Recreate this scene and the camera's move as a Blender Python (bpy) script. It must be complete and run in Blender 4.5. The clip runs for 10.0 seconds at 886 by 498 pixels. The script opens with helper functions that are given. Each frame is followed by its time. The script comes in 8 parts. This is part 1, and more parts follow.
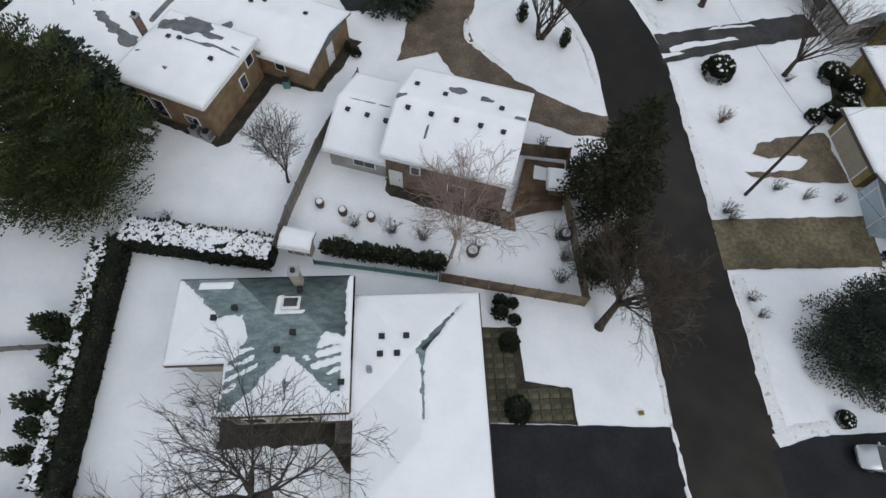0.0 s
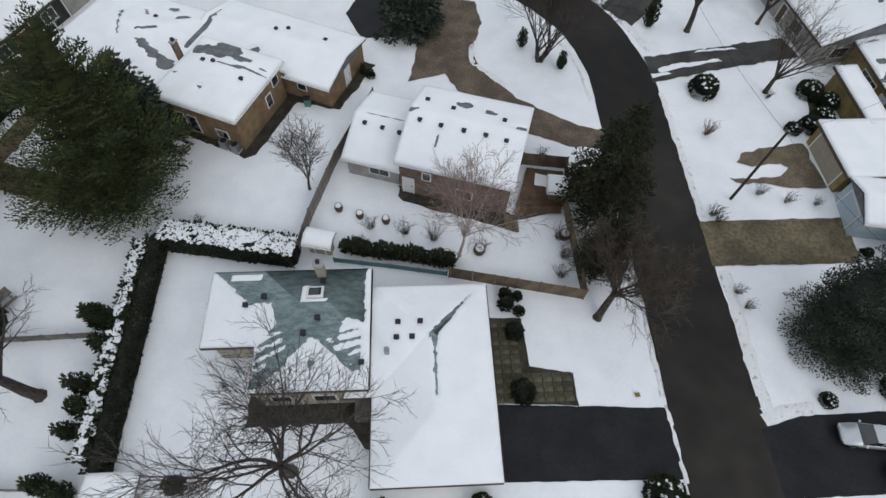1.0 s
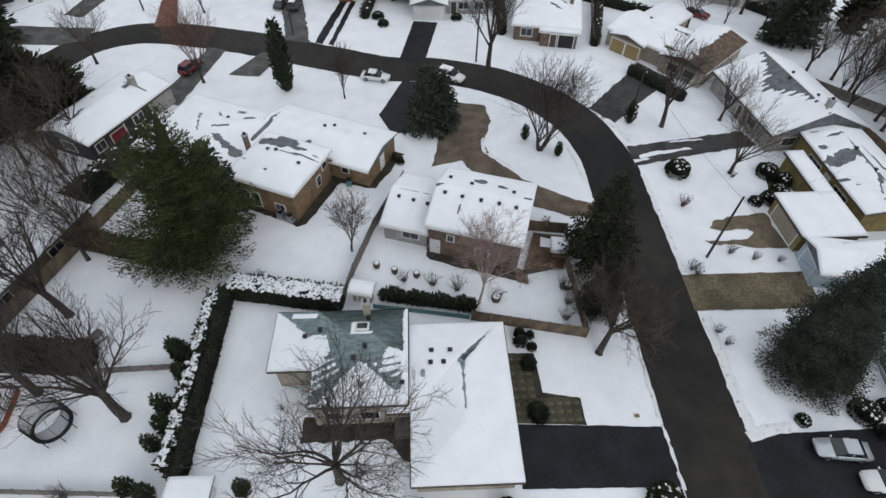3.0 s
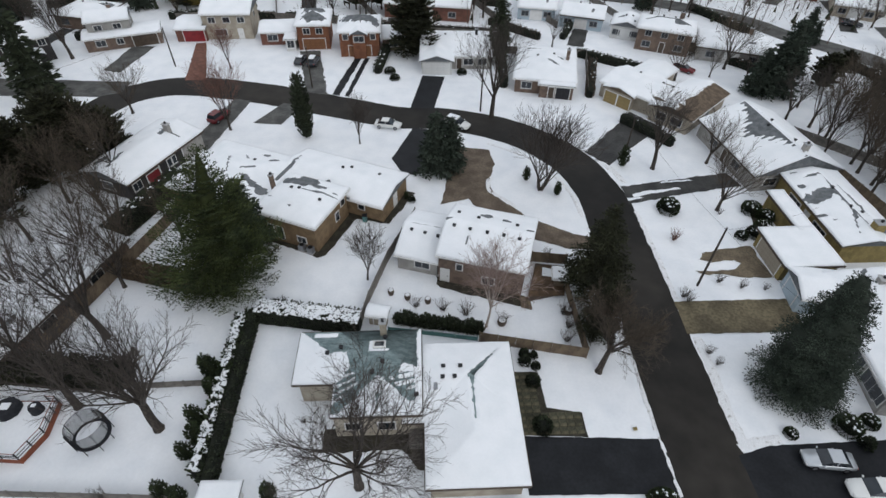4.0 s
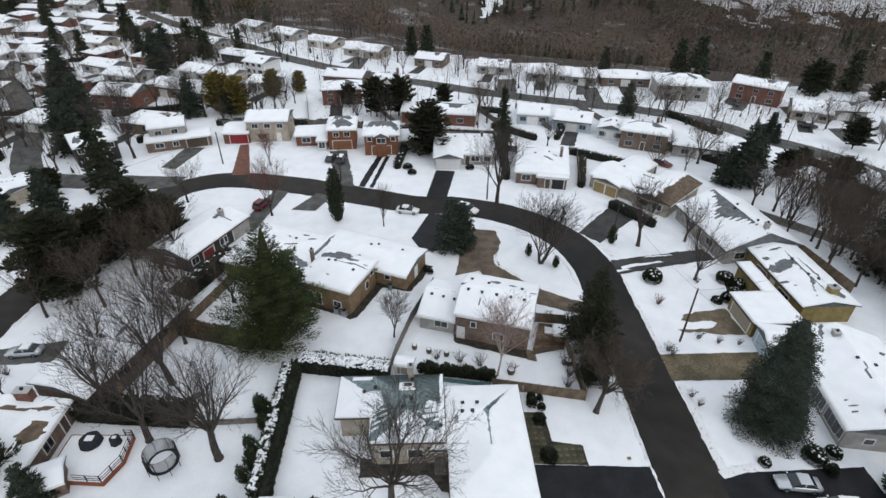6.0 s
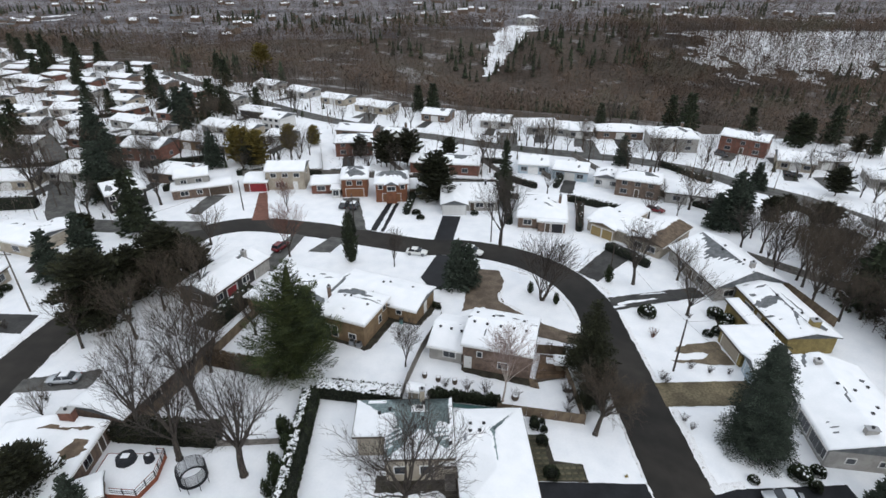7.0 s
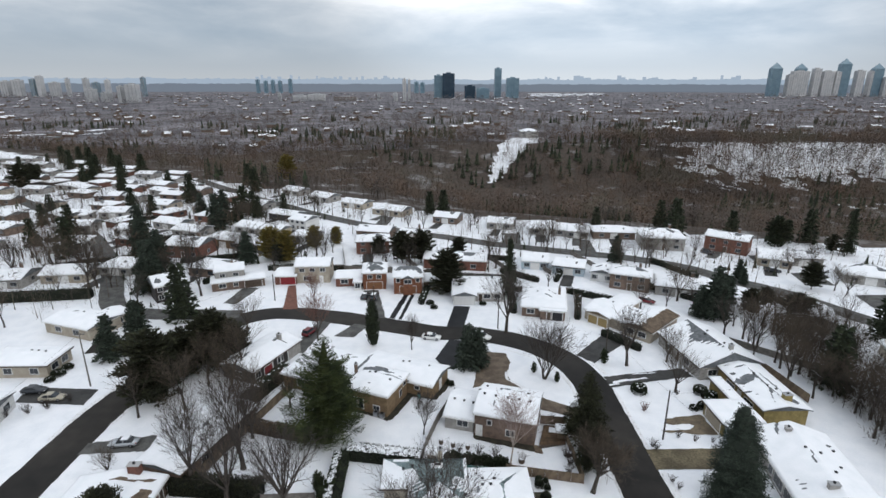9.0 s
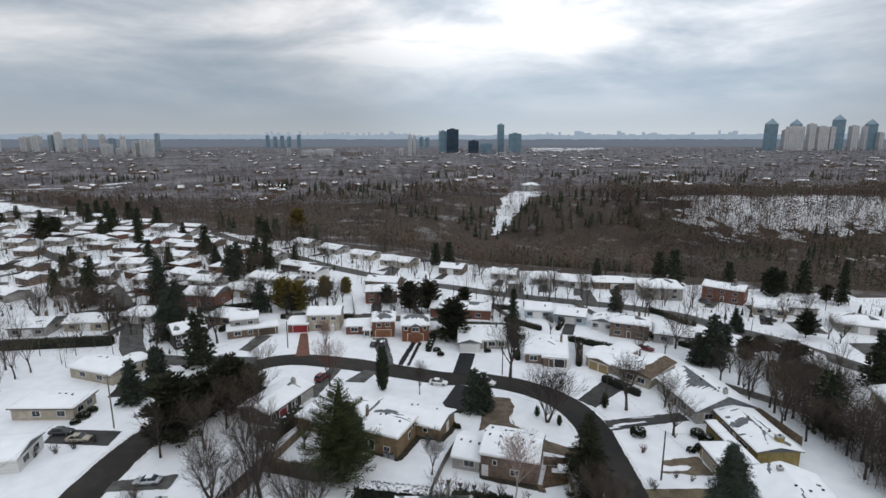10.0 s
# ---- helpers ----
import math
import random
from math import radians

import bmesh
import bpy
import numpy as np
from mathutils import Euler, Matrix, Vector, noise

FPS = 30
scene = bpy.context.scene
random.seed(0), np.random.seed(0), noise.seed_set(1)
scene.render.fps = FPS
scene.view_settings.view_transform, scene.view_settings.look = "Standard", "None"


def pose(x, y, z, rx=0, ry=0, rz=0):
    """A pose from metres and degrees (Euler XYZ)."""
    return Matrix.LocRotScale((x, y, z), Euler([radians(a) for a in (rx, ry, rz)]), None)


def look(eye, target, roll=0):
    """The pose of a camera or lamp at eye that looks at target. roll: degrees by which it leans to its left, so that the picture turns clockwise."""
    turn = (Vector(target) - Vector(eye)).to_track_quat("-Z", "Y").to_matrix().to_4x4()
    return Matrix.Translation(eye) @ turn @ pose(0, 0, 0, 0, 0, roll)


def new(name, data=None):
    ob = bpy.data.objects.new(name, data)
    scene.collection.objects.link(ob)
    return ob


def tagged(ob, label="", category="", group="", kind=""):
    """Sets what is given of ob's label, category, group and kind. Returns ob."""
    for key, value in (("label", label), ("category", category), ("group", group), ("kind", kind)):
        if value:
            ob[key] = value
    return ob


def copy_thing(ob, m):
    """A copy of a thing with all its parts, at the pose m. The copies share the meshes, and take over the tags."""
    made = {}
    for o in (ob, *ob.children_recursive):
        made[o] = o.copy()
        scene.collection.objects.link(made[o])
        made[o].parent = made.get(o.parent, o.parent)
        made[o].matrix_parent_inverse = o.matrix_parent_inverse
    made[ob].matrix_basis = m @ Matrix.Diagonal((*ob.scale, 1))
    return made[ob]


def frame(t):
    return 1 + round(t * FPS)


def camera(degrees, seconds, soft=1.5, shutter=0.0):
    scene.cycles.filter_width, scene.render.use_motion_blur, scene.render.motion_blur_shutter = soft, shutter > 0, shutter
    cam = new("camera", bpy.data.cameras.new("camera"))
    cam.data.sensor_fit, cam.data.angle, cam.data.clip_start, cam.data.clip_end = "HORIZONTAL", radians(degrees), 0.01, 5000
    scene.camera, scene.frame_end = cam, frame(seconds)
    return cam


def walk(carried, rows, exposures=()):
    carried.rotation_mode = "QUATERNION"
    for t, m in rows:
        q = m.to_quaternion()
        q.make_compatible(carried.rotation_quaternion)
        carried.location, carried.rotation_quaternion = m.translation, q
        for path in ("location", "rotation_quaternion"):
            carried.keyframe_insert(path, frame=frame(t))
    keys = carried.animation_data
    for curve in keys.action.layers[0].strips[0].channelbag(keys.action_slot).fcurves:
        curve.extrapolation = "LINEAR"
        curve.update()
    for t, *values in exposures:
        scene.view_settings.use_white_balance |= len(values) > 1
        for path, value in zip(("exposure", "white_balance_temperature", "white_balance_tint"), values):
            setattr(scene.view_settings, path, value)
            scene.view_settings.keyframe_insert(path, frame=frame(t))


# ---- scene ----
cam = camera(80.1, 10.0)
PATH = [
    (0, (0.026, -9.034, 37.437), (0.125, -8.138, 35.652), 4.3),
    (0.5, (-0.53, -11.193, 38.296), (-0.425, -10.259, 36.53), 4.3),
    (1, (-0.734, -13.042, 39.349), (-0.644, -12.042, 37.619), 3.0),
    (1.5, (-1.423, -15.106, 40.497), (-1.331, -14.028, 38.814), 2.7),
    (2, (-1.904, -17.181, 41.67), (-1.818, -16.027, 40.039), 2.1),
    (2.5, (-2.554, -19.234, 42.849), (-2.466, -18.005, 41.273), 1.8),
    (4, (-4.228, -26.364, 45.804), (-4.146, -24.923, 44.42), 1.2),
    (4.5, (-4.822, -28.71, 46.838), (-4.739, -27.214, 45.513), 1.1),
    (5, (-5.336, -31.395, 47.902), (-5.257, -29.84, 46.648), 0.9),
    (5.5, (-5.889, -34.193, 49.033), (-5.812, -32.583, 47.849), 0.7),
    (7, (-7.389, -43.685, 51.624), (-7.325, -41.923, 50.68), 0.3),
    (7.5, (-7.858, -47.081, 52.416), (-7.799, -45.277, 51.555), 0.2),
    (8, (-8.399, -50.493, 53.284), (-8.342, -48.651, 52.508), 0.2),
    (8.5, (-8.747, -54.044, 54.23), (-8.697, -52.166, 53.544), 0.2),
    (9, (-9.153, -57.558, 55.064), (-9.11, -55.649, 54.469), 0.1),
    (9.5, (-9.634, -61.127, 55.75), (-9.597, -59.191, 55.248), 0.1),
    (10, (-9.884, -64.867, 56.596), (-9.856, -62.909, 56.19), -0.0),
]
walk(cam, [(t, look(eye, target, roll)) for t, eye, target, roll in PATH],
     [(0, -0.20), (2.5, -0.16), (5.5, -0.02), (7.0, 0.20), (8.5, 0.16), (9.5, -0.04), (10, -0.16)])

# ---- light ----
SUN_EL, SUN_AZ = radians(38), radians(150)
world = bpy.data.worlds.new("overcast_sky")
scene.world = world
world.use_nodes = True
wn, wl = world.node_tree.nodes, world.node_tree.links
wn.clear()
w_out = wn.new("ShaderNodeOutputWorld")
w_bg = wn.new("ShaderNodeBackground")
w_bg.inputs["Strength"].default_value = 1.0
w_sky = wn.new("ShaderNodeTexSky")
w_sky.sky_type = "NISHITA"
w_sky.sun_disc = False
w_sky.sun_elevation, w_sky.sun_rotation = SUN_EL, SUN_AZ
w_sky.air_density, w_sky.dust_density = 1.2, 2.0
w_skyscale = wn.new("ShaderNodeMixRGB")
w_skyscale.blend_type = "MULTIPLY"
w_skyscale.inputs[0].default_value = 1.0
w_skyscale.inputs[2].default_value = (0.10, 0.10, 0.10, 1)
w_co = wn.new("ShaderNodeTexCoord")
w_map = wn.new("ShaderNodeMapping")
w_map.inputs["Scale"].default_value = (2.4, 2.4, 9.0)
w_map.inputs["Location"].default_value = (0.4, 0.9, 0.35)
w_n1 = wn.new("ShaderNodeTexNoise")
w_n1.inputs["Scale"].default_value, w_n1.inputs["Detail"].default_value = 1.3, 7.0
w_n1.inputs["Roughness"].default_value = 0.56
w_n1.inputs["Distortion"].default_value = 0.25
w_ramp = wn.new("ShaderNodeValToRGB")
w_ramp.color_ramp.elements[0].position, w_ramp.color_ramp.elements[0].color = 0.34, (0.375, 0.445, 0.53, 1)
w_ramp.color_ramp.elements[1].position, w_ramp.color_ramp.elements[1].color = 0.66, (1.04, 1.035, 1.045, 1)
w_mid = w_ramp.color_ramp.elements.new(0.50)
w_mid.color = (0.65, 0.69, 0.745, 1)
w_sep = wn.new("ShaderNodeSeparateXYZ")
w_high = wn.new("ShaderNodeMapRange")
w_high.inputs["From Min"].default_value, w_high.inputs["From Max"].default_value = 0.03, 0.18
w_low = wn.new("ShaderNodeMixRGB")
w_band = wn.new("ShaderNodeValToRGB")
w_band.color_ramp.elements[0].position, w_band.color_ramp.elements[0].color = 0.0, (0.56, 0.60, 0.64, 1)
w_band.color_ramp.elements[1].position, w_band.color_ramp.elements[1].color = 0.08, (0.33, 0.425, 0.54, 1)
wl.new(w_band.outputs[0], w_low.inputs[1])
w_mix = wn.new("ShaderNodeMixRGB")
w_mix.inputs[0].default_value = 0.92
w_zen = wn.new("ShaderNodeMapRange")
w_zen.inputs["From Min"].default_value, w_zen.inputs["From Max"].default_value = 0.1, 0.9
w_zen.inputs["To Min"].default_value, w_zen.inputs["To Max"].default_value = 0.92, 1.38
w_gain = wn.new("ShaderNodeVectorMath")
w_gain.operation = "SCALE"
wl.new(w_co.outputs["Generated"], w_map.inputs["Vector"])
wl.new(w_map.outputs[0], w_n1.inputs["Vector"])
wl.new(w_n1.outputs["Fac"], w_ramp.inputs[0])
wl.new(w_co.outputs["Generated"], w_sep.inputs[0])
wl.new(w_sep.outputs["Z"], w_high.inputs["Value"])
wl.new(w_sep.outputs["Z"], w_band.inputs[0])
wl.new(w_sep.outputs["Z"], w_zen.inputs["Value"])
wl.new(w_high.outputs[0], w_low.inputs[0])
wl.new(w_ramp.outputs[0], w_low.inputs[2])
wl.new(w_sky.outputs[0], w_skyscale.inputs[1])
wl.new(w_skyscale.outputs[0], w_mix.inputs[1])
wl.new(w_low.outputs[0], w_mix.inputs[2])
# the veiled brightness of the sun behind thin cloud ahead
w_dot = wn.new("ShaderNodeVectorMath")
w_dot.operation = "DOT_PRODUCT"
w_dot.inputs[1].default_value = Vector((0.28, 0.94, 0.19)).normalized()
w_veil = wn.new("ShaderNodeMapRange")
w_veil.interpolation_type = "SMOOTHERSTEP"
w_veil.inputs["From Min"].default_value, w_veil.inputs["From Max"].default_value = 0.86, 1.0
w_veil.inputs["To Min"].default_value, w_veil.inputs["To Max"].default_value = 1.0, 1.42
w_both = wn.new("ShaderNodeMath")
w_both.operation = "MULTIPLY"
wl.new(w_co.outputs["Generated"], w_dot.inputs[0])
wl.new(w_dot.outputs["Value"], w_veil.inputs["Value"])
wl.new(w_veil.outputs[0], w_both.inputs[0])
wl.new(w_zen.outputs[0], w_both.inputs[1])
wl.new(w_mix.outputs[0], w_gain.inputs[0])
wl.new(w_both.outputs[0], w_gain.inputs["Scale"])
wl.new(w_gain.outputs[0], w_bg.inputs["Color"])
wl.new(w_bg.outputs[0], w_out.inputs["Surface"])

sun_data = bpy.data.lights.new("sun", "SUN")
sun_data.energy, sun_data.angle, sun_data.color = 0.55, radians(25), (1.0, 0.97, 0.93)
sun = new("sun", sun_data)
sun.matrix_world = look((math.sin(SUN_AZ) * 300, math.cos(SUN_AZ) * 300, 300 * math.tan(SUN_EL)), (0, 0, 0))


# ---- materials ----
def material(name, colour, second=None, rough=0.8, scale=3.0, bump=0.0, fine=0.0, metal=0.0, island=0.0, per_object=0.0, low=0.4, high=0.62, spec=0.3, stretch=None):
    """A surface of two colours mixed by noise at two scales, with relief and variation from piece to piece."""
    m = bpy.data.materials.new(name)
    m.use_nodes = True
    n, l = m.node_tree.nodes, m.node_tree.links
    b = n["Principled BSDF"]
    b.inputs["Roughness"].default_value, b.inputs["Metallic"].default_value = rough, metal
    b.inputs["Specular IOR Level"].default_value = spec
    co = n.new("ShaderNodeTexCoord")
    vec = co.outputs["Object"]
    if stretch:
        mp = n.new("ShaderNodeMapping")
        mp.inputs["Scale"].default_value = stretch
        l.new(vec, mp.inputs["Vector"])
        vec = mp.outputs[0]
    second = second or tuple(c * 0.75 for c in colour)
    big = n.new("ShaderNodeTexNoise")
    big.inputs["Scale"].default_value, big.inputs["Detail"].default_value = scale, 6.0
    l.new(vec, big.inputs["Vector"])
    ramp = n.new("ShaderNodeValToRGB")
    ramp.color_ramp.elements[0].position, ramp.color_ramp.elements[1].position = low, high
    ramp.color_ramp.elements[0].color, ramp.color_ramp.elements[1].color = (*second, 1), (*colour, 1)
    l.new(big.outputs["Fac"], ramp.inputs[0])
    col = ramp.outputs[0]
    if fine:
        small = n.new("ShaderNodeTexNoise")
        small.inputs["Scale"].default_value, small.inputs["Detail"].default_value = scale * 9, 3.0
        l.new(vec, small.inputs["Vector"])
        mr = n.new("ShaderNodeMapRange")
        mr.inputs["From Min"].default_value, mr.inputs["From Max"].default_value = 0.3, 0.7
        mr.inputs["To Min"].default_value, mr.inputs["To Max"].default_value = 1 - fine, 1 + fine
        l.new(small.outputs["Fac"], mr.inputs["Value"])
        sc = n.new("ShaderNodeVectorMath")
        sc.operation = "SCALE"
        l.new(col, sc.inputs[0])
        l.new(mr.outputs[0], sc.inputs["Scale"])
        col = sc.outputs[0]
    if island or per_object:
        src = n.new("ShaderNodeNewGeometry").outputs["Random Per Island"] if island else n.new("ShaderNodeObjectInfo").outputs["Random"]
        amount = island or per_object
        mr = n.new("ShaderNodeMapRange")
        mr.inputs["To Min"].default_value, mr.inputs["To Max"].default_value = 1 - amount, 1 + amount
        l.new(src, mr.inputs["Value"])
        sc = n.new("ShaderNodeVectorMath")
        sc.operation = "SCALE"
        l.new(col, sc.inputs[0])
        l.new(mr.outputs[0], sc.inputs["Scale"])
        col = sc.outputs[0]
    l.new(col, b.inputs["Base Color"])
    if bump:
        bp = n.new("ShaderNodeBump")
        bp.inputs["Strength"].default_value, bp.inputs["Distance"].default_value = bump, 0.08
        rough_noise = n.new("ShaderNodeTexNoise")
        rough_noise.inputs["Scale"].default_value, rough_noise.inputs["Detail"].default_value = scale * 4, 5.0
        l.new(vec, rough_noise.inputs["Vector"])
        l.new(rough_noise.outputs["Fac"], bp.inputs["Height"])
        l.new(bp.outputs[0], b.inputs["Normal"])
    return m


def brick_material(name, c1, c2, mortar):
    """Coursed brickwork at true size, too fine to be told apart from the air."""
    m = material(name, c1, c2, rough=0.9, scale=1.2, fine=0.1)
    n, l = m.node_tree.nodes, m.node_tree.links
    b = n["Principled BSDF"]
    under = b.inputs["Base Color"].links[0].from_socket
    br = n.new("ShaderNodeTexBrick")
    br.inputs["Scale"].default_value = 4.5
    br.inputs["Mortar Size"].default_value = 0.02
    br.inputs["Color1"].default_value, br.inputs["Color2"].default_value = (1, 1, 1, 1), (0.75, 0.75, 0.75, 1)
    br.inputs["Mortar"].default_value = (*mortar, 1)
    co = n.new("ShaderNodeTexCoord")
    sx, cx = n.new("ShaderNodeSeparateXYZ"), n.new("ShaderNodeCombineXYZ")
    ad = n.new("ShaderNodeMath")
    l.new(co.outputs["Object"], sx.inputs[0])
    l.new(sx.outputs["X"], ad.inputs[0])
    l.new(sx.outputs["Y"], ad.inputs[1])
    l.new(ad.outputs[0], cx.inputs["X"])
    l.new(sx.outputs["Z"], cx.inputs["Y"])
    l.new(cx.outputs[0], br.inputs["Vector"])
    mx = n.new("ShaderNodeMixRGB")
    mx.blend_type = "MULTIPLY"
    mx.inputs[0].default_value = 0.8
    l.new(under, mx.inputs[1])
    l.new(br.outputs["Color"], mx.inputs[2])
    l.new(mx.outputs[0], b.inputs["Base Color"])
    return m


SNOW = material("snow", (0.86, 0.88, 0.91), (0.78, 0.81, 0.85), rough=0.7, scale=0.35, bump=0.35, fine=0.02, low=0.3, high=0.6)
ROOF_SNOW = material("roof_snow", (0.88, 0.90, 0.93), (0.82, 0.85, 0.88), rough=0.7, scale=0.5, bump=0.15, fine=0.015, low=0.3, high=0.6)
DIRTY_SNOW = material("dirty_snow", (0.80, 0.81, 0.83), (0.40, 0.385, 0.365), rough=0.85, scale=2.2, bump=0.8, fine=0.2, low=0.27, high=0.42)
ASPHALT = material("asphalt", (0.032, 0.0285, 0.0245), (0.0135, 0.0125, 0.0115), rough=0.68, scale=0.05, fine=0.25, bump=0.12, spec=0.22)
WET_ASPHALT = material("wet_asphalt", (0.015, 0.0165, 0.020), (0.009, 0.010, 0.0125), rough=0.58, scale=0.4, fine=0.2, spec=0.22)
GREY_DRIVE = material("grey_drive", (0.12, 0.12, 0.115), (0.07, 0.07, 0.068), rough=0.85, scale=0.5, fine=0.2)
OCHRE_PAINT = material("ochre_paint", (0.34, 0.25, 0.11), (0.27, 0.20, 0.09), rough=0.6, scale=1.0)
BROWN_DRIVE = material("brown_drive", (0.155, 0.122, 0.092), (0.10, 0.078, 0.06), rough=0.9, scale=0.5, fine=0.25, bump=0.3)
TAN_DRIVE = material("tan_drive", (0.18, 0.145, 0.100), (0.115, 0.092, 0.066), rough=0.9, scale=0.5, fine=0.25, bump=0.2)
DAMP_DRIVE = material("damp_drive", (0.06, 0.06, 0.058), (0.034, 0.034, 0.034), rough=0.75, scale=0.35, fine=0.2, bump=0.1)
STRAW_DRIVE = material("straw_drive", (0.165, 0.138, 0.088), (0.098, 0.082, 0.054), rough=0.95, scale=0.35, fine=0.3, bump=0.5)
SOIL = material("soil", (0.058, 0.052, 0.038), (0.032, 0.029, 0.022), rough=0.95, scale=1.0, fine=0.3, bump=0.5)
PAVER = material("paver", (0.10, 0.09, 0.058), (0.05, 0.05, 0.034), rough=0.9, scale=1.2, fine=0.25, per_object=0.3)
WOOD_FLOOR = material("woods_floor", (0.42, 0.42, 0.43), (0.070, 0.056, 0.046), rough=0.95, scale=0.05, fine=0.4, low=0.56, high=0.78)
# patchy snow and woods, with a bluish-grey haze tint in the colour
HAZY_FAR_GROUND = material("hazy_far_ground", (0.22, 0.21, 0.225), (0.085, 0.08, 0.088), rough=1.0, scale=0.012, fine=0.5, low=0.38, high=0.66)
TAN_BRICK = brick_material("tan_brick", (0.265, 0.185, 0.108), (0.19, 0.132, 0.08), (0.8, 0.78, 0.75))
BROWN_BRICK = brick_material("brown_brick", (0.22, 0.16, 0.125), (0.15, 0.11, 0.09), (0.8, 0.78, 0.75))
RED_BRICK = brick_material("red_brick", (0.22, 0.105, 0.078), (0.155, 0.075, 0.058), (0.85, 0.8, 0.78))
ORANGE_BRICK = brick_material("orange_brick", (0.255, 0.112, 0.062), (0.18, 0.08, 0.048), (0.85, 0.8, 0.78))
YELLOW_BRICK = brick_material("yellow_brick", (0.31, 0.245, 0.10), (0.23, 0.18, 0.075), (0.85, 0.82, 0.78))
GREY_STUCCO = material("grey_stucco", (0.36, 0.35, 0.33), (0.28, 0.27, 0.255), rough=0.9, scale=1.0, fine=0.08, bump=0.1)
CREAM_STUCCO = material("cream_stucco", (0.42, 0.38, 0.31), (0.33, 0.29, 0.235), rough=0.9, scale=0.8, fine=0.08)
BLUE_SIDING = material("blue_siding", (0.42, 0.50, 0.56), (0.36, 0.44, 0.50), rough=0.6, scale=0.6, stretch=(0.3, 0.3, 8))
WHITE_SIDING = material("white_siding", (0.66, 0.66, 0.64), (0.55, 0.55, 0.54), rough=0.6, scale=0.6, stretch=(0.3, 0.3, 8))
# real timber colour; the west bungalow's walls borrow it for eave shade
DARK_TIMBER = material("dark_timber", (0.05, 0.045, 0.045), (0.03, 0.028, 0.028), rough=0.7, scale=2, stretch=(6, 6, 0.5))
WHITE_PAINT = material("white_paint", (0.76, 0.76, 0.75), (0.68, 0.68, 0.67), rough=0.5, scale=1.5)
BROWN_PAINT = material("brown_paint", (0.10, 0.075, 0.055), (0.07, 0.052, 0.04), rough=0.6, scale=1.5)
RED_PAINT = material("red_paint", (0.27, 0.025, 0.03), (0.20, 0.02, 0.025), rough=0.45, scale=1.0)
ORANGE_DOOR = material("orange_door", (0.27, 0.13, 0.062), (0.20, 0.095, 0.05), rough=0.5, scale=1.5)
GREY_SHINGLE = material("grey_shingle", (0.17, 0.18, 0.19), (0.11, 0.12, 0.128), rough=0.9, scale=1.3, fine=0.2, bump=0.4)
GREEN_SHINGLE = material("green_shingle", (0.23, 0.29, 0.295), (0.14, 0.19, 0.195), rough=0.9, scale=1.3, fine=0.3, bump=0.4, stretch=(1, 2.2, 1))
BROWN_SHINGLE = material("brown_shingle", (0.16, 0.12, 0.085), (0.10, 0.075, 0.055), rough=0.9, scale=1.3, fine=0.2, bump=0.4)
BARK = material("bark", (0.085, 0.071, 0.060), (0.040, 0.034, 0.030), rough=0.95, scale=2.0, fine=0.3, bump=0.6, stretch=(3, 3, 0.6))
TWIG = material("twig", (0.078, 0.065, 0.057), (0.050, 0.043, 0.039), rough=0.95, scale=1.0)
RED_TWIG = material("red_twig", (0.20, 0.10, 0.075), (0.13, 0.07, 0.055), rough=0.95, scale=1.0)
TAN_TWIG = material("tan_twig", (0.17, 0.125, 0.085), (0.105, 0.08, 0.056), rough=0.95, scale=1.0, island=0.25)
HAZE_TWIG = material("haze_twig", (0.105, 0.083, 0.063), (0.064, 0.052, 0.041), rough=0.95, scale=1.0)
BIRCH_BARK = material("birch_bark", (0.58, 0.53, 0.48), (0.26, 0.20, 0.17), rough=0.9, scale=2.0, fine=0.2, stretch=(1, 1, 4))
BIRCH_TWIG = material("birch_twig", (0.30, 0.225, 0.20), (0.21, 0.155, 0.14), rough=0.95, scale=1.0)
PINE_GREEN = material("pine_green", (0.070, 0.088, 0.030), (0.026, 0.037, 0.015), rough=0.8, scale=0.5, island=0.45)
SPRUCE_GREEN = material("spruce_green", (0.054, 0.070, 0.052), (0.024, 0.034, 0.025), rough=0.8, scale=0.5, island=0.45)
OLIVE_GREEN = material("olive_green", (0.038, 0.041, 0.021), (0.018, 0.020, 0.011), rough=0.85, scale=0.6, island=0.45)
DARK_GREEN = material("dark_green", (0.042, 0.053, 0.029), (0.021, 0.028, 0.017), rough=0.85, scale=0.6, island=0.45)
CEDAR_GREEN = material("cedar_green", (0.040, 0.055, 0.022), (0.02, 0.03, 0.014), rough=0.85, scale=0.6, island=0.45)
YELLOW_GREEN = material("yellow_green", (0.19, 0.145, 0.035), (0.10, 0.085, 0.025), rough=0.85, scale=0.6, island=0.4)
# near-black green: the shade between the sprays is put into this colour
HEDGE_SHADE_CORE = material("hedge_shade_core", (0.018, 0.022, 0.014), (0.010, 0.012, 0.009), rough=0.95, scale=1.5, bump=0.8)
WOODS_BROWN = material("woods_brown", (0.112, 0.092, 0.078), (0.064, 0.052, 0.046), rough=1.0, scale=0.022, island=0.22, low=0.34, high=0.68)
for place_on_ramp, tint in ((0.45, (0.088, 0.066, 0.052, 1)), (0.53, (0.118, 0.080, 0.058, 1)), (0.60, (0.092, 0.082, 0.058, 1))):
    WOODS_BROWN.node_tree.nodes["Color Ramp"].color_ramp.elements.new(place_on_ramp).color = tint
# twigs paler and bluer than the near woods: distance haze painted in
HAZY_FAR_TWIG = material("hazy_far_twig", (0.155, 0.150, 0.160), (0.098, 0.094, 0.104), rough=1.0, scale=0.006, island=0.25)
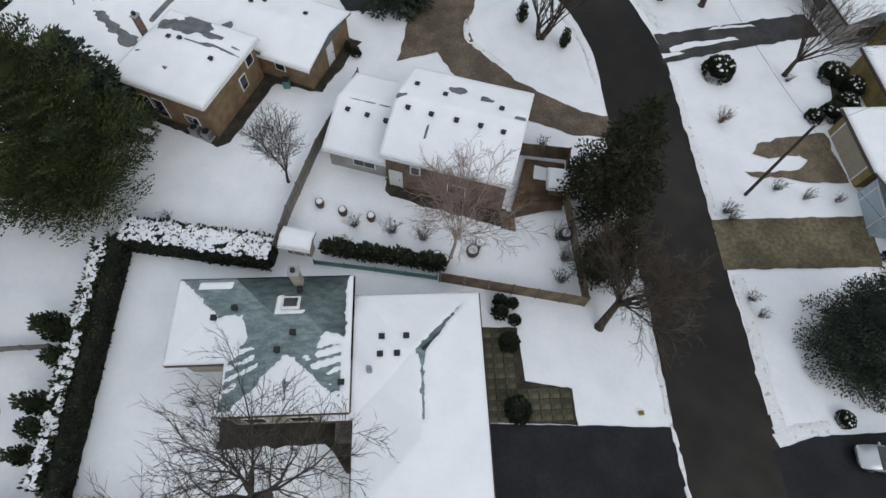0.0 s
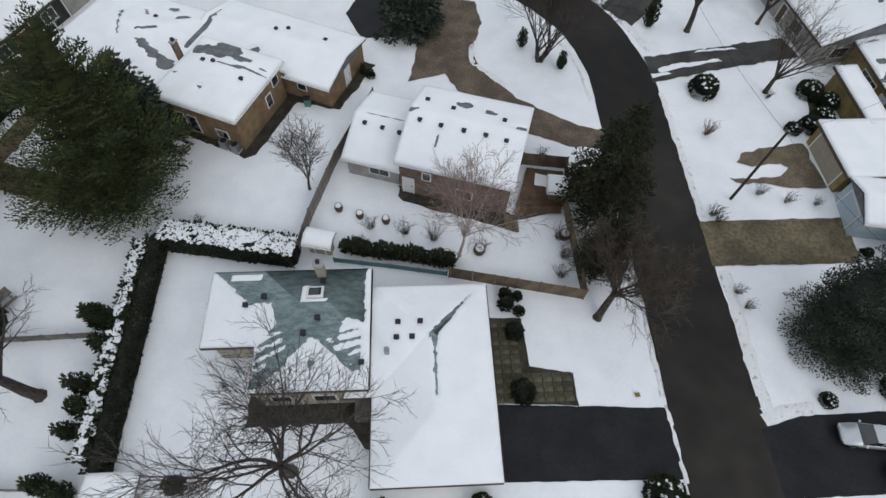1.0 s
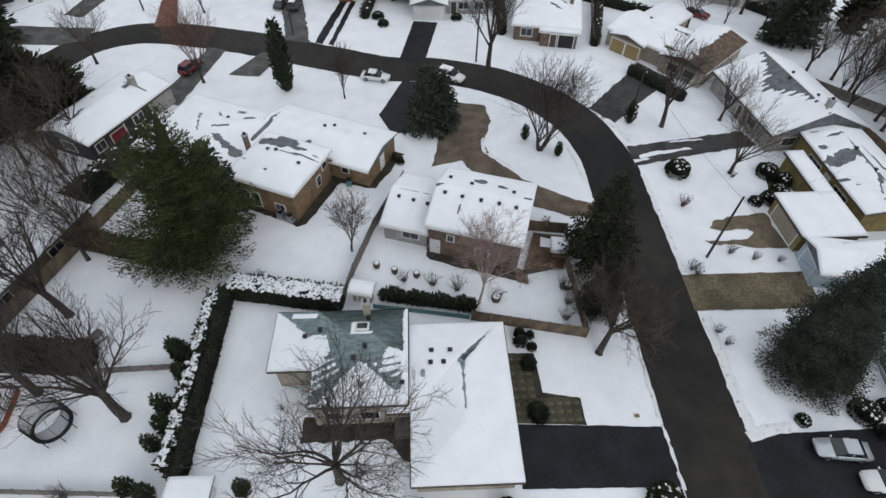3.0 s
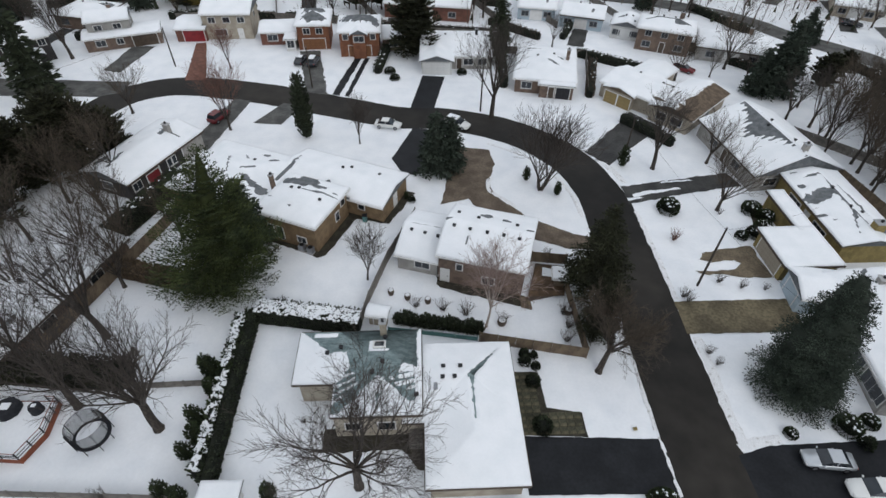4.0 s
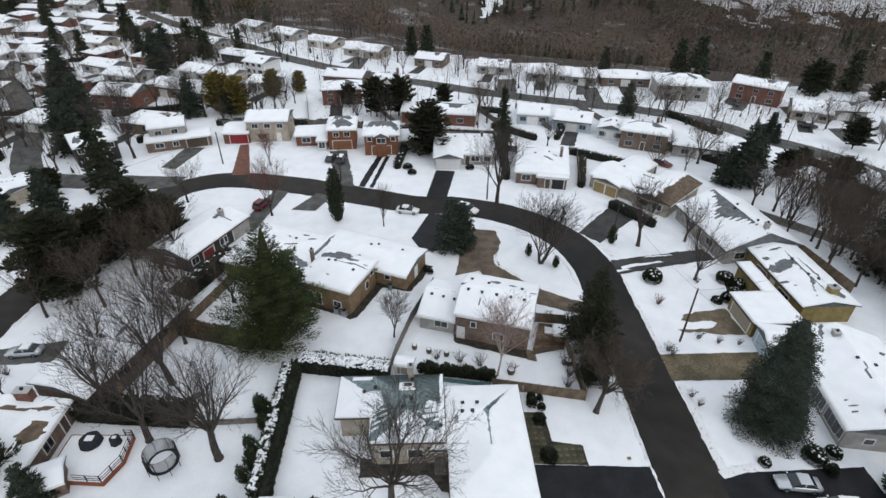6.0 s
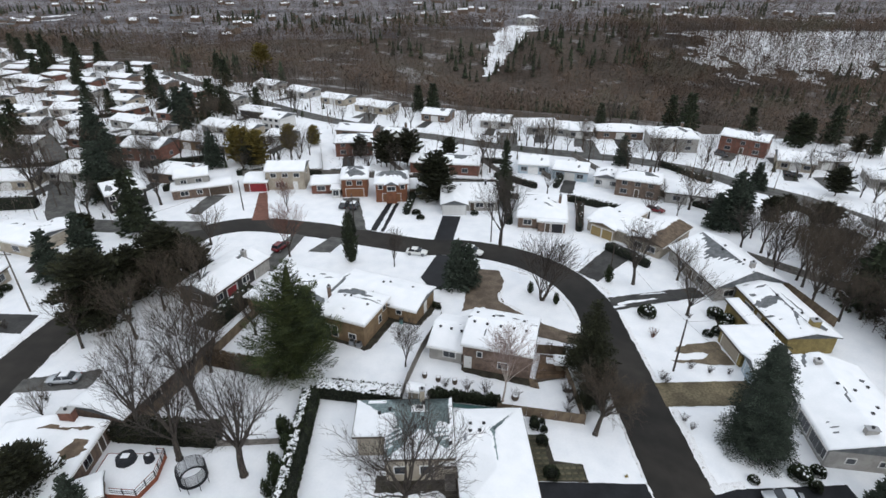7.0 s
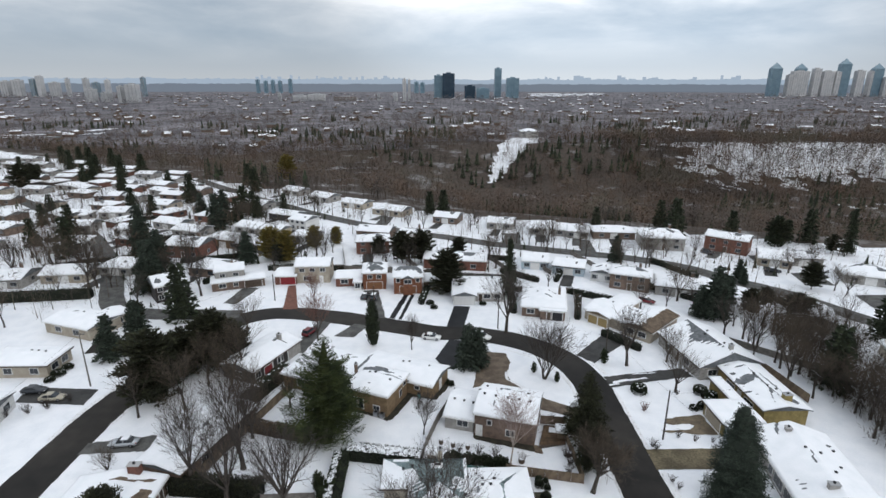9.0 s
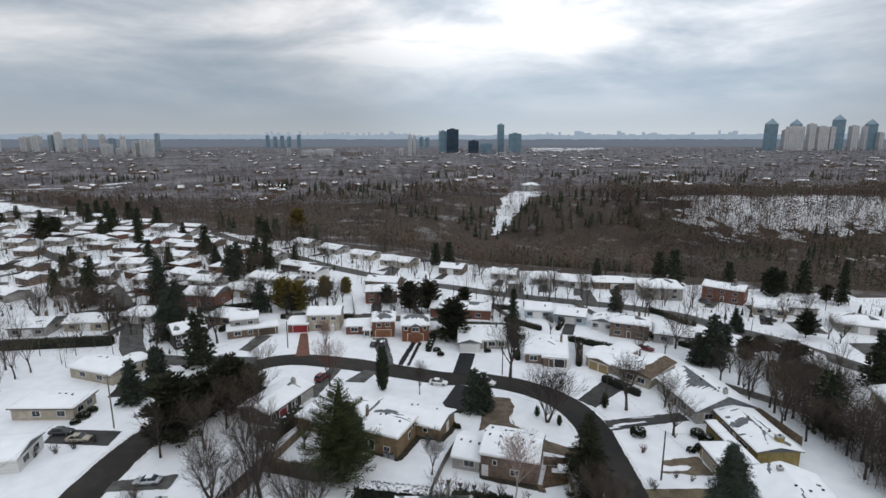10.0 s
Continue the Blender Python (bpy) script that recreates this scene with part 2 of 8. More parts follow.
COPSE_BROWN = material("copse_brown", (0.088, 0.072, 0.054), (0.050, 0.042, 0.034), rough=1.0, scale=0.06, island=0.25)
FENCE_WOOD = material("fence_wood", (0.19, 0.145, 0.10), (0.12, 0.09, 0.065), rough=0.9, scale=1.5, fine=0.2, per_object=0.18, stretch=(1, 1, 0.3))
GREY_WOOD = material("grey_wood", (0.20, 0.185, 0.165), (0.13, 0.12, 0.11), rough=0.9, scale=1.5, fine=0.2, per_object=0.18)
DECK_BROWN = material("deck_brown", (0.135, 0.088, 0.052), (0.085, 0.056, 0.036), rough=0.8, scale=1.0, fine=0.2, per_object=0.2)
DECK_RED = material("deck_red", (0.27, 0.085, 0.045), (0.19, 0.06, 0.035), rough=0.75, scale=1.0, fine=0.15)
GLASS = material("window_glass", (0.035, 0.042, 0.05), (0.02, 0.024, 0.03), rough=0.06, scale=0.4, spec=0.6)
BLUE_GLASS = material("blue_glass", (0.030, 0.060, 0.095), (0.02, 0.045, 0.075), rough=0.25, scale=0.05, spec=0.5)
TEAL_GLASS = material("teal_glass", (0.20, 0.30, 0.36), (0.15, 0.24, 0.30), rough=0.3, scale=0.05, spec=0.5)
CONCRETE = material("concrete", (0.42, 0.42, 0.42), (0.33, 0.34, 0.35), rough=0.9, scale=0.05)
# concrete of the far towers, lightened in colour to include distance haze
HAZE_PALE_CONCRETE = material("haze_pale_concrete", (0.60, 0.60, 0.60), (0.52, 0.53, 0.54), rough=0.9, scale=0.05)
DARK_METAL = material("dark_metal", (0.035, 0.036, 0.04), (0.025, 0.025, 0.028), rough=0.5, scale=2.0, metal=0.3)
GALV = material("galvanised", (0.35, 0.36, 0.38), (0.26, 0.27, 0.29), rough=0.45, scale=2.0, metal=0.7)
TEAL_BOARD = material("teal_board", (0.10, 0.22, 0.21), (0.07, 0.16, 0.155), rough=0.7, scale=1.0)
RUBBER = material("rubber", (0.02, 0.02, 0.022), (0.014, 0.014, 0.015), rough=0.85, scale=3.0)
BLACK_NET = material("black_net", (0.025, 0.027, 0.033), (0.015, 0.016, 0.02), rough=0.8, scale=3.0)
SILVER = material("silver_paint", (0.52, 0.55, 0.58), (0.47, 0.50, 0.53), rough=0.25, scale=0.5, metal=0.4, spec=0.5)
WHITE_CAR = material("white_car_paint", (0.74, 0.75, 0.74), (0.70, 0.71, 0.70), rough=0.25, scale=0.5, spec=0.5)
RED_CAR = material("red_car_paint", (0.15, 0.016, 0.02), (0.11, 0.012, 0.016), rough=0.25, scale=0.5, spec=0.5)
DARK_CAR = material("dark_car_paint", (0.045, 0.05, 0.06), (0.035, 0.04, 0.048), rough=0.25, scale=0.5, spec=0.5)
BEIGE_CAR = material("beige_car_paint", (0.40, 0.37, 0.29), (0.36, 0.33, 0.26), rough=0.3, scale=0.5, spec=0.5)
LAMP_RED = material("tail_lamp_red", (0.35, 0.02, 0.02), (0.30, 0.02, 0.02), rough=0.3)
LAMP_CLEAR = material("head_lamp_clear", (0.6, 0.6, 0.6), (0.5, 0.5, 0.5), rough=0.15)


# ---- mesh helpers ----
def part(name, data, mat, parent=None, label="", smooth=False):
    """Links a bmesh or a (verts, faces) pair as one mesh object under a thing or a part."""
    if isinstance(data, bpy.types.Mesh):
        me = data
    else:
        me = bpy.data.meshes.new(name)
        if isinstance(data, tuple):
            me.from_pydata(data[0], [], data[1])
            me.update()
        else:
            bmesh.ops.recalc_face_normals(data, faces=data.faces)
            data.to_mesh(me)
            data.free()
        mats = mat if isinstance(mat, (list, tuple)) else [mat]
        for one in mats:
            me.materials.append(one)
        if smooth:
            me.polygons.foreach_set("use_smooth", [True] * len(me.polygons))
    ob = new(name, me)
    if parent:
        ob.parent = parent
    if label:
        ob["label"] = label
    return ob


def thing(name, label, category, m=None, group="", kind=""):
    """An Empty at the base of a thing, which parents its parts."""
    ob = new(name)
    ob.empty_display_size = 0.3
    if m is not None:
        ob.matrix_basis = m
    return tagged(ob, label, category, group, kind)


def box(bm, x0, y0, z0, x1, y1, z1, m=None, bevel=0.0):
    vs = [Vector((x, y, z)) for x in (x0, x1) for y in (y0, y1) for z in (z0, z1)]
    if m is not None:
        vs = [m @ v for v in vs]
    b = [bm.verts.new(v) for v in vs]
    fs = [bm.faces.new([b[i] for i in q]) for q in ((0, 1, 3, 2), (4, 6, 7, 5), (0, 4, 5, 1), (2, 3, 7, 6), (0, 2, 6, 4), (1, 5, 7, 3))]
    if bevel:
        bmesh.ops.bevel(bm, geom=list({e for f in fs for e in f.edges}), offset=bevel, segments=1, affect="EDGES")


def boxed(*args, **kw):
    bm = bmesh.new()
    box(bm, *args, **kw)
    return bm


def tube_mesh(segs, sides_of):
    """Tapered tubes as (verts, faces) from rows (start, end, start radius, end radius)."""
    verts, faces = [], []
    for a, b, ra, rb in segs:
        d = b - a
        if d.length < 1e-5:
            continue
        d.normalize()
        p = d.orthogonal().normalized()
        q = d.cross(p)
        n = sides_of(ra)
        base = len(verts)
        for c, r in ((a, ra), (b, rb)):
            for i in range(n):
                w = 2 * math.pi * i / n
                verts.append(c + (p * math.cos(w) + q * math.sin(w)) * r)
        if rb <= 0:
            del verts[base + n + 1:]
        for i in range(n):
            j = (i + 1) % n
            faces.append((base + i, base + j, base + n) if rb <= 0 else (base + i, base + j, base + n + j, base + n + i))
    return verts, faces


def noise2(x, y, s, seed=0.0):
    return noise.noise(Vector((x * s, y * s, seed)))


# ---- ground, roads, drives ----
def woods_edge(x):
    return 168 - 0.36 * x if x > 0 else 168 - 0.62 * x


def ground_height(x, y):
    e = woods_edge(x) + 10
    if y < e:
        return 0.0
    def step(a, b, v):
        k = min(max((v - a) / (b - a), 0), 1)
        return k * k * (3 - 2 * k)
    depth = 15 * step(-60, 30, x) + 7
    z = -depth * step(e, e + 75, y)
    z += (depth + 3) * step(305, 432, y) if x > -30 else (depth + 1) * step(305 - (x + 30) * 0.6, 560 - (x + 30) * 0.6, y)
    return z + noise2(x, y, 0.012) * 2.0 * step(e, e + 80, y)


def spaced(*rows):
    out = []
    for a, b, n in rows:
        out += [a + (b - a) * i / n for i in range(n)]
    return out + [rows[-1][1]]


def build_ground():
    xs = spaced((-4950, -1200, 12), (-1200, -420, 16), (-420, 520, 140), (520, 1300, 16), (1300, 4950, 12))
    ys = spaced((-900, -120, 6), (-120, 100, 4), (100, 640, 90), (640, 1400, 16), (1400, 4900, 14))
    verts = [(x, y, ground_height(x, y)) for y in ys for x in xs]
    w = len(xs)
    faces, slots = [], []
    for j in range(len(ys) - 1):
        for i in range(w - 1):
            faces.append((j * w + i, j * w + i + 1, (j + 1) * w + i + 1, (j + 1) * w + i))
            cx, cy = (xs[i] + xs[i + 1]) / 2, (ys[j] + ys[j + 1]) / 2
            s = 0
            if cy > woods_edge(cx) + 4:
                s = 1
            if cy > 450 and s == 1 or abs(cx) > 700:
                s = 2
            slots.append(s)
    ob = part("ground", (verts, faces), [SNOW, WOOD_FLOOR, HAZY_FAR_GROUND])
    ob.data.polygons.foreach_set("material_index", slots)
    ob.data.polygons.foreach_set("use_smooth", [True] * len(faces))
    return tagged(ob, "snow-covered ground running out to woods and suburbs", "ground", kind="structure")


build_ground()


def open_snow(x, y):
    """Which of the two open snowy slopes in the woods a spot lies on, or 0."""
    n = noise2(x, y, 0.05, 2) + 0.5 * noise2(x, y, 0.17, 4)
    if abs(x - 32 - (y - 325) * 0.34) < 4 + (y - 320) * 0.075 + 8 * n and 350 + 30 * n < y < 486:
        return 1
    if 212 + 60 * n < x < 540 and 342 + 30 * n < y < 446 + 24 * n or 262 < x < 330 and 262 < y < 292 and n > 0.08:
        return 2
    if -680 < x < -430 and min(abs(y - 588 - (x + 540) * 0.5), abs(y - 625 - (x + 540) * 0.55)) < 5 + 9 * n:
        return 3
    if 330 < x < 560 and min(abs(y - 512 + (x - 400) * 0.5), abs(y - 548 + (x - 400) * 0.35)) < 4 + 9 * n:
        return 4
    if y > 2500 and 0.178 < (x + 10) / (y + 65) < 0.31 and n > -0.12:
        return 5
    return 0


def snow_slope(which, x0, y0, x1, y1, cell, label):
    """A snow sheet draped over the ground where the woods stand open."""
    index, verts, faces = {}, [], []
    for j in range(int((y1 - y0) / cell)):
        for i in range(int((x1 - x0) / cell)):
            x, y = x0 + i * cell, y0 + j * cell
            if open_snow(x + cell / 2, y + cell / 2) != which:
                continue
            ring = []
            for di, dj in ((0, 0), (1, 0), (1, 1), (0, 1)):
                key = (i + di, j + dj)
                if key not in index:
                    index[key] = len(verts)
                    px, py = x0 + key[0] * cell + noise2(key[0], key[1], 0.9, 1) * cell * 0.6, y0 + key[1] * cell + noise2(key[0], key[1], 0.9, 7) * cell * 0.6
                    verts.append((px, py, ground_height(px, py) + 0.35))
                ring.append(index[key])
            faces.append(ring)
    tagged(part("snow_slope", (verts, faces), SNOW, smooth=True), label, "ground", kind="structure")


snow_slope(1, 10, 300, 130, 490, 2.2, "open snowy slope rising through the woods")
snow_slope(2, 150, 270, 545, 490, 3.6, "snowy hillside between thin leafless trees")
snow_slope(3, -690, 500, -420, 720, 4.0, "snowy cutting between far woods")
snow_slope(4, 320, 420, 570, 600, 4.0, "snowy lane along the far hillside")
snow_slope(5, 450, 2500, 1150, 3500, 40.0, "wide snow-covered lots before the far towers")


def smooth_line(pts, step=1.5):
    """A rounded line through the given points."""
    out = []
    p = [Vector((*q, 0)) for q in pts]
    p = [p[0] * 2 - p[1]] + p + [p[-1] * 2 - p[-2]]
    for i in range(1, len(p) - 2):
        a, b, c, d = p[i - 1:i + 3]
        n = max(2, int((c - b).length / step))
        for k in range(n):
            t = k / n
            out.append(0.5 * ((2 * b) + (c - a) * t + (2 * a - 5 * b + 4 * c - d) * t * t + (3 * b - a - 3 * c + d) * t ** 3))
    out.append(p[-2])
    return out


def ribbon(name, pts, width, mat, z, label, category, jitter=0.2, kind="structure", ends=None):
    """A strip of paving along a line, with ragged edges where the snow lies over it."""
    line = smooth_line(pts, 0.8)
    verts, faces = [], []
    for i, c in enumerate(line):
        d = (line[min(i + 1, len(line) - 1)] - line[max(i - 1, 0)]).normalized()
        s = Vector((-d.y, d.x, 0))
        w = width if not ends else ends[0] + (ends[1] - ends[0]) * i / (len(line) - 1)
        for k, u in enumerate((-0.5, -0.25, 0.0, 0.25, 0.5)):
            e = (noise2(c.x, c.y, 0.9, 3.0 + k) * 0.7 + noise2(c.x, c.y, 0.25, 8.0 + k)) * jitter if k in (0, 4) else 0
            crown = 0.05 * (1 - abs(u) * 2)
            q = c + s * (u * w + e)
            verts.append((q.x, q.y, z + crown))
        if i:
            b = 5 * i
            faces += [(b - 5 + k, b - 4 + k, b + 1 + k, b + k) for k in range(4)]
    return tagged(part(name, (verts, faces), mat, smooth=True), label, category, kind=kind)


def patch(name, pts, mat, z, label, category, jitter=0.15, kind="structure"):
    """A paved or bare area with a ragged outline."""
    out = []
    n = len(pts)
    for i in range(n):
        a, b = Vector(pts[i]), Vector(pts[(i + 1) % n])
        k = max(2, int((b - a).length / 0.6))
        for j in range(k):
            q = a + (b - a) * j / k
            out.append((q.x + noise2(q.x, q.y, 1.1, 1) * jitter, q.y + noise2(q.x, q.y, 1.1, 5) * jitter, z))
    bm = bmesh.new()
    f = bm.faces.new([bm.verts.new(v) for v in out])
    bmesh.ops.triangulate(bm, faces=[f])
    for f in bm.faces:
        if f.normal.z < 0:
            f.normal_flip()
    me = bpy.data.meshes.new(name)
    bm.to_mesh(me)
    bm.free()
    me.materials.append(mat)
    return tagged(part(name, me, mat), label, category, kind=kind)


ribbon("road", [(20.6, -80), (20.9, -20), (21.0, 0), (21.2, 12), (21.4, 24), (21.2, 32), (19.2, 39.2), (14.8, 45.4), (8.6, 50), (0.2, 53), (-8.2, 53.9), (-17, 57.0),
                (-27, 60.8), (-39, 64.3), (-49, 65.2), (-56.5, 61), (-61, 51), (-63, 41), (-66.4, 27), (-67.4, 14), (-67.6, -5), (-67.6, -60)],
       7.0, ASPHALT, 0.03, "bare dark asphalt residential street between snowy lawns", "road")
ribbon("road", [(-150, 262), (-104, 213), (-79.6, 190), (-58.6, 170), (-38.7, 154.5), (-17.2, 141), (-1.6, 133), (11, 126), (28, 118.5), (43, 113), (57, 107.5), (71, 98),
                (78.5, 87), (86, 79.6), (90, 74), (96, 62), (103, 45), (112, 10)], 6.5, GREY_DRIVE, 0.03, "grey thinly snowed street behind the houses", "road")
ribbon("road", [(-62, 46), (-78, 48.5), (-84, 48)], 6, ASPHALT, 0.026, "short dark asphalt side drive", "road")
ribbon("road", [(-57, 64.2), (-67, 64.9), (-80, 65.6), (-92, 71), (-112, 104), (-150, 150), (-220, 210)], 6, GREY_DRIVE, 0.024, "grey street leading off between far houses", "road")

patch("driveway", [(4.6, -3.7), (17.2, -4.4), (17.4, -9.3), (4.5, -9.0)], WET_ASPHALT, 0.045, "wet black asphalt driveway beside the garage", "driveway", 0.08)
patch("driveway", [(23.9, -6.2), (27.2, -5.4), (40, -5.2), (40, -10.8), (24.0, -10.9)], WET_ASPHALT, 0.045, "wet black asphalt double driveway with parked cars", "driveway", 0.1)
patch("driveway", [(24.6, 11.9), (38.2, 11.9), (37.6, 7.2), (24.4, 7.3)], STRAW_DRIVE, 0.06, "trampled straw-coloured drive clear of snow", "driveway", 0.2)
patch("driveway", [(1.4, 44.5), (6.6, 43.5), (7.0, 39.6), (5.6, 34.5), (6.5, 31.6), (10.2, 27.2), (15.6, 23.6), (18.0, 23.0), (17.8, 20.6), (14.4, 20.9), (9.0, 23.4), (5.0, 26.6), (2.4, 31.2), (-1.4, 30.2)],
      BROWN_DRIVE, 0.05, "brown earthy horseshoe driveway clear of snow", "driveway", 0.25)
patch("driveway", [(0.8, 68.6), (-1.6, 56.5), (-5.7, 56.8), (-3.4, 69.2)], WET_ASPHALT, 0.05, "dark asphalt driveway to a white garage", "driveway", 0.12)
patch("driveway", [(-28.2, 80.4), (-24.6, 62.6), (-20.6, 61.8), (-24.2, 80.6)], GREY_DRIVE, 0.05, "half-cleared driveway with wheel tracks", "driveway", 0.4)
patch("driveway", [(-16.8, 77.0), (-19.8, 61.8), (-18.4, 61.4), (-15.4, 77.0)], WET_ASPHALT, 0.05, "dark wheel track cleared in a snowy driveway", "driveway", 0.25)
patch("driveway", [(-14.9, 77.0), (-17.4, 61.2), (-16.6, 60.9), (-13.9, 77.0)], WET_ASPHALT, 0.05, "dark wheel track cleared in a snowy driveway", "driveway", 0.25)
patch("driveway", [(24.6, 33.6), (41.6, 36.6), (42.4, 33.4), (33, 31.6), (24.8, 29.6)], DAMP_DRIVE, 0.05, "damp grey half-cleared driveway", "driveway", 0.35)
patch("driveway", [(21.6, 42.6), (28.6, 50.2), (32.4, 55.0), (36.2, 49.6), (31.5, 45.6), (24.4, 38.8)], DAMP_DRIVE, 0.05, "grey asphalt driveway clear of snow", "driveway", 0.25)
for pts in ([(26.0, 31.2), (29.4, 32.0), (33.5, 32.9), (33.0, 33.3), (28.2, 32.4), (25.8, 31.9)], [(30.6, 34.2), (35.6, 34.9), (35.2, 35.2), (31.0, 34.6)], [(24.9, 30.2), (27.2, 31.0), (26.6, 31.3), (24.8, 30.8)]):
    patch("snow_streak", pts, SNOW, 0.075, "thin snow smeared along the damp drive", "snow", 0.35)
patch("driveway", [(31.0, 19.6), (34.4, 20.4), (37.9, 20.8), (37.9, 15.2), (34.4, 15.4), (32.4, 15.9), (30.2, 16.0), (29.0, 16.6), (31.6, 16.7), (33.6, 16.7), (35.2, 17.6), (34.6, 18.4), (31.6, 18.0), (30.4, 18.6)], TAN_DRIVE, 0.05, "tan concrete drive half under snow before the carport", "driveway", 0.4)
patch("driveway", [(-50.2, 84.4), (-47.4, 67.6), (-43.6, 68.0), (-48.2, 84.8)], RED_BRICK, 0.05, "reddish paved driveway to a red garage door", "driveway", 0.2)
patch("driveway", [(-27.0, 51.6), (-23.6, 59.6), (-26.8, 60.6), (-31.6, 52.2)], GREY_DRIVE, 0.05, "grey concrete parking pad", "driveway", 0.15)
patch("driveway", [(-6.6, 37.0), (-8.5, 41.4), (-5.2, 50.2), (-1.6, 49.4), (-4.2, 37.4)], WET_ASPHALT, 0.05, "dark asphalt driveway beside the brick house", "driveway", 0.15)
patch("driveway", [(-40.4, 45.2), (-36.6, 60.6), (-33.6, 59.6), (-36.8, 44.2)], GREY_DRIVE, 0.05, "driveway clear of snow beside the bungalow", "driveway", 0.2)
patch("driveway", [(-86.0, 32.0), (-72.2, 31.0), (-71.8, 25.8), (-84.6, 26.9)], DAMP_DRIVE, 0.05, "grey asphalt driveway with two parked cars", "driveway", 0.15)
patch("driveway", [(-64.4, 15.2), (-54.2, 17.0), (-54.2, 13.0), (-64.4, 12.4)], GREY_DRIVE, 0.05, "driveway half buried in snow", "driveway", 0.3)
patch("driveway", [(-62.6, 83), (-64, 72), (-60.5, 71), (-58, 83)], GREY_DRIVE, 0.05, "grey curved driveway", "driveway", 0.3)
for px, py, w, d in ((20, 132, 6, 14), (45, 122, 5, 15), (103, 88, 8, 9), (112, 70, 14, 9), (99, 106, 6, 8), (-30, 160, 5, 14), (-100, 106, 7, 6), (-106, 140, 8, 6)):
    patch("driveway", [(px - w / 2, py - d / 2), (px + w / 2, py - d / 2 - 2), (px + w / 2 + 2, py + d / 2), (px - w / 2 + 2, py + d / 2)], GREY_DRIVE, 0.05, "bare grey driveway of a far house", "driveway", 0.3)
patch("soil_bed", [(-13.4, -2.4), (-13.5, -4.7), (-6.4, -4.6), (-4.9, -6.4), (-4.0, -6.9), (-3.7, -2.4)], SOIL, 0.04, "dark bare soil along the house wall", "soil", 0.25)
patch("soil_bed", [(-24.4, 23.9), (-16.9, 20.2), (-16.0, 20.6), (-12.7, 27.4), (-8.4, 26.2), (-5.0, 32.8), (-6.6, 33.6), (-12.4, 30.6), (-18, 26)], SOIL, 0.03, "dark wet soil at the foot of brick walls", "soil", 0.25)
# dark soil sheet that also stands in for the shade in this court
patch("soil_bed", [(39.0, 21.55), (42.7, 21.55), (42.75, 28.9), (41.4, 28.9)], SOIL, 0.035, "bare soil court beside the carport, dark also for its shade", "soil", 0.12)
patch("soil_bed", [(4.5, 3.2), (7.3, 3.0), (7.5, -0.9), (10.7, -1.5), (10.8, -4.0), (4.6, -3.6)], SOIL, 0.03, "mossy dark bed under paving stones", "soil", 0.12)
patch("soil_bed", [(-2.6, 15.4), (-0.8, 14.2), (7.0, 11.6), (7.6, 13.2), (-2.4, 16.6)], SOIL, 0.035, "bare brown bed along the rear wall", "soil", 0.35)


def snow_bank(pts, width, height):
    """A ragged ridge of gritty ploughed snow along a kerb."""
    line = smooth_line(pts, 0.5)
    verts, faces = [], []
    for i, c in enumerate(line):
        d = (line[min(i + 1, len(line) - 1)] - line[max(i - 1, 0)]).normalized()
        s = Vector((-d.y, d.x, 0))
        for k in range(7):
            u = k / 6 - 0.5
            h = 0.6 * height * (1 - (2 * u) ** 2) * (0.55 + 0.9 * noise2(c.x + u * width, c.y, 1.1, 2)) if 0 < k < 6 else -0.05
            q = c + s * (u * width + noise2(c.x, c.y, 0.8, k) * 0.25)
            verts.append((q.x, q.y, max(h, -0.05)))
        if i:
            b = 7 * i
            faces += [(b - 7 + k, b - 6 + k, b + 1 + k, b + k) for k in range(6)]
    return tagged(part("snow_bank", (verts, faces), DIRTY_SNOW, smooth=True), "ridge of gritty ploughed snow along the kerb", "snow bank", kind="stuff")


snow_bank([(24.9, -5.6), (24.8, -2), (25.2, 3), (25.3, 6.8)], 1.3, 0.28)
snow_bank([(24.3, -5.6), (26.2, -5.0), (28.5, -4.9)], 1.2, 0.3)
snow_bank([(17.3, -4.2), (17.4, -9.6)], 0.5, 0.16)
snow_bank([(17.2, -3.6), (17.4, 3), (17.6, 10)], 0.5, 0.16)
snow_bank([(25.0, 12.2), (25.1, 19), (25.2, 28)], 0.9, 0.2)
snow_bank([(25.6, 34.4), (24.4, 38.2), (23.2, 40.2)], 1.2, 0.2)
snow_bank([(17.6, 27), (16.6, 34), (12.6, 41), (6.6, 45.4)], 0.6, 0.18)
snow_bank([(-63.6, 20), (-62, 30), (-60, 38)], 0.8, 0.2)
snow_bank([(-71.2, 16), (-70.6, 25), (-67.5, 38)], 1.2, 0.25)
snow_bank([(6.0, 36.5), (5.6, 33.2), (8.8, 29.4)], 0.9, 0.3)


# ---- houses ----
MESHES = {}


def cached(key, build):
    """One mesh for alike pieces."""
    if key not in MESHES:
        bm, mat = build()
        bmesh.ops.recalc_face_normals(bm, faces=bm.faces)
        me = bpy.data.meshes.new(key[0])
        bm.to_mesh(me)
        bm.free()
        me.materials.append(mat)
        MESHES[key] = me
    return MESHES[key]


def frame_bm(w, h, t=0.09):
    return boxed(-w / 2 - t, -0.05, -t, w / 2 + t, 0.03, h + t, bevel=0.012)


def pane_bm(w, h):
    return boxed(-w / 2 + 0.03, -0.068, 0.03, w / 2 - 0.03, -0.048, h - 0.03)


def door_bm(w, h):
    return boxed(-w / 2, -0.03, 0, w / 2, 0.02, h, bevel=0.01)


